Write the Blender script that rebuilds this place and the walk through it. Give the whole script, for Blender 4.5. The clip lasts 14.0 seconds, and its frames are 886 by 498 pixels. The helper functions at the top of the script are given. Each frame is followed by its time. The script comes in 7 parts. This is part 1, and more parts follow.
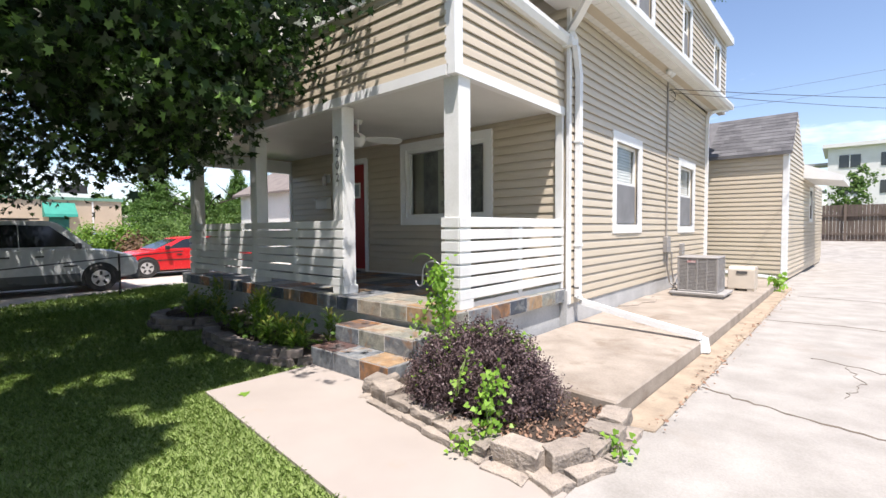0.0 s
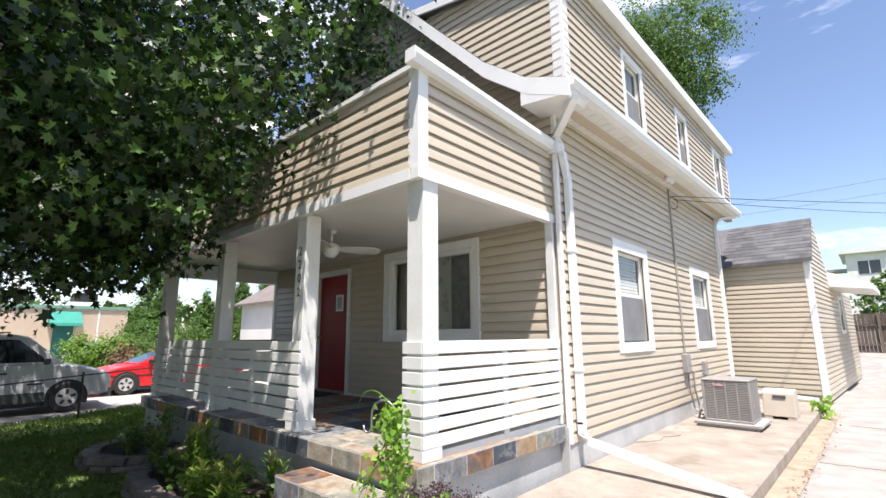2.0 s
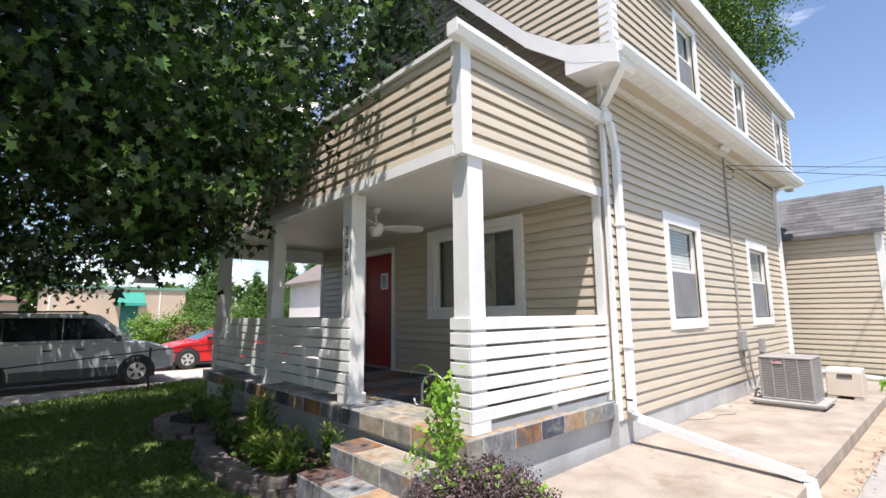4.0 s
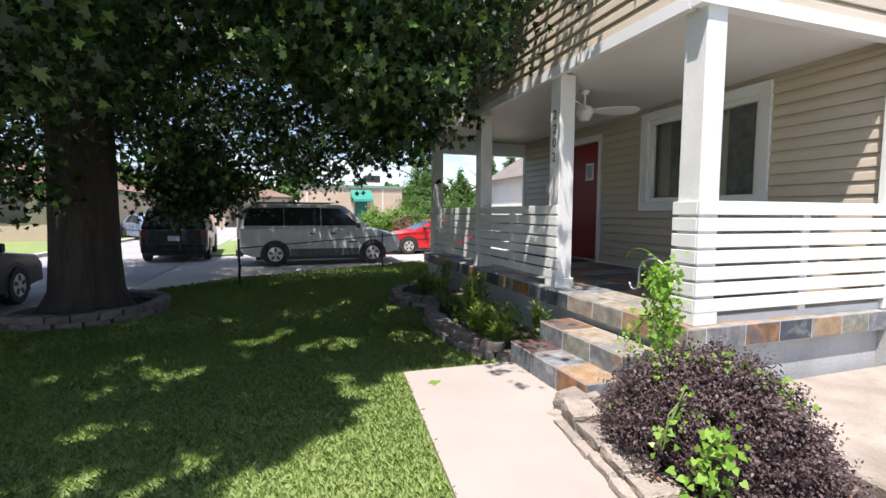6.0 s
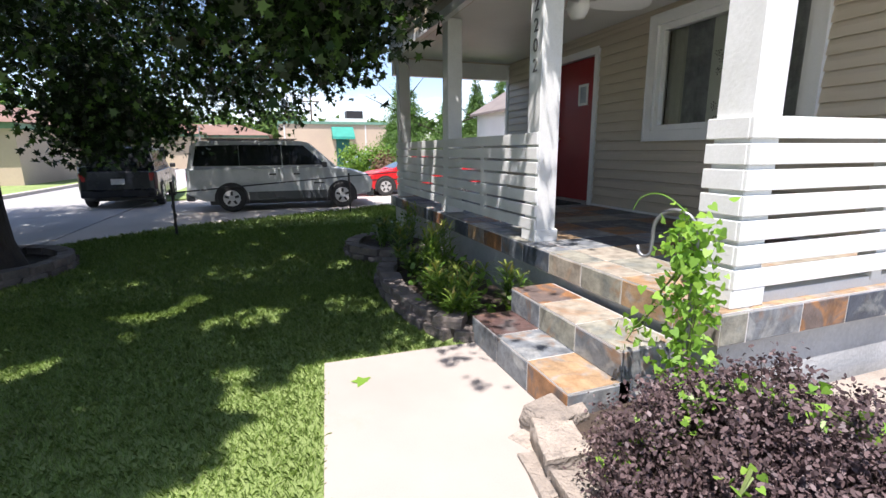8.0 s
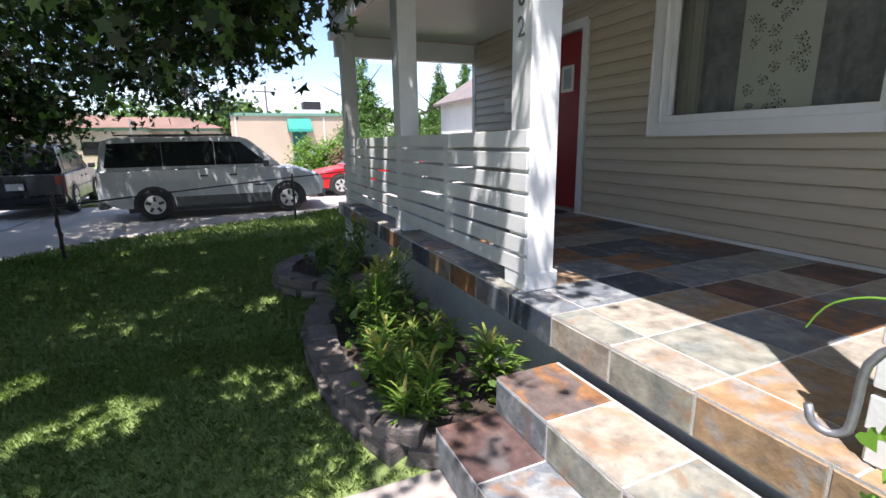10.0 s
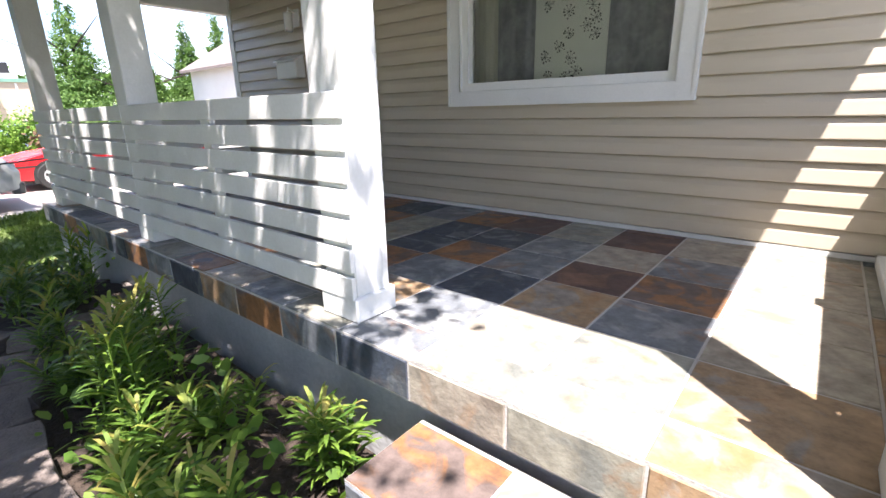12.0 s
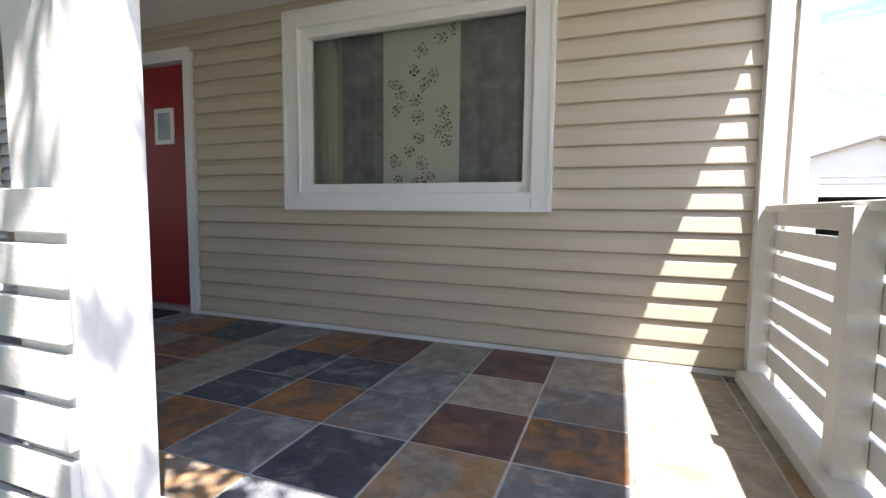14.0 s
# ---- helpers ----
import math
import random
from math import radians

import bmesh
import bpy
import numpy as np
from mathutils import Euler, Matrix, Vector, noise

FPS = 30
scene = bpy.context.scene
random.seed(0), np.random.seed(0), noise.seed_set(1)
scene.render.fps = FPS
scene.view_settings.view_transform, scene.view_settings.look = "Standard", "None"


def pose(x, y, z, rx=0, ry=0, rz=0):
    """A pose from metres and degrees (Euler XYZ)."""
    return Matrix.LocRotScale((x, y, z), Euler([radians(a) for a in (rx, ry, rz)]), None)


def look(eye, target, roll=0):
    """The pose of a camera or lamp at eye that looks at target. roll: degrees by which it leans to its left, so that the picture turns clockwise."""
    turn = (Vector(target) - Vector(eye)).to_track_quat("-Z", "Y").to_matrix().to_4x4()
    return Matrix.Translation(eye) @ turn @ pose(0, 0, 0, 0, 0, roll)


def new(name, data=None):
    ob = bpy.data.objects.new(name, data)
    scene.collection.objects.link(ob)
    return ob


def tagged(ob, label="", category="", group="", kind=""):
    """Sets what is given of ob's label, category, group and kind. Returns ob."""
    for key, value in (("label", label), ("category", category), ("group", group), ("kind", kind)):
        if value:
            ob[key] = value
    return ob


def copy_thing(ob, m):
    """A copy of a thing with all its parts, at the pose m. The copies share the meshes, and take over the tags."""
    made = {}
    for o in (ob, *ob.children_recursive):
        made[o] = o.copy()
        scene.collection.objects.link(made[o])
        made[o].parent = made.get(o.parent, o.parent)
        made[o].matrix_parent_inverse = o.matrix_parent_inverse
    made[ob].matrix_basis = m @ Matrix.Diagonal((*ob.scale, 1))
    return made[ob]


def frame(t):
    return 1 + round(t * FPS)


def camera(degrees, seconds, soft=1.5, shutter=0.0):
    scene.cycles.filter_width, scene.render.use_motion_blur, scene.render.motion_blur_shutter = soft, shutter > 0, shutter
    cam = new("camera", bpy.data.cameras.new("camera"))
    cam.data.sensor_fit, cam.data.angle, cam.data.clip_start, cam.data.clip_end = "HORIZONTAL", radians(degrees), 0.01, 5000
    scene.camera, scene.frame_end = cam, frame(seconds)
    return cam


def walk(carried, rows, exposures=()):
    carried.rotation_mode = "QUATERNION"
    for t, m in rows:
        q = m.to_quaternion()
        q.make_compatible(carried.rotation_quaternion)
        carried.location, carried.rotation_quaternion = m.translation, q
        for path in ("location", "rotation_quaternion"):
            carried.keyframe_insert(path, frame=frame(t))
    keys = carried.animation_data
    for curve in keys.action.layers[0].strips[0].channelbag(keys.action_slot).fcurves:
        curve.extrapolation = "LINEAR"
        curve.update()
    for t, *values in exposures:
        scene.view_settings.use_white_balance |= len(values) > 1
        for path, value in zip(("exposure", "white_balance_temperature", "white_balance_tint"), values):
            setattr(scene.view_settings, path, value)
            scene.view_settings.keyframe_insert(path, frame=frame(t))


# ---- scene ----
EXPOSURES = [(0.0, 0.9, 6450, 17), (2.0, 1.02, 6450, 17), (4.3, 0.84, 6400, 17), (5.0, 0.73, 6350, 18), (6.0, 0.96, 6350, 18), (7.0, 1.13, 6350, 18), (9.5, 1.12, 6100, 20), (10.5, 1.5, 6150, 18), (11.5, 1.84, 6250, 20), (12.5, 2.12, 6400, 21), (14.0, 1.98, 6400, 20)]
cam = camera(87.6, 14.0)
PATH = [
    (0, (1.16, 0.102, 1.448), (-0.147, 1.614, 1.361), -0.4),
    (0.5, (1.105, 0.433, 1.443), (-0.255, 1.894, 1.321), -0.7),
    (1, (1.015, 0.655, 1.502), (-0.368, 2.098, 1.449), -0.7),
    (1.5, (1.001, 0.887, 1.591), (-0.382, 2.321, 1.768), -0.4),
    (2, (1.01, 0.953, 1.609), (-0.317, 2.402, 1.979), -0.4),
    (4.5, (0.96, 0.895, 1.577), (-0.616, 2.109, 1.786), -0.8),
    (5, (0.989, 0.822, 1.509), (-0.758, 1.791, 1.614), 0.1),
    (5.5, (0.923, 0.804, 1.474), (-0.932, 1.552, 1.45), 0.4),
    (6, (0.914, 0.803, 1.464), (-0.975, 1.442, 1.31), 0.3),
    (6.5, (0.696, 0.906, 1.392), (-1.171, 1.576, 1.137), 0.8),
    (7, (0.438, 1.146, 1.359), (-1.399, 1.86, 1.017), 0.5),
    (9.5, (-1.079, 2.058, 1.508), (-2.928, 2.65, 1.029), -0.6),
    (10, (-1.378, 2.173, 1.504), (-3.161, 2.957, 1.052), -1.0),
    (10.5, (-1.556, 2.195, 1.522), (-3.237, 3.179, 1.07), -1.4),
    (11, (-1.772, 2.245, 1.51), (-3.322, 3.419, 1.042), -1.1),
    (11.5, (-1.98, 2.375, 1.491), (-3.375, 3.713, 0.979), -1.2),
    (12, (-2.15, 2.52, 1.482), (-3.37, 3.998, 0.911), -1.2),
    (12.5, (-2.289, 2.621, 1.501), (-3.297, 4.267, 0.977), -0.2),
    (13, (-2.375, 2.66, 1.56), (-3.176, 4.462, 1.24), 0.2),
    (13.5, (-2.453, 2.8, 1.554), (-3.123, 4.673, 1.352), 0.4),
    (14, (-2.459, 3.029, 1.522), (-3.168, 4.892, 1.356), 0.6),
]
walk(cam, [(t, look(eye, target, roll)) for t, eye, target, roll in PATH], EXPOSURES)

# ---- world and light ----
SUN_WAY = Vector((-0.31, 0.255, -1.0)).normalized()
world = bpy.data.worlds.new("sky")
scene.world = world
world.use_nodes = True
wn = world.node_tree.nodes
sky = wn.new("ShaderNodeTexSky")
sky.sky_type = "NISHITA"
sky.sun_disc = False
sky.sun_elevation = math.asin(-SUN_WAY.z)
sky.sun_rotation = math.atan2(-SUN_WAY.x, -SUN_WAY.y)
sky.altitude, sky.air_density, sky.dust_density, sky.ozone_density = 200, 1.0, 0.6, 1.2
# thin clouds over the blue
wtc = wn.new("ShaderNodeTexCoord")
wmap = wn.new("ShaderNodeMapping")
wmap.inputs["Scale"].default_value = (1.2, 1.2, 5.0)
wnoise = wn.new("ShaderNodeTexNoise")
wnoise.inputs["Scale"].default_value = 2.2
wnoise.inputs["Detail"].default_value = 7
wnoise.inputs["Roughness"].default_value = 0.6
wramp = wn.new("ShaderNodeValToRGB")
wramp.color_ramp.elements[0].position, wramp.color_ramp.elements[1].position = 0.51, 0.85
wmix = wn.new("ShaderNodeMixRGB")
wmix.inputs[2].default_value = (11.5, 11.8, 12.3, 1)
wl = world.node_tree.links
wl.new(wtc.outputs["Generated"], wmap.inputs["Vector"])
wl.new(wmap.outputs["Vector"], wnoise.inputs["Vector"])
wl.new(wnoise.outputs["Fac"], wramp.inputs["Fac"])
wl.new(wramp.outputs["Color"], wmix.inputs[0])
wl.new(sky.outputs["Color"], wmix.inputs[1])
wl.new(wmix.outputs["Color"], wn["Background"].inputs["Color"])
wn["Background"].inputs["Strength"].default_value = 0.11

sun_data = bpy.data.lights.new("sun", "SUN")
sun_data.energy, sun_data.angle, sun_data.color = 4.8, radians(0.53), (1.0, 0.95, 0.87)
sun = new("sun", sun_data)
sun.matrix_world = Matrix.Translation((8, -8, 30)) @ SUN_WAY.to_track_quat("-Z", "Y").to_matrix().to_4x4()

# ---- materials ----
def ramp_set(node, stops, interpolation="LINEAR"):
    cr = node.color_ramp
    cr.interpolation = interpolation
    while len(cr.elements) < len(stops):
        cr.elements.new(1.0)
    for e, (p, c) in zip(cr.elements, stops):
        e.position, e.color = p, (*c, 1)


def surface(name, a, b=None, rough=0.6, scale=3.0, fine=90.0, bump=0.15, metal=0.0, rand=0.0, spots=None, spot_scale=1.0, spot_at=0.6, stretch=(1, 1, 1), spec=0.5, depth=0.01):
    """Two colours mixed by coarse and fine noise, an optional third in spots, and fine relief."""
    m = bpy.data.materials.new(name)
    m.use_nodes = True
    n, l = m.node_tree.nodes, m.node_tree.links
    p = n["Principled BSDF"]
    b = b or tuple(c * 0.8 for c in a)
    tc, mp = n.new("ShaderNodeTexCoord"), n.new("ShaderNodeMapping")
    mp.inputs["Scale"].default_value = stretch
    l.new(tc.outputs["Object"], mp.inputs["Vector"])
    n1, n2 = n.new("ShaderNodeTexNoise"), n.new("ShaderNodeTexNoise")
    n1.inputs["Scale"].default_value, n1.inputs["Detail"].default_value = scale, 5
    n2.inputs["Scale"].default_value, n2.inputs["Detail"].default_value = fine, 4
    l.new(mp.outputs["Vector"], n1.inputs["Vector"])
    l.new(mp.outputs["Vector"], n2.inputs["Vector"])
    add = n.new("ShaderNodeMath")
    add.operation = "MULTIPLY_ADD"
    add.inputs[1].default_value = 0.45
    l.new(n2.outputs["Fac"], add.inputs[0])
    l.new(n1.outputs["Fac"], add.inputs[2])
    r = n.new("ShaderNodeValToRGB")
    ramp_set(r, [(0.5, a), (0.95, b)])
    l.new(add.outputs[0], r.inputs["Fac"])
    col = r.outputs["Color"]
    if spots:
        n3, r3, mx = n.new("ShaderNodeTexNoise"), n.new("ShaderNodeValToRGB"), n.new("ShaderNodeMixRGB")
        n3.inputs["Scale"].default_value, n3.inputs["Detail"].default_value = spot_scale, 6
        n3.inputs["Roughness"].default_value = 0.65
        ramp_set(r3, [(spot_at, (0, 0, 0)), (min(1, spot_at + 0.12), (1, 1, 1))])
        l.new(tc.outputs["Object"], n3.inputs["Vector"])
        l.new(n3.outputs["Fac"], r3.inputs["Fac"])
        l.new(r3.outputs["Color"], mx.inputs[0])
        l.new(col, mx.inputs[1])
        mx.inputs[2].default_value = (*spots, 1)
        col = mx.outputs["Color"]
    if rand:
        oi, hs, mr = n.new("ShaderNodeObjectInfo"), n.new("ShaderNodeHueSaturation"), n.new("ShaderNodeMapRange")
        mr.inputs["To Min"].default_value, mr.inputs["To Max"].default_value = 1 - rand, 1 + rand
        l.new(oi.outputs["Random"], mr.inputs["Value"])
        l.new(mr.outputs["Result"], hs.inputs["Value"])
        l.new(col, hs.inputs["Color"])
        col = hs.outputs["Color"]
    l.new(col, p.inputs["Base Color"])
    rr = n.new("ShaderNodeMapRange")
    rr.inputs["To Min"].default_value, rr.inputs["To Max"].default_value = max(0.02, rough - 0.1), min(1, rough + 0.1)
    l.new(n1.outputs["Fac"], rr.inputs["Value"])
    l.new(rr.outputs["Result"], p.inputs["Roughness"])
    p.inputs["Metallic"].default_value = metal
    p.inputs["Specular IOR Level"].default_value = spec
    if bump:
        bp = n.new("ShaderNodeBump")
        bp.inputs["Strength"].default_value, bp.inputs["Distance"].default_value = bump, depth
        l.new(n2.outputs["Fac"], bp.inputs["Height"])
        l.new(bp.outputs["Normal"], p.inputs["Normal"])
    return m


def leafy(name, a, b, rough=0.45, through_light=0.35, mid=None, spec=0.3):
    """Leaf: colour varies per leaf, and some light passes through."""
    m = bpy.data.materials.new(name)
    m.use_nodes = True
    n, l = m.node_tree.nodes, m.node_tree.links
    p, out = n["Principled BSDF"], n["Material Output"]
    g, r = n.new("ShaderNodeNewGeometry"), n.new("ShaderNodeValToRGB")
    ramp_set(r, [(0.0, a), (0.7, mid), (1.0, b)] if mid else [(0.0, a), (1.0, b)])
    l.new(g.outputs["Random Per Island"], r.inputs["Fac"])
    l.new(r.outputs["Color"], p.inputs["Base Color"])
    p.inputs["Roughness"].default_value = rough
    p.inputs["Specular IOR Level"].default_value = spec
    t, mx, hs = n.new("ShaderNodeBsdfTranslucent"), n.new("ShaderNodeMixShader"), n.new("ShaderNodeHueSaturation")
    hs.inputs["Value"].default_value, hs.inputs["Saturation"].default_value = 1.5, 1.1
    l.new(r.outputs["Color"], hs.inputs["Color"])
    l.new(hs.outputs["Color"], t.inputs["Color"])
    mx.inputs[0].default_value = through_light
    l.new(p.outputs[0], mx.inputs[1])
    l.new(t.outputs[0], mx.inputs[2])
    l.new(mx.outputs[0], out.inputs["Surface"])
    return m


def glass_mat(name, tint=(0.9, 0.93, 0.92), gloss=1.5):
    m = bpy.data.materials.new(name)
    m.use_nodes = True
    n, l = m.node_tree.nodes, m.node_tree.links
    n.remove(n["Principled BSDF"])
    t, g, f, mx = n.new("ShaderNodeBsdfTransparent"), n.new("ShaderNodeBsdfGlossy"), n.new("ShaderNodeFresnel"), n.new("ShaderNodeMixShader")
    t.inputs["Color"].default_value = (*tint, 1)
    g.inputs["Roughness"].default_value = 0.02
    f.inputs["IOR"].default_value = gloss
    l.new(f.outputs[0], mx.inputs[0])
    l.new(t.outputs[0], mx.inputs[1])
    l.new(g.outputs[0], mx.inputs[2])
    l.new(mx.outputs[0], n["Material Output"].inputs["Surface"])
    return m


def slate_mat(name, base, vein, share=0.52, stain=(0.24, 0.13, 0.06)):
    """Natural cleft slate: a ground hue with veins and clouds of another, shifted from tile to tile."""
    m = surface(name, base, rough=0.5, scale=6, fine=38, bump=0.4, depth=0.009, spec=0.4)
    n, l = m.node_tree.nodes, m.node_tree.links
    p = n["Principled BSDF"]
    oi, tc, mp, mul = n.new("ShaderNodeObjectInfo"), n.new("ShaderNodeTexCoord"), n.new("ShaderNodeVectorMath"), n.new("ShaderNodeMath")
    mul.operation, mul.inputs[1].default_value = "MULTIPLY", 37.0
    l.new(oi.outputs["Random"], mul.inputs[0])
    mp.operation = "ADD"
    l.new(tc.outputs["Object"], mp.inputs[0])
    l.new(mul.outputs[0], mp.inputs[1])
    nz, vr, mx = n.new("ShaderNodeTexNoise"), n.new("ShaderNodeValToRGB"), n.new("ShaderNodeMixRGB")
    nz.inputs["Scale"].default_value, nz.inputs["Detail"].default_value, nz.inputs["Distortion"].default_value = 4.2, 11, 1.1
    nz.inputs["Roughness"].default_value = 0.58
    l.new(mp.outputs[0], nz.inputs["Vector"])
    ramp_set(vr, [(share - 0.035, (0, 0, 0)), (share + 0.05, (1, 1, 1))])
    l.new(nz.outputs["Fac"], vr.inputs["Fac"])
    l.new(vr.outputs["Color"], mx.inputs[0])
    mx.inputs[1].default_value, mx.inputs[2].default_value = (*base, 1), (*vein, 1)
    n2, m2, r2 = n.new("ShaderNodeTexNoise"), n.new("ShaderNodeMixRGB"), n.new("ShaderNodeValToRGB")
    n2.inputs["Scale"].default_value, n2.inputs["Detail"].default_value = 11, 10
    n2.inputs["Roughness"].default_value = 0.68
    l.new(mp.outputs[0], n2.inputs["Vector"])
    ramp_set(r2, [(0.28, (0.5, 0.5, 0.5)), (0.72, (1.4, 1.4, 1.4))])
    l.new(n2.outputs["Fac"], r2.inputs["Fac"])
    m2.blend_type = "MULTIPLY"
    m2.inputs[0].default_value = 1
    l.new(mx.outputs["Color"], m2.inputs[1])
    l.new(r2.outputs["Color"], m2.inputs[2])
    # rust stains along clefts
    n3, r3, m3 = n.new("ShaderNodeTexNoise"), n.new("ShaderNodeValToRGB"), n.new("ShaderNodeMixRGB")
    n3.inputs["Scale"].default_value, n3.inputs["Detail"].default_value, n3.inputs["Distortion"].default_value = 2.6, 9, 1.6
    n3.inputs["Roughness"].default_value = 0.62
    off = n.new("ShaderNodeVectorMath")
    off.operation, off.inputs[1].default_value = "ADD", (11.0, 5.0, 3.0)
    l.new(mp.outputs[0], off.inputs[0])
    l.new(off.outputs[0], n3.inputs["Vector"])
    ramp_set(r3, [(0.56, (0, 0, 0)), (0.68, (0.75, 0.75, 0.75))])
    l.new(n3.outputs["Fac"], r3.inputs["Fac"])
    l.new(r3.outputs["Color"], m3.inputs[0])
    l.new(m2.outputs["Color"], m3.inputs[1])
    m3.inputs[2].default_value = (*stain, 1)
    l.new(m3.outputs["Color"], p.inputs["Base Color"])
    return m


SLATES = {
    "b": slate_mat("blue_grey_slate", (0.15, 0.165, 0.178), (0.25, 0.26, 0.255), 0.53),
    "d": slate_mat("dark_blue_slate", (0.05, 0.062, 0.082), (0.155, 0.17, 0.175), 0.56, (0.10, 0.085, 0.075)),
    "r": slate_mat("rust_slate", (0.25, 0.125, 0.055), (0.13, 0.10, 0.088), 0.52, (0.07, 0.05, 0.045)),
    "o": slate_mat("ochre_slate", (0.31, 0.21, 0.12), (0.26, 0.23, 0.195), 0.53, (0.28, 0.15, 0.065)),
    "p": slate_mat("purple_brown_slate", (0.10, 0.062, 0.055), (0.17, 0.095, 0.065), 0.56, (0.13, 0.12, 0.115)),
    "g": slate_mat("green_grey_slate", (0.25, 0.245, 0.2), (0.185, 0.195, 0.175), 0.55),
    "t": slate_mat("tan_slate", (0.315, 0.285, 0.23), (0.26, 0.225, 0.18), 0.56, (0.30, 0.19, 0.11)),
}
M_SIDING = surface("tan_siding", (0.53, 0.464, 0.36), (0.48, 0.42, 0.322), 0.4, 1.2, 160, 0.05, rand=0.03, stretch=(1, 1, 8), spots=(0.42, 0.36, 0.26), spot_scale=1.3, spot_at=0.62)
M_WHITE = surface("white_paint", (0.78, 0.79, 0.78), (0.70, 0.71, 0.70), 0.42, 2.5, 70, 0.08, spots=(0.6, 0.6, 0.57), spot_scale=4, spot_at=0.66)
M_WHITE_OLD = surface("weathered_white_paint", (0.74, 0.75, 0.73), (0.62, 0.63, 0.6), 0.55, 3, 60, 0.15, spots=(0.42, 0.42, 0.4), spot_scale=9, spot_at=0.68)
M_SOFFIT = surface("white_metal_soffit", (0.76, 0.76, 0.74), (0.68, 0.68, 0.65), 0.45, 2, 60, 0.04)
M_CEIL = surface("porch_ceiling_paint", (0.72, 0.72, 0.69), (0.64, 0.64, 0.61), 0.55, 1.5, 50, 0.05)
M_GROUT = surface("cement_grout", (0.52, 0.50, 0.47), (0.40, 0.385, 0.36), 0.85, 6, 120, 0.3)
M_FOUND = surface("painted_foundation", (0.50, 0.505, 0.495), (0.36, 0.365, 0.36), 0.8, 2.5, 40, 0.4, spots=(0.5, 0.5, 0.48), spot_scale=2.2, spot_at=0.6)
M_WALK = surface("smooth_concrete", (0.35, 0.313, 0.277), (0.305, 0.27, 0.238), 0.85, 1.6, 140, 0.2, spots=(0.33, 0.275, 0.225), spot_scale=1.8, spot_at=0.62, depth=0.004)
M_PATIO = surface("old_concrete", (0.355, 0.31, 0.258), (0.22, 0.188, 0.152), 0.9, 2.6, 55, 0.7, spots=(0.21, 0.17, 0.13), spot_scale=1.9, spot_at=0.55, depth=0.006)
M_DRIVE = surface("gravelly_concrete", (0.35, 0.335, 0.308), (0.235, 0.222, 0.20), 0.9, 2.2, 75, 0.7, spots=(0.25, 0.225, 0.195), spot_scale=0.8, spot_at=0.57, depth=0.005)
M_ROAD = surface("worn_road", (0.34, 0.335, 0.325), (0.27, 0.265, 0.26), 0.9, 0.5, 90, 0.35, spots=(0.22, 0.22, 0.21), spot_scale=0.35, spot_at=0.6)
M_APRON = surface("parking_concrete", (0.46, 0.42, 0.37), (0.37, 0.34, 0.3), 0.9, 0.6, 60, 0.3, spots=(0.3, 0.28, 0.25), spot_scale=0.6, spot_at=0.62)
M_KERB = surface("tan_kerb_concrete", (0.38, 0.31, 0.225), (0.25, 0.2, 0.145), 0.9, 4, 70, 0.6, spots=(0.16, 0.115, 0.08), spot_scale=3, spot_at=0.57, depth=0.006)
M_SOIL = surface("dark_soil", (0.07, 0.05, 0.035), (0.035, 0.026, 0.02), 0.95, 9, 60, 0.9, depth=0.02)
M_LAWNSOIL = surface("lawn_thatch", (0.22, 0.29, 0.09), (0.16, 0.215, 0.065), 0.95, 1.1, 60, 0.8, spots=(0.15, 0.165, 0.055), spot_scale=0.8, spot_at=0.58, depth=0.02)
M_GROUND = surface("distant_turf", (0.09, 0.13, 0.04), (0.12, 0.14, 0.06), 0.95, 0.15, 6, 0.4)
M_GRASS = leafy("grass_blade", (0.12, 0.20, 0.038), (0.275, 0.37, 0.105), 0.5, 0.2)
M_RED = surface("red_door_paint", (0.29, 0.012, 0.018), (0.25, 0.010, 0.014), 0.32, 3, 60, 0.03)
M_SHINGLE = surface("grey_shingle", (0.115, 0.115, 0.12), (0.07, 0.07, 0.075), 0.9, 3, 120, 0.5, rand=0.25)
M_GLASS = glass_mat("window_glass")
M_DARKGLASS = glass_mat("tinted_glass", (0.05, 0.06, 0.065), 1.55)
M_STONE = surface("bed_block", (0.20, 0.165, 0.14), (0.115, 0.10, 0.09), 0.9, 7, 60, 0.7, rand=0.2, depth=0.015)
M_LIMESTONE = surface("pale_wall_block", (0.36, 0.31, 0.255), (0.23, 0.20, 0.17), 0.9, 8, 50, 1.0, rand=0.22, spots=(0.13, 0.115, 0.10), spot_scale=7, spot_at=0.55, depth=0.02)
M_IRON = surface("dark_iron", (0.03, 0.03, 0.032), (0.05, 0.045, 0.045), 0.5, 20, 150, 0.2, metal=0.6)
M_GREYMETAL = surface("grey_painted_metal", (0.33, 0.32, 0.305), (0.28, 0.27, 0.26), 0.5, 3, 90, 0.05, metal=0.2)
M_BARK = surface("tree_bark", (0.07, 0.053, 0.04), (0.032, 0.026, 0.022), 0.95, 5, 28, 1.0, stretch=(1, 1, 0.18), depth=0.05)
# most leaves near black for the crown's shade, a few bright as if sunlit
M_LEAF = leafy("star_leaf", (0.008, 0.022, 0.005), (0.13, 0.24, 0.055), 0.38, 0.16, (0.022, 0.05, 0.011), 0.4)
# near black, standing in for the unlit insides of rooms and garage
M_DARK = surface("dark_interior", (0.03, 0.03, 0.03), (0.02, 0.02, 0.02), 0.9, 3, 30, 0)

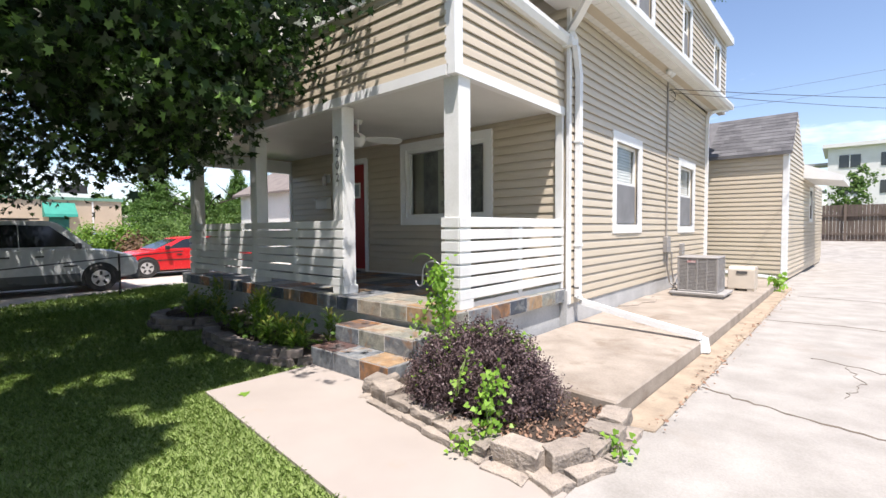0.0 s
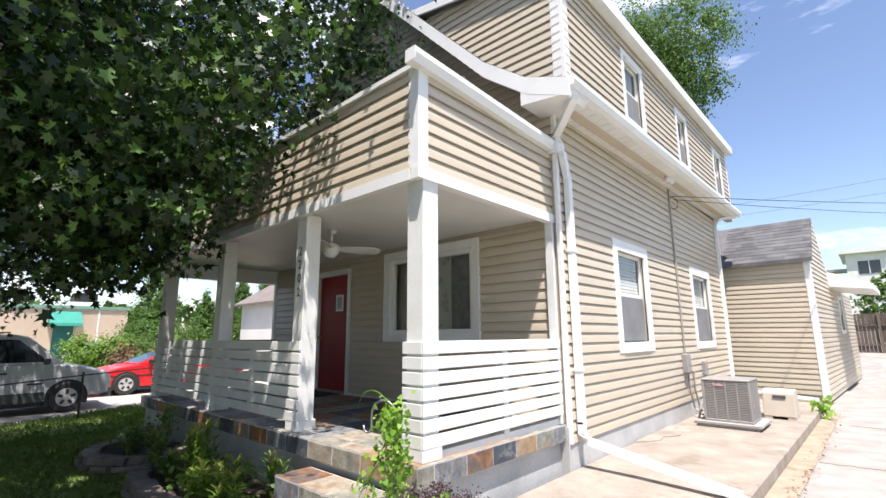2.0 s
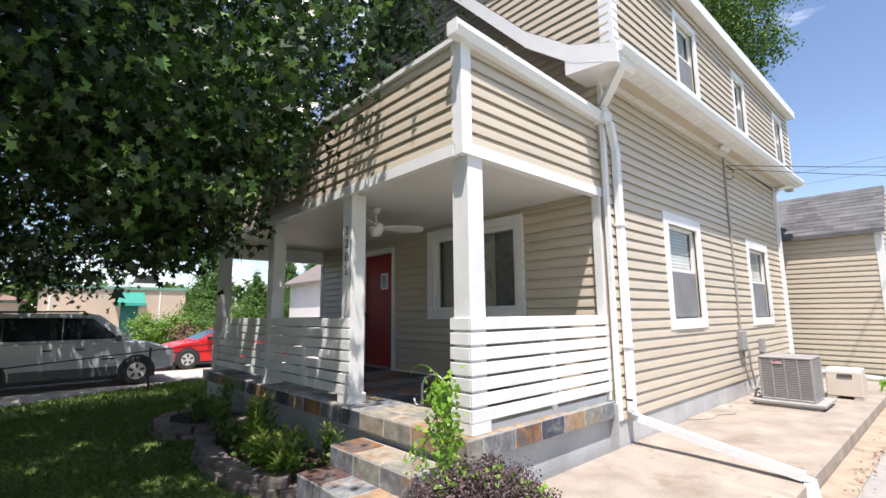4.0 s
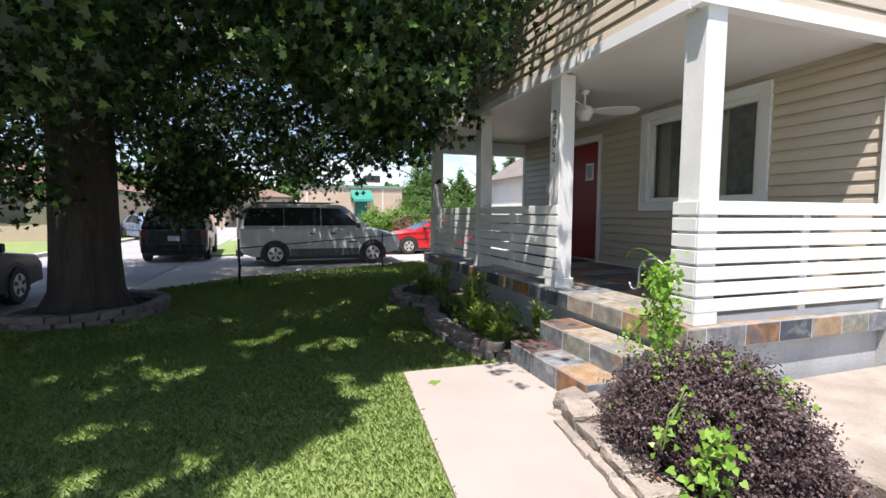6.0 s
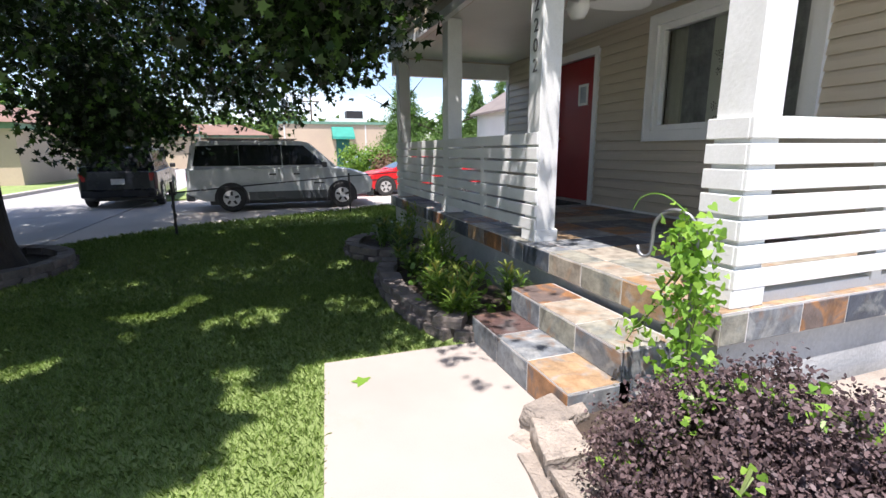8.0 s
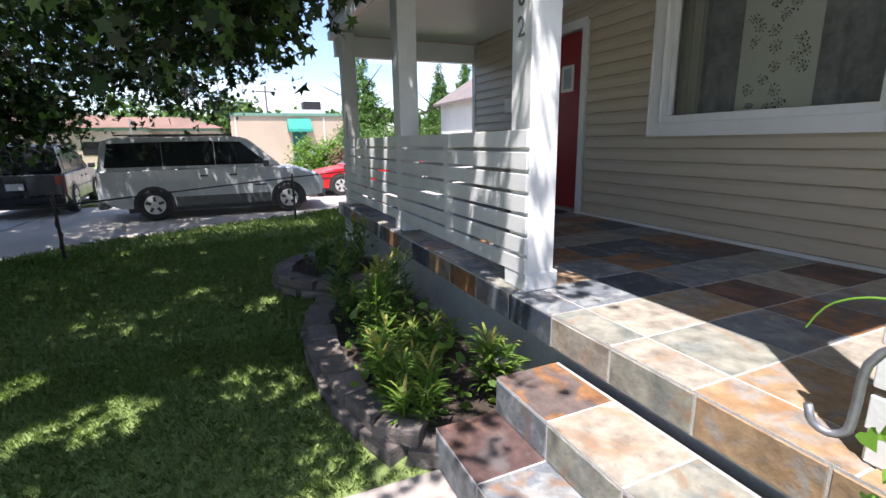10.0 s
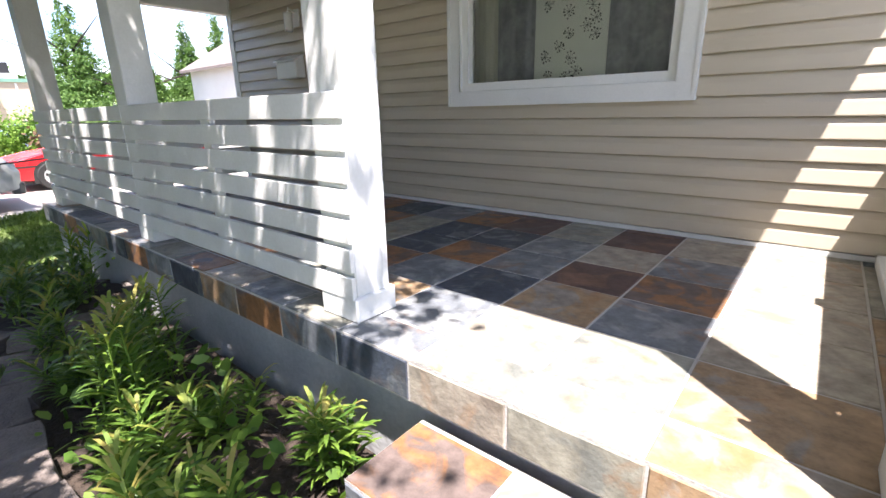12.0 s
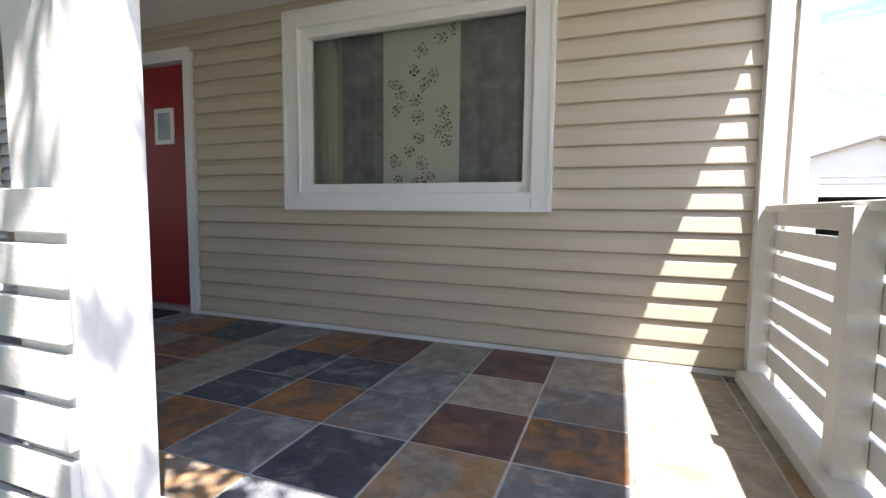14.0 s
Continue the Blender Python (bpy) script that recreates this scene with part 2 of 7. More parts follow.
# ---- helpers of the builder ----
def box(bm, x0, x1, y0, y1, z0, z1, m=None):
    vs = [bm.verts.new((x, y, z)) for z in (z0, z1) for x, y in ((x0, y0), (x1, y0), (x1, y1), (x0, y1))]
    for f in ((3, 2, 1, 0), (4, 5, 6, 7), (0, 1, 5, 4), (1, 2, 6, 5), (2, 3, 7, 6), (3, 0, 4, 7)):
        bm.faces.new([vs[i] for i in f])
    if m is not None:
        for v in vs:
            v.co = m @ v.co
    return vs


def prism(bm, pts, z0, z1):
    """A flat outline (x, y), counter-clockwise, between two heights."""
    lo = [bm.verts.new((x, y, z0)) for x, y in pts]
    hi = [bm.verts.new((x, y, z1)) for x, y in pts]
    k = len(pts)
    bm.faces.new(lo[::-1])
    bm.faces.new(hi)
    for i in range(k):
        bm.faces.new((lo[i], lo[(i + 1) % k], hi[(i + 1) % k], hi[i]))


def loft(bm, rings, closed=True, caps=True):
    """Rings of points joined in order."""
    vr = [[bm.verts.new(p) for p in ring] for ring in rings]
    k = len(vr[0])
    for a, b in zip(vr, vr[1:]):
        for i in range(k if closed else k - 1):
            bm.faces.new((a[i], a[(i + 1) % k], b[(i + 1) % k], b[i]))
    if caps and closed:
        bm.faces.new(vr[0][::-1])
        bm.faces.new(vr[-1])
    return vr


def tube(bm, pts, r, sides=8, r_end=None):
    """A round pipe along points; r may taper to r_end."""
    pts = [Vector(p) for p in pts]
    rings = []
    up = None
    for i, p in enumerate(pts):
        d = (pts[min(i + 1, len(pts) - 1)] - pts[max(i - 1, 0)]).normalized()
        if up is None:
            up = d.orthogonal().normalized()
        up = (up - d * up.dot(d)).normalized()
        side = d.cross(up)
        f = i / max(1, len(pts) - 1)
        rad = r + ((r_end if r_end is not None else r) - r) * f
        rings.append([p + (up * math.cos(a) + side * math.sin(a)) * rad for a in [2 * math.pi * j / sides for j in range(sides)]])
    loft(bm, rings)


def bevel(bm, w, seg=1):
    bmesh.ops.remove_doubles(bm, verts=bm.verts, dist=1e-5)
    bmesh.ops.bevel(bm, geom=list(bm.edges), offset=w, segments=seg, profile=0.5, affect="EDGES", clamp_overlap=True)


def mesh_of(name, bm, material, smooth=False):
    bmesh.ops.recalc_face_normals(bm, faces=bm.faces)
    me = bpy.data.meshes.new(name)
    bm.to_mesh(me)
    bm.free()
    me.materials.append(material)
    if smooth:
        me.polygons.foreach_set("use_smooth", [True] * len(me.polygons))
    return me


def part(name, bm, material, parent=None, label="", smooth=False):
    ob = new(name, mesh_of(name, bm, material, smooth))
    if parent is not None:
        ob.parent = parent
        base = parent
        m = parent.matrix_basis.copy()
        while base.parent is not None:
            m = base.parent.matrix_basis @ base.matrix_parent_inverse @ m
            base = base.parent
        ob.matrix_parent_inverse = m.inverted()
    if label:
        ob["label"] = label
    return ob


def boxpart(name, dims, material, parent=None, label="", bev=0.0, m=None):
    bm = bmesh.new()
    box(bm, *dims, m)
    if bev:
        bevel(bm, bev)
    return part(name, bm, material, parent, label)


def thing(name, x, y, z, label, category, group="", kind=""):
    ob = new(name)
    ob.empty_display_size = 0.1
    ob.matrix_basis = Matrix.Translation((x, y, z))
    return tagged(ob, label, category, group, kind)


def structure(name, bm, material, label, category):
    return tagged(part(name, bm, material), label, category, kind="structure")


def wall_cells(bm, axis, p0, p1, u0, u1, z0, z1, holes):
    """A thick wall along one axis, with rectangular holes (u0, u1, z0, z1) right through."""
    us = sorted({u0, u1, *[h[0] for h in holes], *[h[1] for h in holes]})
    zs = sorted({z0, z1, *[h[2] for h in holes], *[h[3] for h in holes]})
    for a, b in zip(us, us[1:]):
        for c, d in zip(zs, zs[1:]):
            um, zm = (a + b) / 2, (c + d) / 2
            if any(h[0] < um < h[1] and h[2] < zm < h[3] for h in holes):
                continue
            if axis == "x":
                box(bm, a, b, p0, p1, c, d)
            else:
                box(bm, p0, p1, a, b, c, d)


def board_run(wall, p0, p1, out, z0, z1, holes=(), reach=None, rise=0.0, material=None, course=0.12):
    """Lapped boards, one object each, from plan point p0 to p1 on a wall that faces out.
    u runs from p0; holes are (u0, u1, z0, z1); reach(z) narrows a course on a gable; rise lifts the courses along u."""
    p0, p1, out = Vector(p0), Vector(p1), Vector(out)
    length = (p1 - p0).length
    way = (p1 - p0) / length
    z = z0
    while z < z1 - 0.02:
        zb = min(z + course, z1)
        zm = (z + zb) / 2
        spans = [reach(zm) if reach else (0.0, length)]
        for h in holes:
            if h[2] < zm < h[3]:
                spans = [s for a, b in spans for s in ((a, min(b, h[0])), (max(a, h[1]), b)) if s[1] - s[0] > 0.03]
        for a, b in spans:
            if b - a < 0.03:
                continue
            bm = bmesh.new()
            sect = [(0.001, z + 0.016), (0.02, z + 0.016), (0.0205, z), (0.0275, z), (0.0285, z + 0.006), (0.021, z + 0.6 * (zb - z)), (0.010, z + 0.9 * (zb - z)), (0.003, zb), (0.003, zb + 0.014), (0.001, zb + 0.014)]
            loft(bm, [[(*(p0 + way * u + out * q), h + rise * u) for q, h in sect] for u in (a, b)])
            part("siding_board", bm, material or M_SIDING, wall)
        z += course


def siding(wall, axis, plane, out, u0, u1, z0, z1, holes=(), reach=None, course=0.12):
    """board_run on a wall that runs along x or y, holes in world numbers."""
    hs = [(h[0] - u0, h[1] - u0, h[2], h[3]) for h in holes]
    rc = (lambda z: tuple(q - u0 for q in reach(z))) if reach else None
    if axis == "x":
        board_run(wall, (u0, plane), (u1, plane), (0, out), z0, z1, hs, rc, course=course)
    else:
        board_run(wall, (plane, u0), (plane, u1), (out, 0), z0, z1, hs, rc, course=course)


# ---- ground ----
FLOOR = 0.63
bm = bmesh.new()
prism(bm, [(-400, -400), (400, -400), (400, 400), (-400, 400)], -0.6, -0.12)
structure("ground", bm, M_GROUND, "grassy ground reaching to the horizon", "ground")

bm = bmesh.new()
prism(bm, [(0.1, -2.6), (0.1, 1.47), (-3.15, 1.80), (-3.12, 2.90), (-3.12, 3.6), (-8.9, 3.6), (-9.3, 14), (-13.4, 14), (-12.45, 4.35), (-10.5, -0.15), (-9.1, -1.6), (-8.3, -2.6)], -0.3, -0.02)
structure("lawn", bm, M_LAWNSOIL, "front lawn of short green grass in dappled shade", "lawn")

bm = bmesh.new()
prism(bm, [(0.06, -14), (9, -14), (9, 24), (0.06, 24)], -0.3, -0.005)
loft(bm, [[(-6, 24, -0.3), (12, 24, -0.3), (12, 24, -0.005), (-6, 24, -0.005)], [(-6, 33, -0.3), (12, 33, -0.3), (12, 33, 0.75), (-6, 33, 0.75)], [(-6, 60, -0.3), (12, 60, -0.3), (12, 60, 0.8), (-6, 60, 0.8)]])
structure("driveway", bm, M_DRIVE, "sunlit grey driveway of worn gravelly concrete", "driveway")

bm = bmesh.new()
prism(bm, [(-70, -7.0), (0.06, -7.0), (0.06, -2.6), (-8.3, -2.6), (-9.6, -2.2), (-70, -2.2)], -0.3, -0.075)
structure("road", bm, M_ROAD, "pale worn street with patches of tree shade", "road")

bm = bmesh.new()
prism(bm, [(-9.6, -2.2), (-9.1, -1.6), (-10.5, -0.15), (-12.45, 4.35), (-13.4, 14), (-22, 14), (-17.2, -0.6), (-16.6, -2.2)], -0.3, -0.09)
structure("parking_pad", bm, M_APRON, "dusty concrete parking pad beside the street", "pavement")

bm = bmesh.new()
prism(bm, [(-3.15, 1.80), (-2.1, 1.695), (-1.0, 1.585), (0.08, 1.47), (0.06, 2.40), (-0.9, 2.56), (-1.9, 2.68), (-2.1, 2.9), (-3.12, 2.90)], -0.12, 0.0)
structure("front_walk", bm, M_WALK, "smooth sunlit concrete walk leading to the porch steps", "path")

bm = bmesh.new()
prism(bm, [(-1.62, 3.62), (-0.08, 3.50), (-0.02, 6.0), (0.06, 13.9), (-1.62, 13.9)], -0.2, 0.15)
bevel(bm, 0.015)
structure("side_patio", bm, M_PATIO, "stained old concrete slab along the house side", "patio")

# ---- porch ----
bm = bmesh.new()
prism(bm, [(-8.55, 3.66), (-1.735, 3.66), (-1.735, 5.92), (-8.55, 5.92)], -0.2, 0.45)
structure("porch_foundation", bm, M_FOUND, "grey painted concrete foundation under the porch", "foundation")
bm = bmesh.new()
prism(bm, [(-8.58, 3.579), (-1.669, 3.579), (-1.669, 5.92), (-8.58, 5.92)], 0.45, FLOOR - 0.0025)
porch_floor = structure("porch_floor", bm, M_GROUT, "porch floor of multicoloured slate tiles with rust tones", "floor")

STEP_X0, STEP_X1 = -3.16, -1.93
bm = bmesh.new()
box(bm, STEP_X0 + 0.004, STEP_X1 - 0.004, 2.904, 3.3, -0.05, 0.196)
step_1 = structure("step_lower", bm, M_GROUT, "lower porch step clad in slate tiles", "step")
bm = bmesh.new()
box(bm, STEP_X0 + 0.004, STEP_X1 - 0.004, 3.229, 3.6, -0.05, 0.380)
step_2 = structure("step_upper", bm, M_GROUT, "upper porch step clad in slate tiles", "step")

# front wall of the house, under the porch roof
WALL_Y = 5.92
DOOR = (-6.80, -5.80, FLOOR, 2.74)
BIGWIN = (-4.695, -2.97, 1.64, 2.825)
HOUSE_X0, HOUSE_X1, HOUSE_Y1 = -8.5, -1.64, 14.1
bm = bmesh.new()
wall_cells(bm, "x", WALL_Y, WALL_Y + 0.16, HOUSE_X0, HOUSE_X1, 0.1, 4.4, [DOOR, BIGWIN])
# gable above
v = [(HOUSE_X0, 4.4), (HOUSE_X1, 4.4), (-5.1, 8.0)]
loft(bm, [[(x, WALL_Y, z) for x, z in v], [(x, WALL_Y + 0.16, z) for x, z in v]])
wall_front = structure("wall_front", bm, M_SIDING, "front wall with tan lapped siding under the porch", "wall")
siding(wall_front, "x", WALL_Y, -1, HOUSE_X0 + 0.09, -1.80, 0.6685, 2.98, [(-6.87, -5.73, 0, 2.82), (-4.80, -2.87, 1.535, 2.93)], course=0.1245)
siding(wall_front, "x", WALL_Y, -1, HOUSE_X0, HOUSE_X1, 3.75, 7.9, reach=lambda z: (HOUSE_X0 + max(0, z - 4.4) * 0.95, HOUSE_X1 - max(0, z - 4.4) * 0.93))

# side wall
W1 = (7.60, 8.68, 1.50, 2.84)
W2 = (11.45, 12.66, 1.47, 2.83)
bm = bmesh.new()
wall_cells(bm, "y", HOUSE_X1 - 0.16, HOUSE_X1, WALL_Y + 0.16, HOUSE_Y1, 0.42, 4.45, [W1, W2])
wall_side = structure("wall_side", bm, M_SIDING, "sunlit side wall with tan lapped siding", "wall")
siding(wall_side, "y", HOUSE_X1, 1, WALL_Y + 0.02, HOUSE_Y1, 0.42, 4.42, [(W1[0] - 0.1, W1[1] + 0.1, W1[2] - 0.08, W1[3] + 0.08), (W2[0] - 0.1, W2[1] + 0.1, W2[2] - 0.08, W2[3] + 0.08)], course=0.122)
bm = bmesh.new()
box(bm, HOUSE_X1 - 0.2, HOUSE_X1 + 0.012, WALL_Y + 0.17, HOUSE_Y1, -0.2, 0.415)
box(bm, HOUSE_X1 - 0.2, HOUSE_X1 + 0.012, WALL_Y - 0.05, WALL_Y + 0.17, -0.2, 0.60)
structure("side_foundation", bm, M_FOUND, "grey painted foundation under the side wall", "foundation")
bm = bmesh.new()
wall_cells(bm, "y", HOUSE_X0, HOUSE_X0 + 0.16, WALL_Y + 0.16, HOUSE_Y1, -0.2, 4.45, [])
wall_cells(bm, "x", HOUSE_Y1, HOUSE_Y1 + 0.16, HOUSE_X0, HOUSE_X1, -0.2, 7.0, [])
structure("wall_back", bm, M_SIDING, "plain tan far walls of the house", "wall")

# porch ceiling and parapet
bm = bmesh.new()
box(bm, -8.5, -1.80, 3.72, WALL_Y - 0.02, 3.02, 3.12)
structure("ceiling", bm, M_CEIL, "white painted porch ceiling", "ceiling")
PAR_Z0, PAR_Z1 = 2.97, 4.0
bm = bmesh.new()
wall_cells(bm, "x", 3.62, 3.74, -8.55, -1.72, PAR_Z0 + 0.03, PAR_Z1, [])
par_f = structure("parapet_front", bm, M_SIDING, "porch roof parapet with tan lapped siding, front", "wall")
siding(par_f, "x", 3.62, -1, -8.45, -1.80, PAR_Z0 + 0.08, PAR_Z1)
bm = bmesh.new()
wall_cells(bm, "y", -1.84, -1.72, 3.74, WALL_Y, PAR_Z0 + 0.03, PAR_Z1, [])
par_s = structure("parapet_side", bm, M_SIDING, "porch roof parapet with tan lapped siding, side", "wall")
siding(par_s, "y", -1.72, 1, 3.72, WALL_Y + 0.02, PAR_Z0 + 0.08, PAR_Z1)
bm = bmesh.new()
wall_cells(bm, "y", -8.55, -8.43, 3.74, WALL_Y, PAR_Z0 + 0.03, PAR_Z1, [])
structure("parapet_far", bm, M_SIDING, "porch roof parapet, far end", "wall")
bm = bmesh.new()
box(bm, -8.5, -1.8, 3.7, 5.95, 3.90, 3.96)
structure("porch_roof", bm, M_SHINGLE, "flat dark porch roof behind the parapet", "roof")
bm = bmesh.new()
box(bm, -8.58, -1.80, 3.585, 3.66, PAR_Z0 - 0.02, PAR_Z0 + 0.085)
box(bm, -1.775, -1.68, 3.585, WALL_Y, PAR_Z0 - 0.02, PAR_Z0 + 0.085)
box(bm, -8.58, -8.45, 3.66, WALL_Y, PAR_Z0 - 0.24, PAR_Z0 + 0.08)
structure("beam_trim", bm, M_WHITE, "white painted trim along the porch beam", "trim")

# posts
def porch_post(x1, y0, y1, z1, w=0.21):
    e = thing("porch_post", x1 - w / 2, (y0 + y1) / 2, FLOOR, "square white painted wooden porch post", "post", "porch posts")
    boxpart("shaft", (x1 - w, x1, y0, y1, FLOOR, z1), M_WHITE_OLD, e, bev=0.006)
    boxpart("base_trim", (x1 - w - 0.02, x1 + 0.02, y0 - 0.02, y1 + 0.02, FLOOR, FLOOR + 0.11), M_WHITE_OLD, e, bev=0.008)
    return e


post_xs = [-1.71, -3.575, -5.76, -8.14]
for px in post_xs:
    porch_post(px, 3.675, 3.865, 2.99, 0.2)

# ---- upper house ----
RISE = 0.02


def lift(y):
    return RISE * (y - 5.6)


def slab_along(bm, x0, x1, y0, y1, z0, z1):
    """A box along y whose height follows lift(y)."""
    loft(bm, [[(x0, y, z0 + lift(y)), (x1, y, z0 + lift(y)), (x1, y, z1 + lift(y)), (x0, y, z1 + lift(y))] for y in (y0, y1)])


bm = bmesh.new()
slab_along(bm, -1.66, -1.22, 5.48, 14.6, 4.36, 4.42)
for k in range(45):
    y = 5.7 + k * 0.2
    slab_along(bm, -1.64, -1.24, y, y + 0.012, 4.352, 4.362)
structure("side_soffit", bm, M_SOFFIT, "white metal soffit under the side eave", "trim")
# roof: flared at the eave, steep above
RP = [(-1.16, 4.50), (-1.72, 4.72), (-2.35, 5.20), (-3.46, 6.38), (-5.1, 8.1)]
LP = [(-10.2 - x, z) for x, z in RP[::-1]]
bm = bmesh.new()
line = RP + LP[1:]
ring = [(x, z) for x, z in line] + [(x, z - 0.09) for x, z in line[::-1]]
loft(bm, [[(x, y, z + lift(y)) for x, z in ring] for y in (5.46, 14.7)])
structure("main_roof", bm, M_SHINGLE, "steep dark shingled main roof with flared eaves", "roof")
bm = bmesh.new()
ring = [(x, z - 0.015) for x, z in line] + [(x, z - 0.24) for x, z in line[::-1]]
loft(bm, [[(x, y, z) for x, z in ring] for y in (5.44, 5.50)])
loft(bm, [[(x, y, z) for x, z in ((-1.80, 4.36), (-1.22, 4.30), (-1.17, 4.34), (-1.17, 4.44), (-1.74, 4.66), (-1.80, 4.68))] for y in (5.442, 5.93)])
structure("rake_fascia", bm, M_WHITE, "white rake board along the front roof edge", "trim")


def gutter(label, x, y0, y1, z, slope):
    bm = bmesh.new()
    sect = [(0, 0), (0.09, 0), (0.125, 0.07), (0.125, 0.12), (0.113, 0.12), (0.108, 0.07), (0.085, 0.012), (0.012, 0.012), (0.012, 0.12), (0, 0.12)]
    loft(bm, [[(x + a, y, z + b + slope * (y - y0)) for a, b in sect] for y in (y0, y1)])
    e = thing("gutter", x, y0, z, label, "gutter")
    part("channel", bm, M_WHITE, e)
    for y in (y0, y1):
        bm = bmesh.new()
        zz = z + slope * (y - y0)
        prism(bm, [(x, y - 0.004), (x + 0.126, y - 0.004), (x + 0.126, y + 0.004), (x, y + 0.004)], zz, zz + 0.122)
        part("end_cap", bm, M_WHITE, e)
    return e


gutter("white aluminium eave gutter along the side roof", -1.23, 5.46, 14.62, 4.385, RISE)
gutter("white gutter along the porch parapet holding dry leaves", -1.72, 3.46, 6.0, 3.97, -0.045)
bm = bmesh.new()
rng = random.Random(4)
for k in range(140):
    y = rng.uniform(4.0, 5.9)
    q = Vector((-1.66 + rng.uniform(-0.04, 0.05), y, 4.08 - 0.045 * (y - 3.46) + rng.uniform(0, 0.03)))
    a = rng.uniform(0, 6.28)
    d1, d2 = Vector((math.cos(a), math.sin(a), rng.uniform(-0.4, 0.4))) * 0.03, Vector((-math.sin(a), math.cos(a), rng.uniform(-0.4, 0.4))) * 0.018
    bm.faces.new([bm.verts.new(q + w) for w in (-d1, -d2, d1, d2)])
M_DEADLEAF = leafy("dead_leaf", (0.20, 0.115, 0.075), (0.34, 0.22, 0.15), 0.8, 0.1)
tagged(part("gutter_litter", bm, M_DEADLEAF), "dry brown leaves lying in the gutter", "leaves", kind="stuff")

# dormer storey
DX, DY0, DY1 = -1.38, 5.80, 14.95
UW = [(7.78, 8.5, 4.86, 5.92), (10.5, 11.08, 4.86, 5.9), (13.45, 14.1, 4.84, 5.9)]
bm = bmesh.new()
cuts = sorted({DY0, DY1, *[q for w in UW for q in w[:2]]})
for a, b in zip(cuts, cuts[1:]):
    hole = [w for w in UW if w[0] <= a and b <= w[1]]
    for z0, z1 in ([(4.35, hole[0][2]), (hole[0][3], 6.3)] if hole else [(4.35, 6.3)]):
        slab_along(bm, DX - 0.14, DX, a, b, z0, z1)
dormer_side = structure("wall_dormer_side", bm, M_SIDING, "upper side wall with tan lapped siding", "wall")
board_run(dormer_side, (DX, DY0), (DX, DY1), (1, 0), 4.42, 6.28, [(a - 0.08 - DY0, b + 0.08 - DY0, z0 - 0.06, z1 + 0.08) for a, b, z0, z1 in UW], rise=RISE)
bm = bmesh.new()
outline = [(DX, 4.45), (DX, 6.33), (-3.75, 6.78), (-3.1, 5.98), (-2.35, 5.16)]
loft(bm, [[(x, y, z) for x, z in outline] for y in (DY0, DY0 + 0.14)])
dormer_front = structure("wall_dormer_front", bm, M_SIDING, "upper front wall with tan lapped siding above the roof", "wall")


def dormer_reach(z):
    low = -1.38 - max(0, z - 4.62) * 1.06 - (0.35 if z > 4.62 else 0.0)
    high = -1.38 - max(0, z - 6.36) * 5.2
    return (max(0.0, low + 3.9), max(0.0, high - 0.02 + 3.9))


board_run(dormer_front, (-3.9, DY0), (DX, DY0), (0, -1), 4.62, 6.72, reach=dormer_reach)
bm = bmesh.new()
loft(bm, [[(DX + 0.14, y, 6.30 + lift(y)), (DX + 0.14, y, 6.40 + lift(y)), (-3.95, y, 6.93 + lift(y)), (-3.95, y, 6.80 + lift(y))] for y in (DY0 - 0.1, DY1 + 0.15)])
structure("dormer_roof", bm, M_SHINGLE, "low dark roof over the upper storey", "roof")
bm = bmesh.new()
slab_along(bm, DX + 0.0, DX + 0.17, DY0 - 0.12, DY1 + 0.17, 6.24, 6.42)
loft(bm, [[(DX + 0.14, y, 6.26), (DX + 0.14, y, 6.42), (-3.95, y, 6.95), (-3.95, y, 6.82)] for y in (DY0 - 0.13, DY0 - 0.095)])
box(bm, DX - 0.14, DX + 0.024, DY0 - 0.026, DY0, 4.5, 6.32)
box(bm, DX, DX + 0.026, DY0 + 0.002, DY0 + 0.12, 4.45, 6.30)
box(bm, DX, DX + 0.026, DY1 - 0.12, DY1, 4.55, 6.5)
structure("dormer_trim", bm, M_WHITE, "white corner and eave trim of the upper storey", "trim")


# ---- windows ----
def pane_quad(corners, material, parent):
    """One sheet of glass; the corners run counter-clockwise seen from outside."""
    me = bpy.data.meshes.new("pane")
    me.from_pydata(corners, [], [(0, 1, 2, 3)])
    me.materials.append(material)
    ob = new("pane", me)
    ob.parent = parent
    m = parent.matrix_basis.copy()
    if parent.parent is not None:
        m = parent.parent.matrix_basis @ parent.matrix_parent_inverse @ m
    ob.matrix_parent_inverse = m.inverted()
    ob.visible_shadow = False
    return ob


M_BLIND = surface("pale_blind", (0.76, 0.77, 0.77), (0.68, 0.69, 0.69), 0.6, 3, 30, 0.03)
M_SCREEN = surface("insect_screen", (0.20, 0.205, 0.21), (0.16, 0.165, 0.17), 0.7, 4, 200, 0.1)


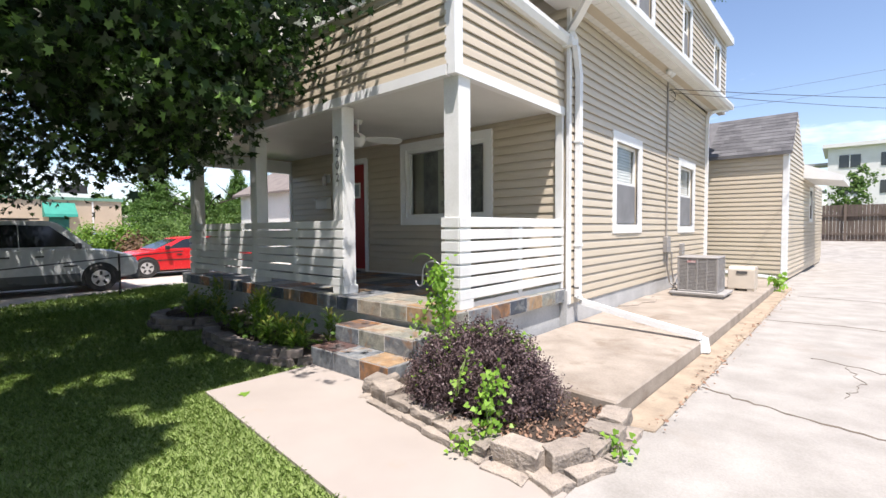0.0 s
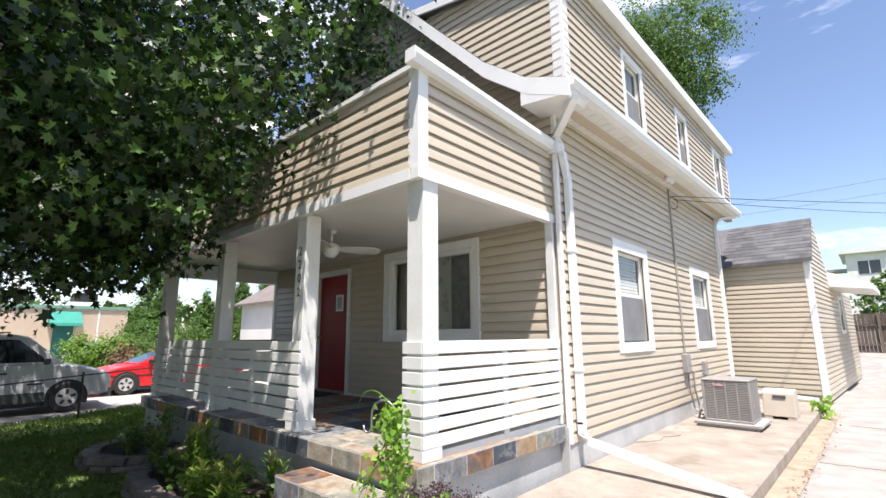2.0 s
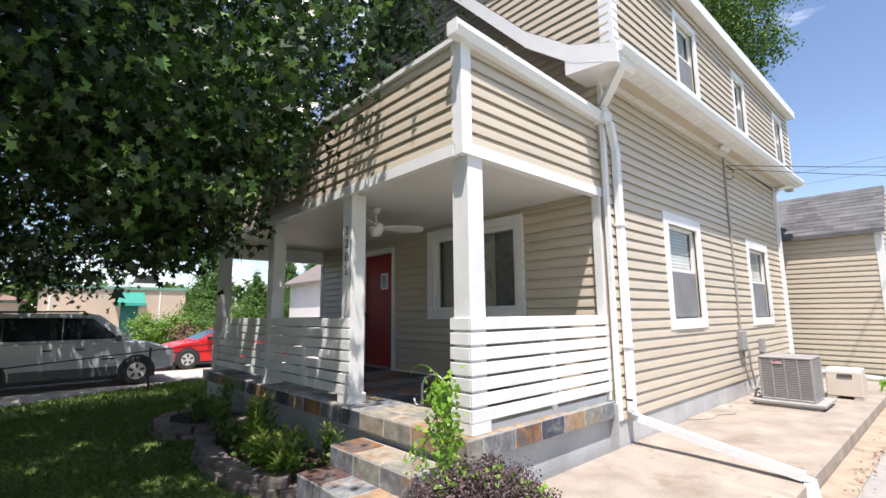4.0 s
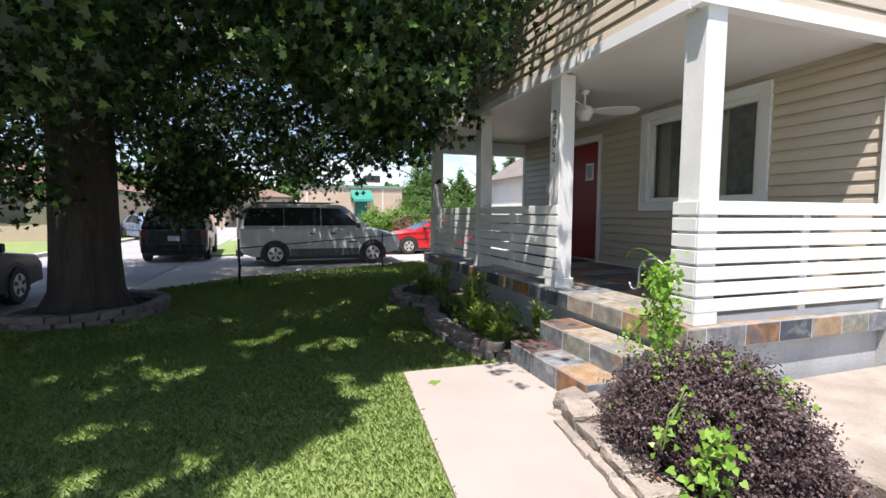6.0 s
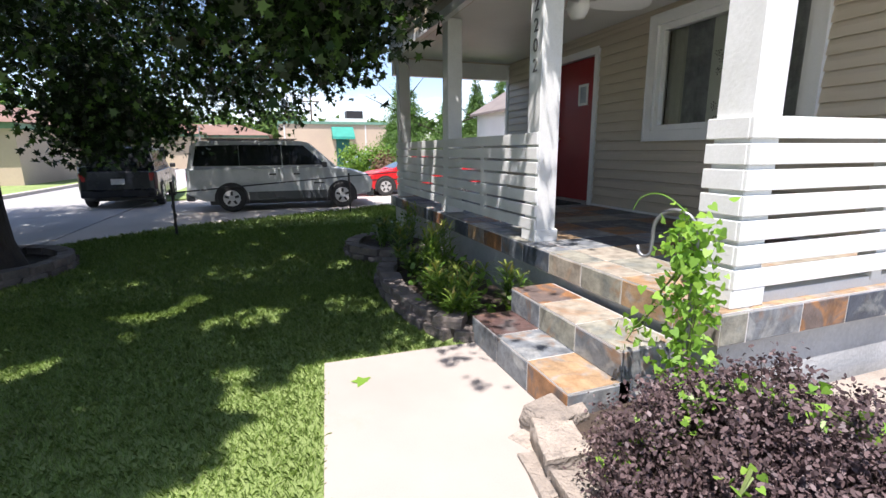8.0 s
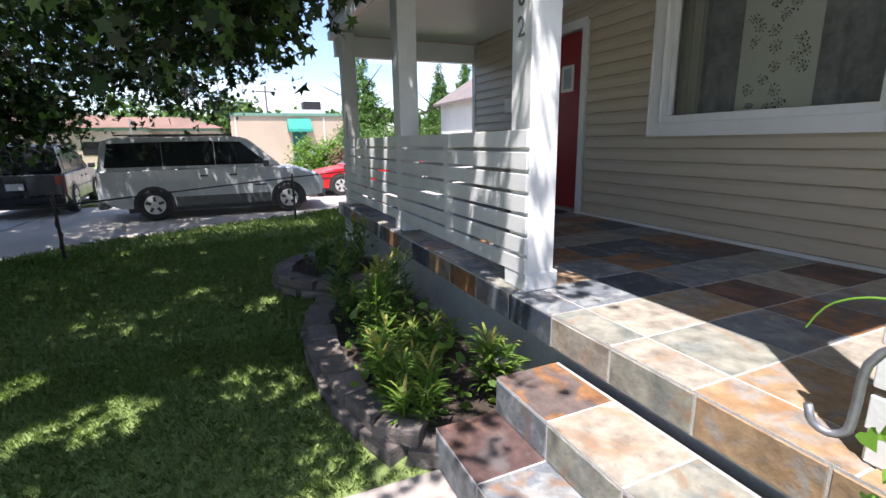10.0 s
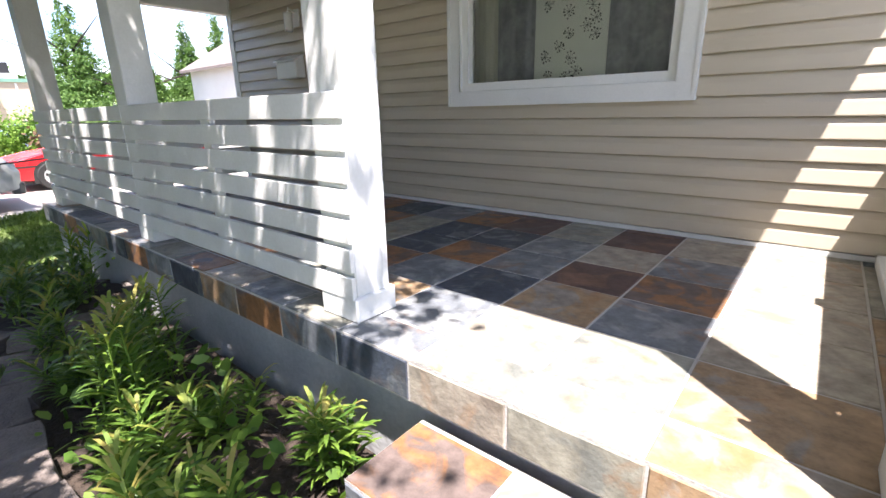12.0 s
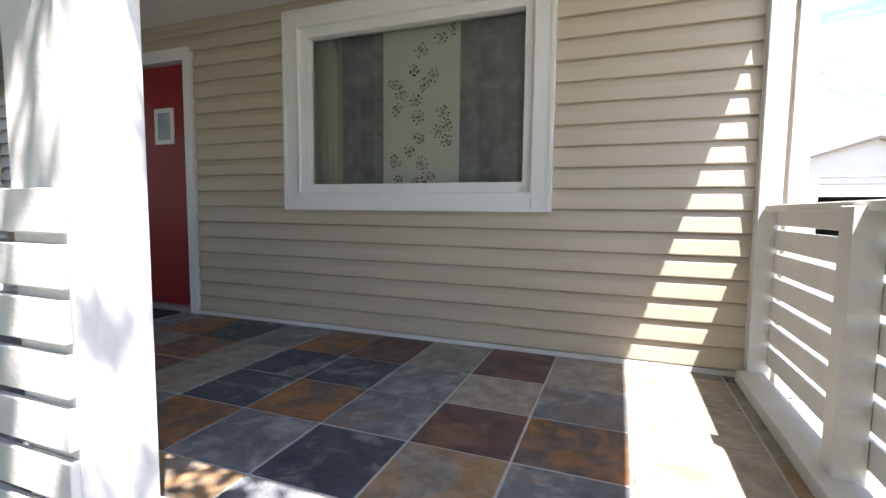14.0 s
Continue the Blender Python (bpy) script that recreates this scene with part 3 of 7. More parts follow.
def side_window(name, x, y0, y1, z0, z1, trim, label):
    """A double-hung window in a wall that faces +x: trim, two sashes, panes, a screen below and a blind behind."""
    zm = (z0 + z1) / 2
    e = tagged(new(name), label, "window", kind="structure")
    e.matrix_basis = Matrix.Translation((x, (y0 + y1) / 2, z0))
    bm = bmesh.new()
    box(bm, x - 0.02, x + 0.034, y0 - trim, y0, z0 - trim * 0.9, z1 + trim)
    box(bm, x - 0.02, x + 0.034, y1, y1 + trim, z0 - trim * 0.9, z1 + trim)
    box(bm, x - 0.02, x + 0.0335, y0, y1, z1, z1 + trim)
    part("window_frame", bm, M_WHITE, e)
    bm = bmesh.new()
    box(bm, x - 0.08, x + 0.045, y0, y1, z0 - trim * 0.9, z0)
    part("window_sill", bm, M_WHITE, e)
    for nm, a, b, dx in (("upper_sash", zm, z1, -0.045), ("lower_sash", z0, zm + 0.03, -0.075)):
        bm = bmesh.new()
        w = 0.05
        for q in ((y0, y0 + w, a, b), (y1 - w, y1, a, b), (y0 + w, y1 - w, a, a + w), (y0 + w, y1 - w, b - w, b)):
            box(bm, x + dx - 0.03, x + dx, q[0], q[1], q[2], q[3])
        s = part(nm, bm, M_WHITE, e)
        xp = x + dx - 0.015
        pane_quad([(xp, y0 + w, a + w), (xp, y1 - w, a + w), (xp, y1 - w, b - w), (xp, y0 + w, b - w)], M_GLASS, s)
    boxpart("insect_screen", (x - 0.034, x - 0.03, y0 + 0.03, y1 - 0.03, z0 + 0.02, zm), M_SCREEN, e, "grey mesh insect screen")
    bm = bmesh.new()
    for k in range(int((z1 - z0) / 0.05)):
        box(bm, x - 0.125, x - 0.095, y0 + 0.02, y1 - 0.02, z0 + 0.05 * k, z0 + 0.05 * k + 0.042)
    part("blind", bm, M_BLIND, e, "closed white slatted blind")
    # near-black block behind the blind in place of an unlit room
    bm = bmesh.new()
    box(bm, x - 0.4, x - 0.2, y0 - 0.1, y1 + 0.1, z0 - 0.1, z1 + 0.1)
    part("dark_backing", bm, M_DARK, e)
    return e


side_window("window_1", HOUSE_X1, *W1, 0.16, "white double-hung window with blind in the side wall")
side_window("window_2", HOUSE_X1, *W2, 0.16, "white double-hung window farther along the side wall")
for k, (a, b, z0, z1) in enumerate(UW):
    side_window("window_%d" % (k + 3), DX, a, b, z0 + lift((a + b) / 2) - lift(DY0), z1 + lift((a + b) / 2) - lift(DY0), 0.1, "small white double-hung window in the upper wall")

# picture window on the porch
def flat_frame(bm, u0, u1, z0, z1, w, ya, yb):
    """Four boards round an opening in a wall that faces -y."""
    box(bm, u0 - w, u0, ya, yb, z0 - w, z1 + w)
    box(bm, u1, u1 + w, ya, yb, z0 - w, z1 + w)
    box(bm, u0, u1, ya, yb, z1, z1 + w)
    box(bm, u0, u1, ya, yb, z0 - w, z0)


window_6 = tagged(new("window_6"), "wide white-framed picture window with patterned curtains", "window", kind="structure")
window_6.matrix_basis = Matrix.Translation(((BIGWIN[0] + BIGWIN[1]) / 2, WALL_Y, BIGWIN[2]))
bm = bmesh.new()
flat_frame(bm, BIGWIN[0], BIGWIN[1], BIGWIN[2], BIGWIN[3], 0.115, WALL_Y - 0.045, WALL_Y + 0.02)
bevel(bm, 0.004)
part("window_frame", bm, M_WHITE, window_6)
bm = bmesh.new()
flat_frame(bm, BIGWIN[0] - 0.1, BIGWIN[1] + 0.1, BIGWIN[2] - 0.1, BIGWIN[3] + 0.1, 0.022, WALL_Y - 0.055, WALL_Y + 0.01)
part("edge_moulding", bm, M_WHITE, window_6)
bm = bmesh.new()
flat_frame(bm, BIGWIN[0] + 0.065, BIGWIN[1] - 0.065, BIGWIN[2] + 0.065, BIGWIN[3] - 0.065, 0.066, WALL_Y - 0.008, WALL_Y + 0.09)
part("sash", bm, M_WHITE, window_6)
pane_quad([(BIGWIN[0] + 0.06, WALL_Y + 0.058, BIGWIN[2] + 0.06), (BIGWIN[1] - 0.06, WALL_Y + 0.058, BIGWIN[2] + 0.06), (BIGWIN[1] - 0.06, WALL_Y + 0.058, BIGWIN[3] - 0.06), (BIGWIN[0] + 0.06, WALL_Y + 0.058, BIGWIN[3] - 0.06)], M_GLASS, window_6)

M_SHEER = surface("sheer_cream_curtain", (0.60, 0.58, 0.50), (0.52, 0.51, 0.44), 0.8, 2, 200, 0.1, stretch=(12, 1, 0.6))
M_LACE = surface("grey_lace_curtain", (0.23, 0.23, 0.245), (0.40, 0.40, 0.41), 0.85, 9, 38, 0.1)
M_CREAM = surface("cream_curtain", (0.78, 0.78, 0.71), (0.72, 0.72, 0.66), 0.8, 2, 160, 0.08)
M_PRINT = surface("dark_print", (0.07, 0.075, 0.07), (0.10, 0.10, 0.095), 0.8, 8, 80, 0)


def curtain(name, u0, u1, y, amp, waves, material, label):
    bm = bmesh.new()
    k = 48
    pts = [(u0 + (u1 - u0) * i / k, y + amp * math.sin(i / k * waves * 6.283 + u0) + amp * 0.4 * math.sin(i / k * waves * 15)) for i in range(k + 1)]
    ring = pts + [(u, v + 0.004) for u, v in pts[::-1]]
    loft(bm, [[(u, v, z) for u, v in ring] for z in (BIGWIN[2] - 0.1, BIGWIN[3] + 0.06)])
    return tagged(part(name, bm, material, smooth=False), label, "curtain", "curtains in the picture window")


curtain("sheer_curtain", -5.3, -2.5, 6.14, 0.012, 16, M_SHEER, "cream sheer curtain hanging behind the others")
curtain("sheer_curtain", -4.86, -4.28, 6.10, 0.012, 5, M_SHEER, "cream sheer curtain hanging at the window edge")
curtain("lace_curtain", -4.44, -4.09, 6.07, 0.006, 2, M_LACE, "grey lace curtain hanging in the picture window")
curtain("lace_curtain", -3.55, -2.98, 6.07, 0.008, 3, M_LACE, "grey lace curtain hanging in the picture window")
curtain("sheer_curtain", -3.06, -2.78, 6.10, 0.012, 3, M_SHEER, "cream sheer curtain hanging at the window edge")
panel = curtain("printed_curtain", -4.08, -3.50, 6.05, 0.002, 1, M_CREAM, "cream curtain panel printed with dark flower sprays")
bm = bmesh.new()
rng = random.Random(11)
sprays = [(0.78, 0.92), (0.52, 0.86), (0.42, 0.74), (0.68, 0.70), (0.15, 0.66), (0.24, 0.60), (0.56, 0.64), (0.45, 0.55), (0.18, 0.50), (0.48, 0.44), (0.80, 0.46), (0.86, 0.38), (0.74, 0.34), (0.50, 0.30), (0.36, 0.22), (0.15, 0.16), (0.52, 0.14), (0.62, 0.05), (0.20, 0.03), (0.46, 0.02), (0.94, 0.97), (0.86, 0.28)]
def dot(u, z, r, sides=6):
    if -4.075 < u - r and u + r < -3.505:
        bm.faces.new([bm.verts.new((u + r * math.cos(j * 6.2832 / sides), 6.0435, z + r * math.sin(j * 6.2832 / sides))) for j in range(sides)])


for fu, fv in sprays:
    cu, cz = -4.07 + 0.56 * fu, BIGWIN[2] + 0.06 + 1.07 * fv
    dot(cu, cz, 0.005)
    for k in range(10):
        a = k * 0.628 + rng.uniform(-0.2, 0.2)
        r = rng.uniform(0.026, 0.05)
        dot(cu + r * math.cos(a), cz + r * math.sin(a), rng.uniform(0.005, 0.0085))
        u, z = cu + r * 0.8 * math.cos(a), cz + r * 0.8 * math.sin(a)
        w = Vector((-math.sin(a), math.cos(a))) * 0.0012
        if -4.07 < u < -3.51 and -4.07 < cu < -3.51:
            bm.faces.new([bm.verts.new(q) for q in ((cu - w.x, 6.0436, cz - w.y), (u - w.x, 6.0436, z - w.y), (u + w.x, 6.0436, z + w.y), (cu + w.x, 6.0436, cz + w.y))])
tagged(part("flower_print", bm, M_PRINT, panel, "dark dotted flower sprays"), kind="stuff")
bm = bmesh.new()
box(bm, -5.4, -2.2, 6.5, 6.6, 0.8, 3.2)
structure("wall_inner", bm, M_DARK, "dim wall inside the house", "wall")

# ---- front door ----
door = tagged(new("door_1"), "closed red front door with a small square window", "door", kind="structure")
door.matrix_basis = Matrix.Translation((-6.3, WALL_Y, FLOOR))
boxpart("door_leaf", (-6.76, -5.835, WALL_Y + 0.03, WALL_Y + 0.075, FLOOR + 0.045, 2.715), M_RED, door, bev=0.004)
bm = bmesh.new()
box(bm, -6.845, -6.765, WALL_Y - 0.04, WALL_Y + 0.09, FLOOR, 2.82)
box(bm, -5.83, -5.75, WALL_Y - 0.04, WALL_Y + 0.09, FLOOR, 2.82)
box(bm, -6.765, -5.83, WALL_Y - 0.04, WALL_Y + 0.09, 2.722, 2.82)
part("door_frame", bm, M_WHITE, door)
boxpart("threshold", (-6.765, -5.83, WALL_Y - 0.05, WALL_Y + 0.1, FLOOR - 0.005, FLOOR + 0.04), M_GREYMETAL, door, "grey metal threshold")
bm = bmesh.new()
flat_frame(bm, -6.21, -6.06, 2.10, 2.33, 0.035, WALL_Y + 0.018, WALL_Y + 0.035)
part("light_frame", bm, M_WHITE, door)
boxpart("light_pane", (-6.21, -6.06, WALL_Y + 0.0245, WALL_Y + 0.0285, 2.10, 2.33), surface("frosted_pane", (0.45, 0.5, 0.55), (0.3, 0.35, 0.42), 0.2, 5, 50, 0), door, "frosted glass light")
bm = bmesh.new()
bmesh.ops.create_uvsphere(bm, u_segments=12, v_segments=8, radius=0.032, matrix=Matrix.Translation((-6.68, WALL_Y - 0.03, 1.6)))
tube(bm, [(-6.68, WALL_Y + 0.03, 1.6), (-6.68, WALL_Y - 0.03, 1.6)], 0.013)
part("door_knob", bm, surface("brass", (0.5, 0.38, 0.16), (0.4, 0.3, 0.12), 0.3, 5, 50, 0, metal=1.0), door, "brass door knob", True)
bm = bmesh.new()
box(bm, -6.72, -5.92, 5.38, 5.86, FLOOR, FLOOR + 0.014)
bevel(bm, 0.004)
tagged(part("doormat", bm, surface("black_mat", (0.025, 0.025, 0.025), (0.04, 0.037, 0.034), 0.95, 8, 160, 0.8)), "dark rubber doormat lying before the red door", "doormat")
bm = bmesh.new()
box(bm, -5.75, -1.785, WALL_Y - 0.028, WALL_Y - 0.003, FLOOR + 0.002, FLOOR + 0.032)
box(bm, -8.42, -6.845, WALL_Y - 0.028, WALL_Y - 0.003, FLOOR + 0.002, FLOOR + 0.032)
structure("baseboard", bm, M_WHITE_OLD, "thin white strip at the foot of the porch wall", "trim")
bm = bmesh.new()
box(bm, -1.80, -1.762, WALL_Y - 0.03, WALL_Y, FLOOR, 3.0)
box(bm, -8.52, -8.42, WALL_Y - 0.03, WALL_Y, FLOOR - 0.2, 3.0)
box(bm, -1.655, -1.608, WALL_Y - 0.03, WALL_Y + 0.03, 0.42, 4.36)
box(bm, -1.82, -1.694, 3.596, 3.635, PAR_Z0 + 0.088, PAR_Z1 + 0.03)
box(bm, -1.722, -1.694, 3.635, 3.72, PAR_Z0 + 0.088, PAR_Z1 + 0.03)
structure("corner_trim", bm, M_WHITE, "white corner boards on the siding", "trim")
bm = bmesh.new()
box(bm, -8.6, -1.70, 3.575, 3.76, PAR_Z1 + 0.005, PAR_Z1 + 0.045)
box(bm, -8.6, -1.73, 3.566, 3.585, PAR_Z1 - 0.005, PAR_Z1 + 0.042)
structure("parapet_coping", bm, M_SOFFIT, "pale metal coping along the parapet", "trim")

# ---- railings ----
def railing_x(x0, x1, label):
    """Horizontal boards nailed on the outer faces of two posts."""
    e = thing("porch_railing", (x0 + x1) / 2, 3.66, FLOOR, label, "railing", "porch railings")
    for k in range(7):
        zt = 1.562 - k * 0.122
        boxpart("board", (x0, x1, 3.652, 3.673, zt - 0.098, zt), M_WHITE_OLD, e, bev=0.003)
    for px in ((x0 + x1) / 2,):
        boxpart("stile", (px - 0.045, px + 0.045, 3.675, 3.715, 0.74, 1.55), M_WHITE_OLD, e, bev=0.003)
    return e


railing_x(-5.86, -3.572, "white horizontal board railing between porch posts, dappled with shade")
railing_x(-8.36, -5.865, "white horizontal board railing at the far end of the porch front")
e = thing("porch_railing", -1.70, 4.8, FLOOR, "sunlit white horizontal board railing on the porch side", "railing", "porch railings")
for k in range(7):
    zt = 1.562 - k * 0.122
    boxpart("board", (-1.709, -1.688, 3.655, 5.90, zt - 0.098, zt), M_WHITE_OLD, e, bev=0.003)
    boxpart("corner_board", (-1.935, -1.709, 3.652, 3.673, zt - 0.098, zt), M_WHITE_OLD, e, bev=0.003)
boxpart("stile", (-1.80, -1.711, 4.78, 4.87, FLOOR + 0.04, 1.55), M_WHITE_OLD, e, bev=0.003)
boxpart("cap", (-1.765, -1.711, 3.875, 5.84, 1.535, 1.567), M_WHITE_OLD, e, bev=0.003)
boxpart("bottom_plate", (-1.85, -1.72, 3.90, 5.84, FLOOR, FLOOR + 0.06), M_WHITE_OLD, e, bev=0.003)
e = thing("half_post", -1.76, 5.75, FLOOR, "white half post where the side railing meets the wall", "post")
boxpart("shaft", (-1.795, -1.69, 5.845, WALL_Y - 0.032, FLOOR, 2.99), M_WHITE_OLD, e, bev=0.005)
e = thing("porch_railing", -8.5, 4.8, FLOOR, "white board railing across the porch's far end", "railing", "porch railings")
for k in range(7):
    zt = 1.562 - k * 0.122
    boxpart("board", (-8.40, -8.379, 3.66, 5.9, zt - 0.098, zt), M_WHITE_OLD, e, bev=0.003)

# house number on the second post
M_DIGIT = surface("faded_black_digit", (0.09, 0.09, 0.092), (0.12, 0.12, 0.12), 0.5, 20, 150, 0.1)
def number_text(txt, x, y, z, size, parent):
    cu = bpy.data.curves.new("digit", "FONT")
    cu.body, cu.size, cu.extrude, cu.align_x = txt, size, 0.004, "CENTER"
    ob = new("digit_curve", cu)
    me = bpy.data.meshes.new_from_object(ob.evaluated_get(bpy.context.evaluated_depsgraph_get()))
    bpy.data.objects.remove(ob)
    me.transform(Matrix.Translation((x, y, z)) @ Matrix.Rotation(radians(90), 4, "X"))
    me.materials.append(M_DIGIT)
    d = new("digit", me)
    d.parent, d.matrix_parent_inverse = parent, parent.matrix_basis.inverted()
    return d


numbers = thing("house_number", -3.68, 3.67, 2.0, "black metal house numbers fixed on the porch post", "house number")
for k, ch in enumerate("2202"):
    number_text(ch, -3.68, 3.6735, 2.52 - k * 0.155, 0.15, numbers)

# mailbox, wall lamp
mail = thing("mailbox", -7.12, WALL_Y, 1.85, "small white wall mailbox beside the door", "mailbox")
bm = bmesh.new()
loft(bm, [[(-7.32, y, 1.88), (-6.92, y, 1.88), (-6.92, y, z), (-7.32, y, z)] for y, z in ((WALL_Y - 0.14, 2.06), (WALL_Y - 0.02, 2.12))])
bevel(bm, 0.008)
part("body", bm, M_WHITE, mail)
bm = bmesh.new()
loft(bm, [[(-7.335, y, z), (-6.905, y, z), (-6.905, y, z + 0.015), (-7.335, y, z + 0.015)] for y, z in ((WALL_Y - 0.16, 2.062), (WALL_Y - 0.02, 2.125))])
part("lid", bm, M_WHITE, mail)
lamp = thing("wall_lamp", -7.0, WALL_Y, 2.35, "white jar porch lamp on the wall by the door", "lamp")
boxpart("back_plate", (-7.05, -6.93, WALL_Y - 0.04, WALL_Y - 0.018, 2.42, 2.60), M_WHITE, lamp, bev=0.005)
bm = bmesh.new()
tube(bm, [(-6.99, WALL_Y - 0.04, 2.56), (-6.99, WALL_Y - 0.12, 2.60), (-6.99, WALL_Y - 0.13, 2.55)], 0.012)
part("arm", bm, M_WHITE, lamp)
bm = bmesh.new()
tube(bm, [(-6.99, WALL_Y - 0.13, 2.55), (-6.99, WALL_Y - 0.13, 2.52), (-6.99, WALL_Y - 0.13, 2.40), (-6.99, WALL_Y - 0.13, 2.36)], 0.055, 14, 0.04)
part("jar", bm, surface("opal_glass", (0.7, 0.7, 0.68), (0.6, 0.6, 0.58), 0.2, 4, 30, 0), lamp, "opal glass jar", True)

# ceiling fan
FX, FY, FZ = -4.16, 4.40, 2.76
fan = thing("ceiling_fan", FX, FY, 3.02, "white ceiling fan at rest under the porch ceiling", "fan")
bm = bmesh.new()
tube(bm, [(FX, FY, 3.02), (FX, FY, 2.96)], 0.07, 16, 0.05)
part("canopy", bm, M_WHITE, fan, smooth=True)
bm = bmesh.new()
tube(bm, [(FX, FY, 2.96), (FX, FY, 2.82)], 0.014)
part("rod", bm, M_WHITE, fan)
bm = bmesh.new()
loft(bm, [[(FX + r * math.cos(a), FY + r * math.sin(a), z) for a in [j * 0.3927 for j in range(16)]] for r, z in ((0.05, 2.83), (0.10, 2.80), (0.11, 2.74), (0.09, 2.69), (0.06, 2.64), (0.02, 2.63))])
part("motor", bm, M_WHITE, fan, smooth=True)
for k in range(3):
    a = radians(69 + 120 * k)
    bm = bmesh.new()
    outline = [(0.10, -0.03), (0.2, -0.06), (0.45, -0.09), (0.6, -0.085), (0.67, -0.04), (0.68, 0.02), (0.62, 0.07), (0.45, 0.085), (0.2, 0.06), (0.10, 0.03)]
    rows = []
    for dz in (0.0, 0.008):
        rows.append([(FX + u * math.cos(a) - 1.25 * w * math.sin(a), FY + u * math.sin(a) + 1.25 * w * math.cos(a), FZ + dz - 0.32 * w) for u, w in outline])
    loft(bm, rows)
    part("blade", bm, M_WHITE, fan)

# ---- downspouts ----
def rect_pipe(bm, pts, w=0.045, d=0.035):
    pts = [Vector(p) for p in pts]
    rings = []
    for i, p in enumerate(pts):
        dr = (pts[min(i + 1, len(pts) - 1)] - pts[max(i - 1, 0)]).normalized()
        side = dr.cross(Vector((0, 0, 1)))
        side = Vector((0, 1, 0)) if side.length < 0.2 else side.normalized()
        if abs(dr.z) > 0.8:
            side = Vector((0, 1, 0))
        up = side.cross(dr).normalized()
        rings.append([p + side * a * w + up * b * d for a, b in ((-1, -1), (1, -1), (1, 1), (-1, 1))])
    loft(bm, rings)


spout = thing("downspout", -1.66, 6.15, 0.2, "white downspout running down the house corner and out over the slab", "downspout")
bm = bmesh.new()
rect_pipe(bm, [(-1.20, 5.62, 4.40), (-1.20, 5.62, 4.30), (-1.45, 5.78, 4.12), (-1.60, 5.90, 4.05), (-1.56, 5.93, 3.93)])
part("upper_elbow", bm, M_WHITE, spout)
boxpart("leader_box", (-1.72, -1.55, 5.84, 6.02, 3.83, 3.96), M_WHITE, spout, bev=0.006)
bm = bmesh.new()
rect_pipe(bm, [(-1.55, 5.95, 3.84), (-1.55, 5.96, 3.78), (-1.57, 6.06, 3.60), (-1.565, 6.08, 3.52), (-1.565, 6.08, 2.0), (-1.565, 6.08, 0.62)])
part("pipe", bm, M_WHITE, spout)
bm = bmesh.new()
rect_pipe(bm, [(-1.565, 6.08, 0.64), (-1.565, 6.08, 0.52), (-1.48, 6.07, 0.44), (-0.9, 6.06, 0.33), (-0.04, 5.97, 0.20)])
part("extension", bm, M_WHITE, spout)
bm = bmesh.new()
rect_pipe(bm, [(-0.06, 5.975, 0.205), (0.0, 5.965, 0.17), (0.02, 5.96, 0.03)], 0.05, 0.04)
part("end_elbow", bm, M_WHITE, spout)
for z in (1.2, 2.6):
    boxpart("strap", (-1.65, -1.52, 6.025, 6.135, z, z + 0.03), M_WHITE, spout)
spout = thing("downspout", -1.70, 13.9, 0.2, "white downspout at the far end of the side wall", "downspout")
bm = bmesh.new()
rect_pipe(bm, [(-1.2, 14.5, 4.68), (-1.2, 14.5, 4.58), (-1.5, 13.98, 4.44), (-1.57, 13.92, 4.34), (-1.58, 13.9, 4.2), (-1.58, 13.9, 0.4)])
part("pipe", bm, M_WHITE, spout)
bm = bmesh.new()
rect_pipe(bm, [(-1.58, 13.9, 0.42), (-1.5, 13.95, 0.32), (-1.2, 14.3, 0.27), (-0.1, 14.62, 0.14)])
part("extension", bm, M_WHITE, spout)

# ---- rear addition, slightly askew to the house ----
AP, AQ = Vector((0.06, 15.0)), Vector((0.50, 24.0))
AW = (AQ - AP).normalized()
AO = Vector((AW.y, -AW.x))
AL = (AQ - AP).length
EAVE, PEAK, PEAK_U = 3.42, 4.62, 1.5
bm = bmesh.new()
box(bm, -1.9, 0.0, 15.0, 15.14, 0.0, EAVE)
add_f = structure("wall_addition_front", bm, M_SIDING, "sunlit rear addition wall with tan lapped siding", "wall")
board_run(add_f, (-1.78, 15.0), (-0.03, 15.0), (0, -1), 0.22, EAVE, rise=-0.01)
bm = bmesh.new()
prof = [(0, 0.05), (AL, 0.05), (AL, 2.9), (3.3, 3.2), (PEAK_U, PEAK), (0, EAVE)]
loft(bm, [[(*(AP + AW * u - AO * q), z) for u, z in prof] for q in (0.0, 0.14)])
add_s = structure("wall_addition_side", bm, M_SIDING, "side wall of the rear addition with tan siding", "wall")


def add_reach(z):
    if z < 2.9:
        return (0.12, AL)
    if z < EAVE:
        return (0.12, max(3.3, AL - (z - 2.9) / 0.3 * 6) if z < 3.2 else PEAK_U + (PEAK - z) * 1.27)
    return (0.05 + (z - EAVE) * 1.25, PEAK_U + (PEAK - z) * 1.27)


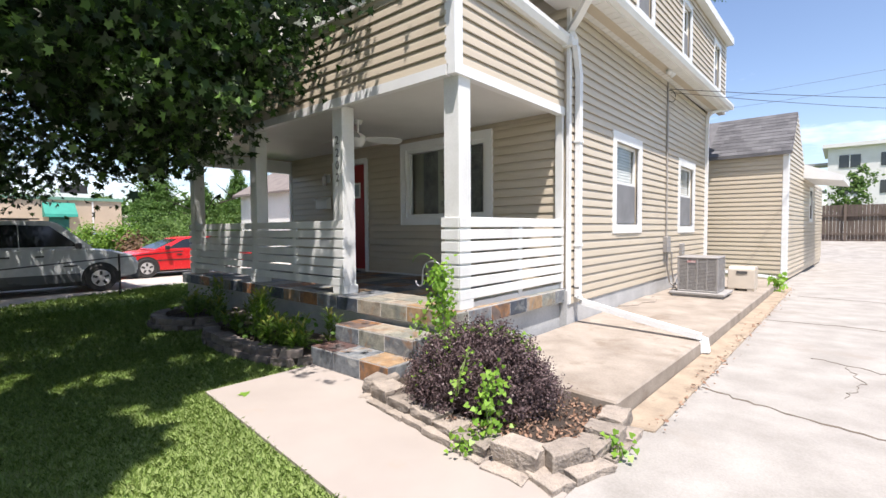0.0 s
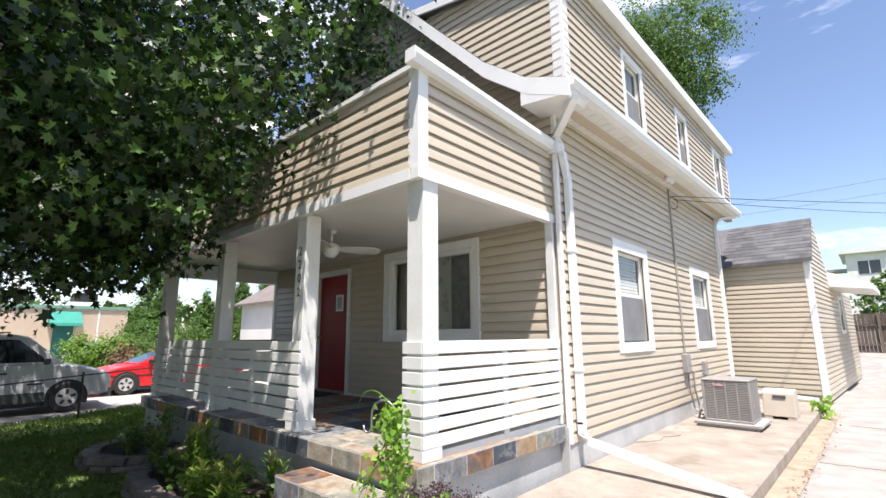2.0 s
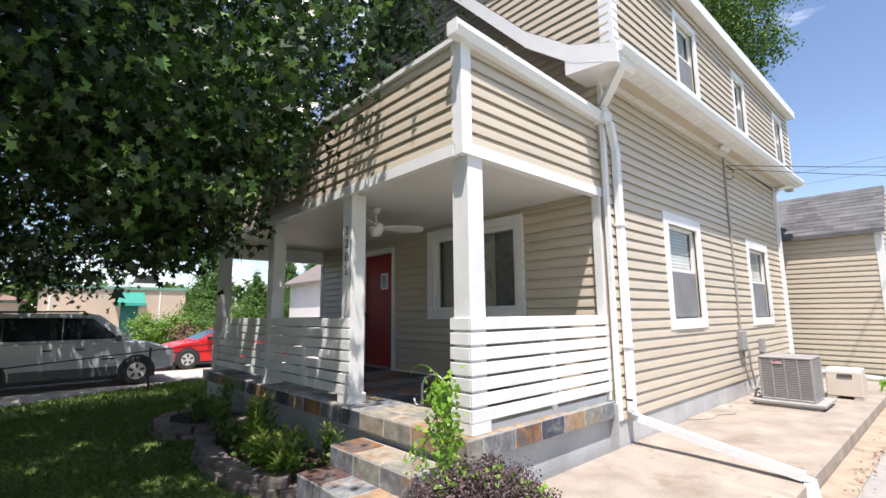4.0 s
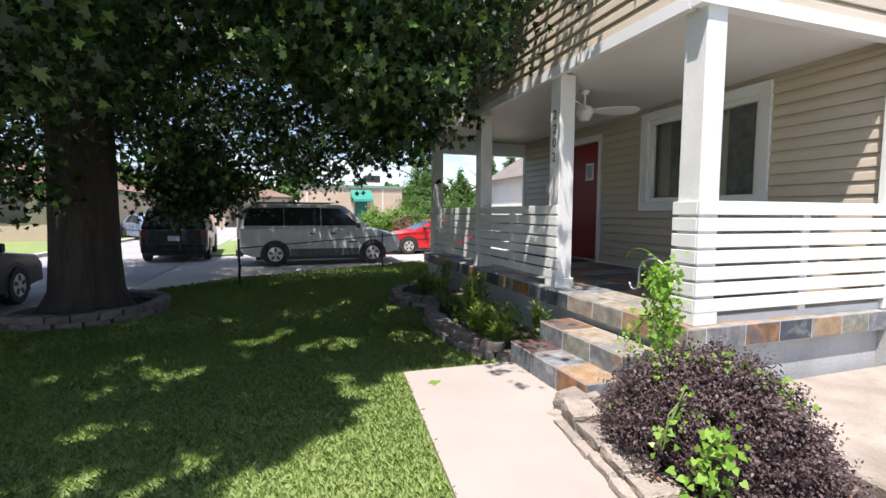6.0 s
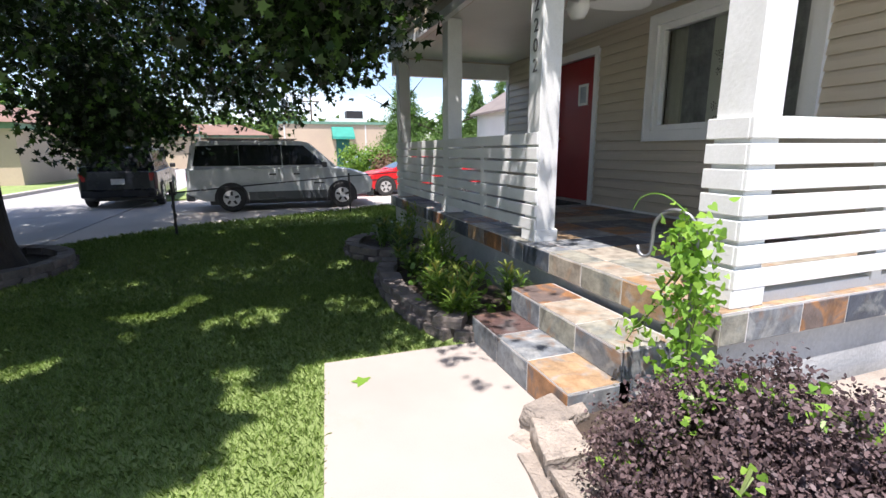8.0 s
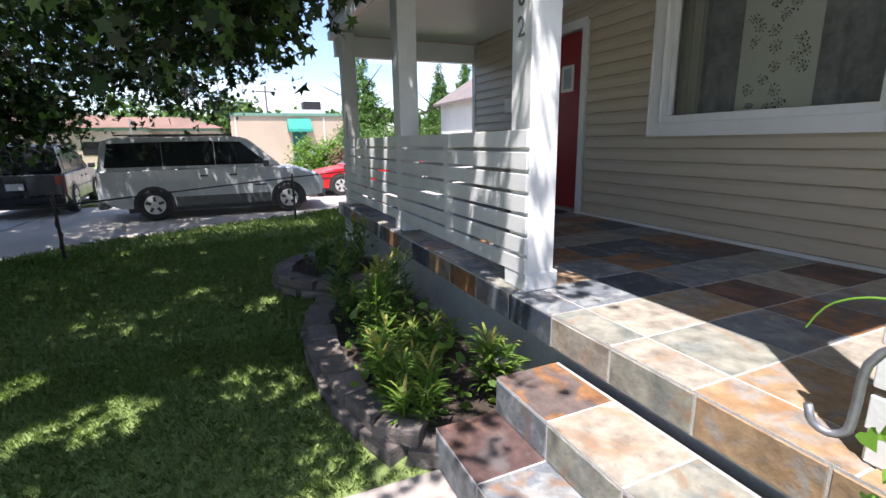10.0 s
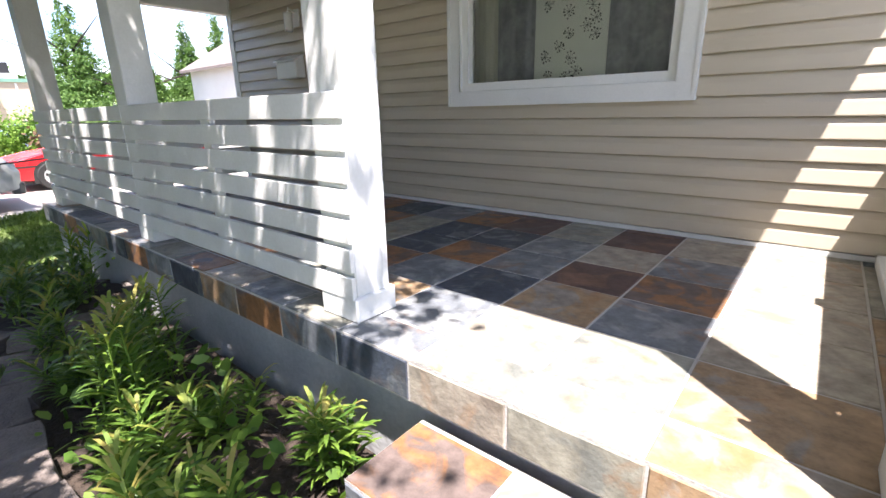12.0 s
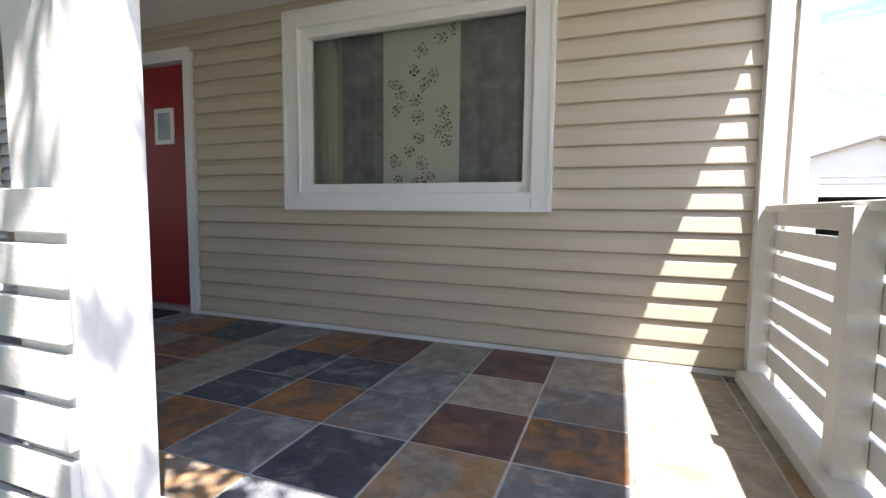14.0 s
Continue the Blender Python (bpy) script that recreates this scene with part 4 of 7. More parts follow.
board_run(add_s, AP, AQ, AO, 0.2, PEAK - 0.05, [(4.7, 5.7, 1.6, 2.75)], reach=add_reach)
bm = bmesh.new()
box(bm, -0.04, 0.085, 14.965, 15.0, 0.12, EAVE)
loft(bm, [[(*(AP + AW * u + AO * q), z) for u, q in ((0, 0.001), (0.12, 0.001), (0.12, 0.028), (-0.03, 0.028))] for z in (0.12, EAVE)])
structure("addition_trim", bm, M_WHITE, "white corner boards of the rear addition", "trim")
bm = bmesh.new()
loft(bm, [[(x, 14.86, EAVE - 0.04), (x, 15.0 + PEAK_U, PEAK + 0.03), (x, 18.4, 3.25), (x, 18.4, 3.17), (x, 15.0 + PEAK_U, PEAK - 0.06), (x, 14.86, EAVE - 0.12)] for x in (-4.0, 0.15)])
add_roof = structure("addition_roof", bm, M_SHINGLE, "dark grey shingled roof of the rear addition", "roof")
rng = random.Random(3)
slope_len = math.hypot(PEAK_U + 0.14, PEAK - EAVE + 0.07)
rows = 12
for r in range(rows):
    s0, s1 = r / rows, (r + 1) / rows
    x = -1.75 - rng.uniform(0, 0.3)
    while x < 0.14:
        w = rng.uniform(0.22, 0.5)
        xa, xb = max(x, -1.76), min(x + w - 0.006, 0.15)
        if xb - xa > 0.04:
            bm = bmesh.new()
            th = rng.uniform(0.006, 0.014)
            pts = []
            for s, lift_z in ((s0, 0.003), (s0, th + 0.004), (s1, 0.005), (s1, 0.001)):
                pts.append((14.86 + s * (PEAK_U + 0.14), EAVE - 0.04 + s * (PEAK - EAVE + 0.07) + lift_z))
            loft(bm, [[(xx, y, z) for y, z in pts] for xx in (xa, xb)])
            part("shingle", bm, M_SHINGLE, add_roof)
        x += w
canopy = thing("door_canopy", 0.5, 18.5, 2.8, "white door canopy on the addition's side wall", "canopy")
bm = bmesh.new()
c0 = AP + AW * 3.0
c1 = AP + AW * 6.2
loft(bm, [[(*(c + AO * 0.0), 2.92), (*(c + AO * 0.95), 2.78), (*(c + AO * 0.95), 2.93), (*(c + AO * 0.0), 3.35)] for c in (c0, c1)])
part("hood", bm, M_WHITE, canopy)
e = tagged(new("window_8"), "narrow white window in the addition's side wall", "window", kind="structure")
p = AP + AW * 5.0
e.matrix_basis = Matrix.Translation((p.x, p.y, 1.6))
bm = bmesh.new()
for u0, u1, z0, z1 in ((4.7, 4.8, 1.6, 2.75), (5.6, 5.7, 1.6, 2.75), (4.8, 5.6, 1.6, 1.7), (4.8, 5.6, 2.65, 2.75)):
    loft(bm, [[(*(AP + AW * u + AO * q), z) for u, q in ((u0, 0), (u1, 0), (u1, 0.03), (u0, 0.03))] for z in (z0, z1)])
part("window_frame", bm, M_WHITE, e)
bm = bmesh.new()
loft(bm, [[(*(AP + AW * u + AO * q), z) for u, q in ((4.8, 0.002), (5.6, 0.002), (5.6, 0.01), (4.8, 0.01))] for z in (1.7, 2.65)])
part("pane", bm, M_DARKGLASS, e)

# ---- condenser, utility boxes, conduit ----
ac = thing("air_conditioner", -0.93, 9.5, 0.15, "grey louvred air conditioner unit on a pallet-like pad", "air conditioner")
boxpart("pad", (-1.50, -0.36, 8.95, 10.05, 0.20, 0.255), surface("pad_plastic", (0.33, 0.32, 0.3), (0.27, 0.26, 0.25), 0.8, 5, 60, 0.2), ac, bev=0.01)
for y in (9.0, 9.45, 9.9):
    boxpart("runner", (-1.45, -0.42, y, y + 0.1, 0.15, 0.20), M_GREYMETAL, ac)
M_ACDARK = surface("condenser_fins", (0.09, 0.09, 0.09), (0.06, 0.06, 0.06), 0.6, 9, 120, 0.2)
boxpart("core", (-1.33, -0.54, 9.10, 9.88, 0.26, 0.98), M_ACDARK, ac)
boxpart("top", (-1.365, -0.505, 9.065, 9.915, 0.985, 1.03), M_GREYMETAL, ac, bev=0.015)
boxpart("base", (-1.36, -0.51, 9.07, 9.91, 0.256, 0.30), M_GREYMETAL, ac, bev=0.01)
for x, y in ((-1.36, 9.07), (-0.55, 9.07), (-1.36, 9.87), (-0.55, 9.87)):
    boxpart("corner_post", (x, x + 0.04, y, y + 0.04, 0.30, 0.985), M_GREYMETAL, ac, bev=0.006)
for k in range(22):
    z = 0.315 + k * 0.0305
    bm = bmesh.new()
    box(bm, -1.32, -0.55, 9.076, 9.086, z, z + 0.019)
    box(bm, -0.522, -0.512, 9.11, 9.87, z, z + 0.019)
    part("louvre", bm, M_GREYMETAL, ac)
for x in (-1.15, -0.95, -0.75):
    boxpart("rib", (x, x + 0.025, 9.066, 9.078, 0.30, 0.985), M_GREYMETAL, ac)
boxpart("badge", (-1.15, -0.97, 9.060, 9.0655, 0.90, 0.945), surface("badge", (0.55, 0.5, 0.48), (0.4, 0.1, 0.1), 0.4, 30, 60, 0), ac, "pale badge with a red oval")
ac.scale = (0.8, 0.8, 0.85)
ac.location = (-0.86, 10.0, 0.15)
ub = thing("utility_cover", -0.35, 11.2, 0.15, "beige plastic equipment cover with a dark slot", "equipment cover")
M_BEIGE = surface("beige_plastic", (0.50, 0.44, 0.36), (0.44, 0.39, 0.32), 0.6, 3, 60, 0.1)
bm = bmesh.new()
loft(bm, [[(-0.75, y0, z), (0.0, y0, z), (0.0, y1, z), (-0.75, y1, z)] for y0, y1, z in ((10.85, 11.5, 0.20), (10.92, 11.46, 0.66), (10.98, 11.4, 0.72))])
bevel(bm, 0.015)
part("body", bm, M_BEIGE, ub)
boxpart("slot", (-0.5, -0.2, 10.885, 10.91, 0.56, 0.62), M_ACDARK, ub)
boxpart("foot", (-0.75, -0.55, 10.86, 11.5, 0.15, 0.205), M_BEIGE, ub)
boxpart("foot", (-0.2, 0.0, 10.86, 11.5, 0.15, 0.205), M_BEIGE, ub)
ub.scale = (0.62, 0.8, 0.85)
ub.location = (-0.36, 11.35, 0.15)
M_CONDUIT = surface("grey_conduit", (0.36, 0.34, 0.31), (0.3, 0.28, 0.26), 0.5, 8, 60, 0.05, metal=0.3)
cd = thing("electric_conduit", -1.585, 10.355, 0.3, "thin grey conduit and meter box on the siding", "conduit")
bm = bmesh.new()
tube(bm, [(-1.600, 10.355, 4.4), (-1.600, 10.355, 3.4), (-1.598, 10.356, 1.25)], 0.02)
part("pipe", bm, M_CONDUIT, cd)
bm = bmesh.new()
tube(bm, [(-1.575 + 0.05 * math.cos(a), 10.5 + 0.12 * math.cos(a), 4.15 + 0.12 * math.sin(a)) for a in [j * 0.45 for j in range(14)]], 0.008, 6)
part("cable_loop", bm, M_IRON, cd)
boxpart("meter_box", (-1.627, -1.525, 10.2, 10.44, 0.93, 1.26), M_GREYMETAL, cd, bev=0.01)
for y, z0 in ((10.68, 0.25), (10.359, 0.3)):
    bm = bmesh.new()
    tube(bm, [(-1.575, y, 0.93), (-1.575, y + 0.02, 0.6), (-1.545, y + 0.1, z0), (-1.4, y + 0.0, 0.21)], 0.018)
    part("pipe", bm, M_CONDUIT, cd)
cb = thing("disconnect_box", -1.585, 11.55, 0.6, "small grey electric box with cable on the siding", "electric box")
boxpart("body", (-1.627, -1.545, 11.45, 11.65, 0.82, 1.08), M_GREYMETAL, cb, bev=0.008)
bm = bmesh.new()
tube(bm, [(-1.575, 11.55, 0.82), (-1.565, 11.52, 0.55), (-1.6, 11.2, 0.35), (-1.4, 10.2, 0.3), (-1.3, 9.9, 0.35)], 0.02)
part("cable", bm, M_CONDUIT, cb)
fl = thing("flood_light", -1.5, 9.75, 4.45, "white twin flood light under the eave", "lamp")
for dy in (-0.09, 0.09):
    bm = bmesh.new()
    tube(bm, [(-1.45, 9.75 + dy * 0.3, 4.49), (-1.42, 9.75 + dy, 4.43), (-1.38, 9.75 + dy * 1.6, 4.37)], 0.03, 10, 0.055)
    part("bulb", bm, M_WHITE, fl, smooth=True)
# gap under the siding and debris by the foundation
bm = bmesh.new()
prism(bm, [(-1.62, 7.7), (-1.5, 7.82), (-1.38, 8.05), (-1.42, 8.3), (-1.27, 8.55), (-1.33, 8.85), (-1.5, 9.0), (-1.47, 9.2), (-1.62, 9.25)], 0.148, 0.168)
bevel(bm, 0.012)
tagged(part("concrete_patch", bm, M_PATIO), "pale broken concrete patch beside the foundation", "concrete patch")

# ---- garden ----
def mesh_from(name, verts, faces, material, smooth=False):
    me = bpy.data.meshes.new(name)
    me.from_pydata(verts, [], faces)
    me.materials.append(material)
    if smooth:
        me.polygons.foreach_set("use_smooth", [True] * len(me.polygons))
    return me


def leaf_cloud(name, places, normals, sizes, outline, material, droop=0.0, seed=1, fold=0.0):
    """Many flat leaves of one outline, each turned its own way, in one mesh."""
    rs = np.random.RandomState(seed)
    n, k = len(places), len(outline)
    nrm = normals / np.maximum(1e-6, np.linalg.norm(normals, axis=1, keepdims=True))
    ref = rs.normal(size=(n, 3))
    ref[:, 2] -= droop
    u = ref - (ref * nrm).sum(1, keepdims=True) * nrm
    u /= np.maximum(1e-6, np.linalg.norm(u, axis=1, keepdims=True))
    v = np.cross(nrm, u)
    o = np.array(outline)
    pts = places[:, None, :] + sizes[:, None, None] * (o[None, :, 0, None] * u[:, None, :] + o[None, :, 1, None] * v[:, None, :] + fold * (np.abs(o[None, :, 1, None]) - 0.2) * nrm[:, None, :])
    me = bpy.data.meshes.new(name)
    me.vertices.add(n * k)
    me.vertices.foreach_set("co", pts.reshape(-1).astype(np.float32))
    me.loops.add(n * k)
    me.loops.foreach_set("vertex_index", np.arange(n * k, dtype=np.int32))
    me.polygons.add(n)
    me.polygons.foreach_set("loop_start", np.arange(0, n * k, k, dtype=np.int32))
    me.polygons.foreach_set("loop_total", np.full(n, k, dtype=np.int32))
    me.update(calc_edges=True)
    me.materials.append(material)
    return me


def under(name, me, parent, label=""):
    ob = new(name, me)
    ob.parent = parent
    ob.matrix_parent_inverse = parent.matrix_basis.inverted()
    if label:
        ob["label"] = label
    return ob


STAR = [(0.0, 0.0), (0.22, -0.16), (0.28, -0.48), (0.48, -0.22), (0.80, -0.36), (0.68, -0.12), (1.05, 0.0), (0.68, 0.12), (0.80, 0.36), (0.48, 0.22), (0.28, 0.48), (0.22, 0.16)]
LANCE = [(0, 0), (0.3, -0.09), (0.7, -0.07), (1, 0), (0.7, 0.07), (0.3, 0.09)]
OVAL = [(0, 0), (0.3, -0.28), (0.7, -0.24), (1, 0), (0.7, 0.24), (0.3, 0.28)]
HEART = [(0.12, 0), (0, -0.25), (0.12, -0.45), (0.45, -0.38), (1, 0), (0.45, 0.38), (0.12, 0.45), (0, 0.25)]

# lawn grass, thick where the camera passes
def grass_patch(count, x0, x1, y0, y1, size, seed):
    r = np.random.RandomState(seed)
    x, y = r.uniform(x0, x1, count), r.uniform(y0, y1, count)
    edge_walk = 1.80 - 0.1015 * (x + 3.15)
    keep = np.where(x > -3.16, y < edge_walk + r.normal(0, 0.012, count), (y < 3.55) | (x < -8.95 - 0.04 * (y - 3.6)))
    keep &= ~((np.abs(x + 4.4) < 1.2) & (y > 2.62)) & ~(np.hypot(x + 6.6, y - 3.15) < 0.72) & ~(np.hypot(x + 7.0, y + 1.9) < 0.95)
    keep &= ~((x < -8.2) & (y < -1.55 - (x + 9.1) * 1.05)) & (y > -2.55)
    keep &= x > np.where(y < 4.35, -10.5 - (y + 0.15) / 2.31, -12.45 - (y - 4.35) * 0.0984)
    x, y = x[keep], y[keep]
    n = len(x)
    h = size * r.uniform(0.5, 1.3, n)
    a, lean = r.uniform(0, 6.283, n), r.uniform(0.1, 0.9, n)
    w = 0.0028 * size / 0.05 * r.uniform(0.7, 1.3, n)
    dx, dy = np.cos(a), np.sin(a)
    base = np.stack([x, y, np.full(n, -0.022)], 1)
    side = np.stack([-dy * w, dx * w, np.zeros(n)], 1)
    mid = base + np.stack([dx * lean * h * 0.35, dy * lean * h * 0.35, h * 0.6], 1)
    tip = base + np.stack([dx * lean * h, dy * lean * h, h * (1.05 - 0.35 * lean)], 1)
    pts = np.stack([base - side, base + side, mid + side * 0.8, tip, mid - side * 0.8], 1).reshape(-1, 3)
    me = bpy.data.meshes.new("grass")
    me.vertices.add(n * 5)
    me.vertices.foreach_set("co", pts.reshape(-1).astype(np.float32))
    me.loops.add(n * 5)
    me.loops.foreach_set("vertex_index", np.arange(n * 5, dtype=np.int32))
    me.polygons.add(n)
    me.polygons.foreach_set("loop_start", np.arange(0, n * 5, 5, dtype=np.int32))
    me.polygons.foreach_set("loop_total", np.full(n, 5, dtype=np.int32))
    me.update(calc_edges=True)
    me.materials.append(M_GRASS)
    return tagged(new("lawn_grass", me), "short green lawn grass with lit and shaded patches", "grass", kind="stuff")


grass_patch(150000, -5.2, 0.1, -1.4, 3.55, 0.036, 1)
grass_patch(85000, -9.5, -4.6, -2.5, 3.55, 0.042, 2)
grass_patch(16000, -12.6, -9.0, -2.0, 4.4, 0.07, 3)
grass_patch(30000, -13.4, -8.9, 3.5, 14, 0.075, 4)
grass_patch(26000, -5.2, 0.1, -2.55, -1.4, 0.042, 6)
# clover and weeds in the lawn
rs = np.random.RandomState(8)
n = 1100
x, y = rs.uniform(-5, 0, n), rs.uniform(-1, 2.6, n)
keep = (y < np.where(x > -3.2, 1.74 - 0.1015 * (x + 3.15), 2.55)) & (np.sin(x * 3.1) + np.cos(y * 4.3 + x) > 0.2)
x, y = x[keep], y[keep]
nn = rs.normal(size=(len(x), 3)) * 0.45 + np.array([0, 0, 1])
me = leaf_cloud("weed_leaves", np.stack([x, y, rs.uniform(0.0, 0.04, len(x))], 1), nn, rs.uniform(0.015, 0.034, len(x)), OVAL, M_GRASS, seed=2)
tagged(new("lawn_weeds", me), "broad-leaved green weeds growing among the lawn grass", "weeds", kind="stuff")


def spray_leaves(center, count, spread, size, rs, up=0.3):
    p = np.array(center)[None, :] + rs.normal(size=(count, 3)) * np.array(spread)[None, :]
    nn = rs.normal(size=(count, 3)) + np.array([0, 0, up])
    return p, nn, size * rs.uniform(0.6, 1.25, count)


# ---- the large tree on the lawn ----
TX, TY = -7.05, -1.95
tree = thing("sweetgum_tree", TX, TY, -0.05, "large shade tree with dark star-shaped leaves and a thick trunk", "tree")
bm = bmesh.new()
rings = []
for z, r in ((-0.1, 0.62), (0.1, 0.53), (0.35, 0.46), (0.8, 0.43), (1.6, 0.41), (2.4, 0.40), (3.2, 0.37), (4.4, 0.31), (6.0, 0.22), (8.0, 0.12)):
    ring = []
    for j in range(28):
        a = j * 2 * math.pi / 28
        q = r * (1 + 0.06 * noise.noise(Vector((math.cos(a) * 2.2, math.sin(a) * 2.2, z * 0.5))) + 0.03 * math.sin(a * 9 + z))
        if z < 0.3:
            q *= 1 + 0.12 * max(0, math.sin(a * 5 + 1))
        ring.append((TX + q * math.cos(a), TY + q * math.sin(a), z))
    rings.append(ring)
loft(bm, rings)
part("trunk", bm, M_BARK, tree, smooth=True)
rng = random.Random(21)
limb_tips = []
for k in range(15):
    a = k * 2.4 + rng.uniform(-0.3, 0.3)
    z0 = rng.uniform(2.5, 5.2)
    reach_r = rng.uniform(3.6, 5.2)
    p = Vector((TX, TY, z0))
    pts = [p]
    for s in (0.25, 0.5, 0.75, 1.0):
        pts.append(Vector((TX + math.cos(a + s * 0.25) * reach_r * s, TY + math.sin(a + s * 0.25) * reach_r * s, z0 + 1.1 * math.sin(s * 2.4) - 0.5 * s * s + rng.uniform(-0.1, 0.1))))
    bm = bmesh.new()
    tube(bm, pts, 0.12, 8, 0.02)
    for q in pts[1:]:
        for _ in range(3):
            b = rng.uniform(0, 6.28)
            e2 = q + Vector((math.cos(b), math.sin(b), rng.uniform(-0.5, 0.5))) * rng.uniform(0.6, 1.3)
            tube(bm, [q, (q + e2) / 2 + Vector((0, 0, 0.08)), e2], 0.025, 5, 0.006)
            limb_tips.append(e2)
    part("limb", bm, M_BARK, tree)
rs = np.random.RandomState(33)
P, N, S = [], [], []
R = 5.2
for k in range(4700):
    a = rs.uniform(0, 2 * np.pi)
    f = np.sqrt(rs.uniform(0.015, 1))
    rr = R * f * (1 + 0.06 * np.sin(3 * a + 1) + 0.05 * np.sin(7 * a)) * (1 + 0.5 * max(0.0, -np.cos(a)))
    low = 3.35 - 0.75 * f ** 3 + 0.45 * np.sin(a * 5 + f * 6) + 0.25 * np.sin(a * 11 + 2)
    high = 4.2 + 5.5 * np.sqrt(max(0.0, 1 - f * f * 0.92))
    z = low + (high - low) * (rs.uniform() ** 1.5)
    c = (TX + rr * np.cos(a), TY + rr * np.sin(a), z)
    if c[1] > 3.1 and c[2] < 4.25:
        continue
    if noise.noise(Vector(c) * 0.62) > 0.16:
        continue
    p, nn, s = spray_leaves(c, rs.randint(32, 54), (0.25, 0.25, 0.17), 0.165, rs)
    P.append(p), N.append(nn), S.append(s)
# two sets of clumps, chiefly above the view, added to shade the near lawn
for k in range(420):
    c = (rs.uniform(-3.6, 0.1), rs.uniform(-3.2, -0.35), rs.uniform(4.2, 6.6))
    p, nn, s = spray_leaves(c, rs.randint(30, 48), (0.25, 0.25, 0.17), 0.16, rs)
    P.append(p), N.append(nn), S.append(s)
for k in range(320):
    c = (rs.uniform(-3.4, -0.9), rs.uniform(-0.7, 0.9), rs.uniform(4.1, 5.6))
    p, nn, s = spray_leaves(c, rs.randint(30, 48), (0.25, 0.25, 0.17), 0.16, rs)
    P.append(p), N.append(nn), S.append(s)
# clumps added beyond the crown, mostly above the view, to shade the road
for k in range(560):
    c = (rs.uniform(-14.5, -7.5), rs.uniform(-6.8, -2.0), rs.uniform(4.4, 7.0))
    p, nn, s = spray_leaves(c, rs.randint(30, 48), (0.28, 0.28, 0.17), 0.17, rs)
    P.append(p), N.append(nn), S.append(s)
for q in limb_tips:
    p, nn, s = spray_leaves(q, 26, (0.22, 0.22, 0.16), 0.14, rs)
    P.append(p), N.append(nn), S.append(s)
for k in range(420):
    c = (rs.uniform(-9.5, -3.3), rs.uniform(2.4, 5.2), 0)
    c = (c[0], c[1], rs.uniform(4.7, 7.6) + 0.2 * (c[0] + 6))
    p, nn, s = spray_leaves(c, rs.randint(30, 48), (0.25, 0.25, 0.17), 0.15, rs)
    P.append(p), N.append(nn), S.append(s)
for k in range(190):
    c = (rs.uniform(-5.4, -2.6), rs.uniform(0.9, 2.5), rs.uniform(3.0, 3.95))
    p, nn, s = spray_leaves(c, rs.randint(20, 32), (0.22, 0.22, 0.15), 0.145, rs)
    P.append(p), N.append(nn), S.append(s)
for k in range(90):
    c = (rs.uniform(-6.2, -3.55), rs.uniform(2.4, 3.25), rs.uniform(3.1, 4.6))
    p, nn, s = spray_leaves(c, rs.randint(22, 34), (0.2, 0.17, 0.16), 0.145, rs)
    P.append(p), N.append(nn), S.append(s)
# boughs that hang low towards the street, and the sprays nearest to the walk;
# the last three, out of view, are added to shade the steps
for c, m, sp in (((-8.45, -0.95, 2.35), 150, 0.33), ((-8.5, -1.0, 1.95), 420, 0.3), ((-8.4, -0.95, 1.6), 260, 0.24), ((-8.6, -0.8, 2.2), 360, 0.35), ((-8.9, -0.6, 1.75), 260, 0.3), ((-9.4, -0.3, 2.1), 300, 0.35), ((-7.9, -0.7, 2.3), 260, 0.35), ((-5.9, -2.2, 1.8), 130, 0.25), ((-5.8, -2.3, 2.3), 160, 0.35), ((-9.6, -0.5, 2.3), 150, 0.4), ((-9.3, -0.2, 2.05), 150, 0.28), ((-10.3, -0.35, 1.85), 150, 0.28),
                 ((-9.0, 0.6, 2.45), 150, 0.4), ((-8.0, 0.9, 2.55), 150, 0.4), ((-7.2, 1.6, 2.6), 150, 0.4), ((-6.3, 2.0, 2.7), 140, 0.4), ((-5.4, 2.2, 2.75), 140, 0.4), ((-4.6, 2.2, 2.8), 120, 0.35), ((-3.9, 1.9, 2.95), 110, 0.3), ((-3.5, 1.6, 3.05), 90, 0.28),
                 ((-3.4, 2.5, 3.6), 160, 0.4), ((-3.2, 2.9, 4.2), 160, 0.4), ((-4.2, 2.8, 3.9), 160, 0.45), ((-5.2, 2.9, 3.8), 160, 0.45), ((-3.6, 0.9, 3.3), 120, 0.35), ((-3.3, 0.2, 3.5), 110, 0.35), ((-6.3, -1.0, 2.6), 90, 0.35), ((-8.6, -2.2, 2.3), 150, 0.4), ((-7.8, -0.6, 2.6), 120, 0.4), ((-2.8, 2.75, 4.3), 80, 0.3), ((-3.0, 2.85, 4.6), 80, 0.3), ((-1.8, 1.6, 4.4), 60, 0.28), ((-2.15, 1.5, 4.4), 50, 0.25), ((-1.95, 1.85, 4.5), 50, 0.25)):
    p, nn, s = spray_leaves(c, int(m * 2.2), (sp, sp, sp * 0.75), 0.155, rs)
    P.append(p), N.append(nn), S.append(s)
# five drooping sprays that stand in the sun below openings of the crown
SUNLIT = [(-3.45, 0.6, 2.9), (-3.55, 1.46, 2.82), (-3.5, 2.25, 2.75), (-2.95, 2.75, 4.45), (-2.5, 2.7, 4.3)]
for c in SUNLIT:
    p, nn, s = spray_leaves(c, 95, (0.2, 0.2, 0.13), 0.155, rs)
    P.append(p), N.append(nn), S.append(s)
P, N, S = np.concatenate(P), np.concatenate(N), np.concatenate(S)
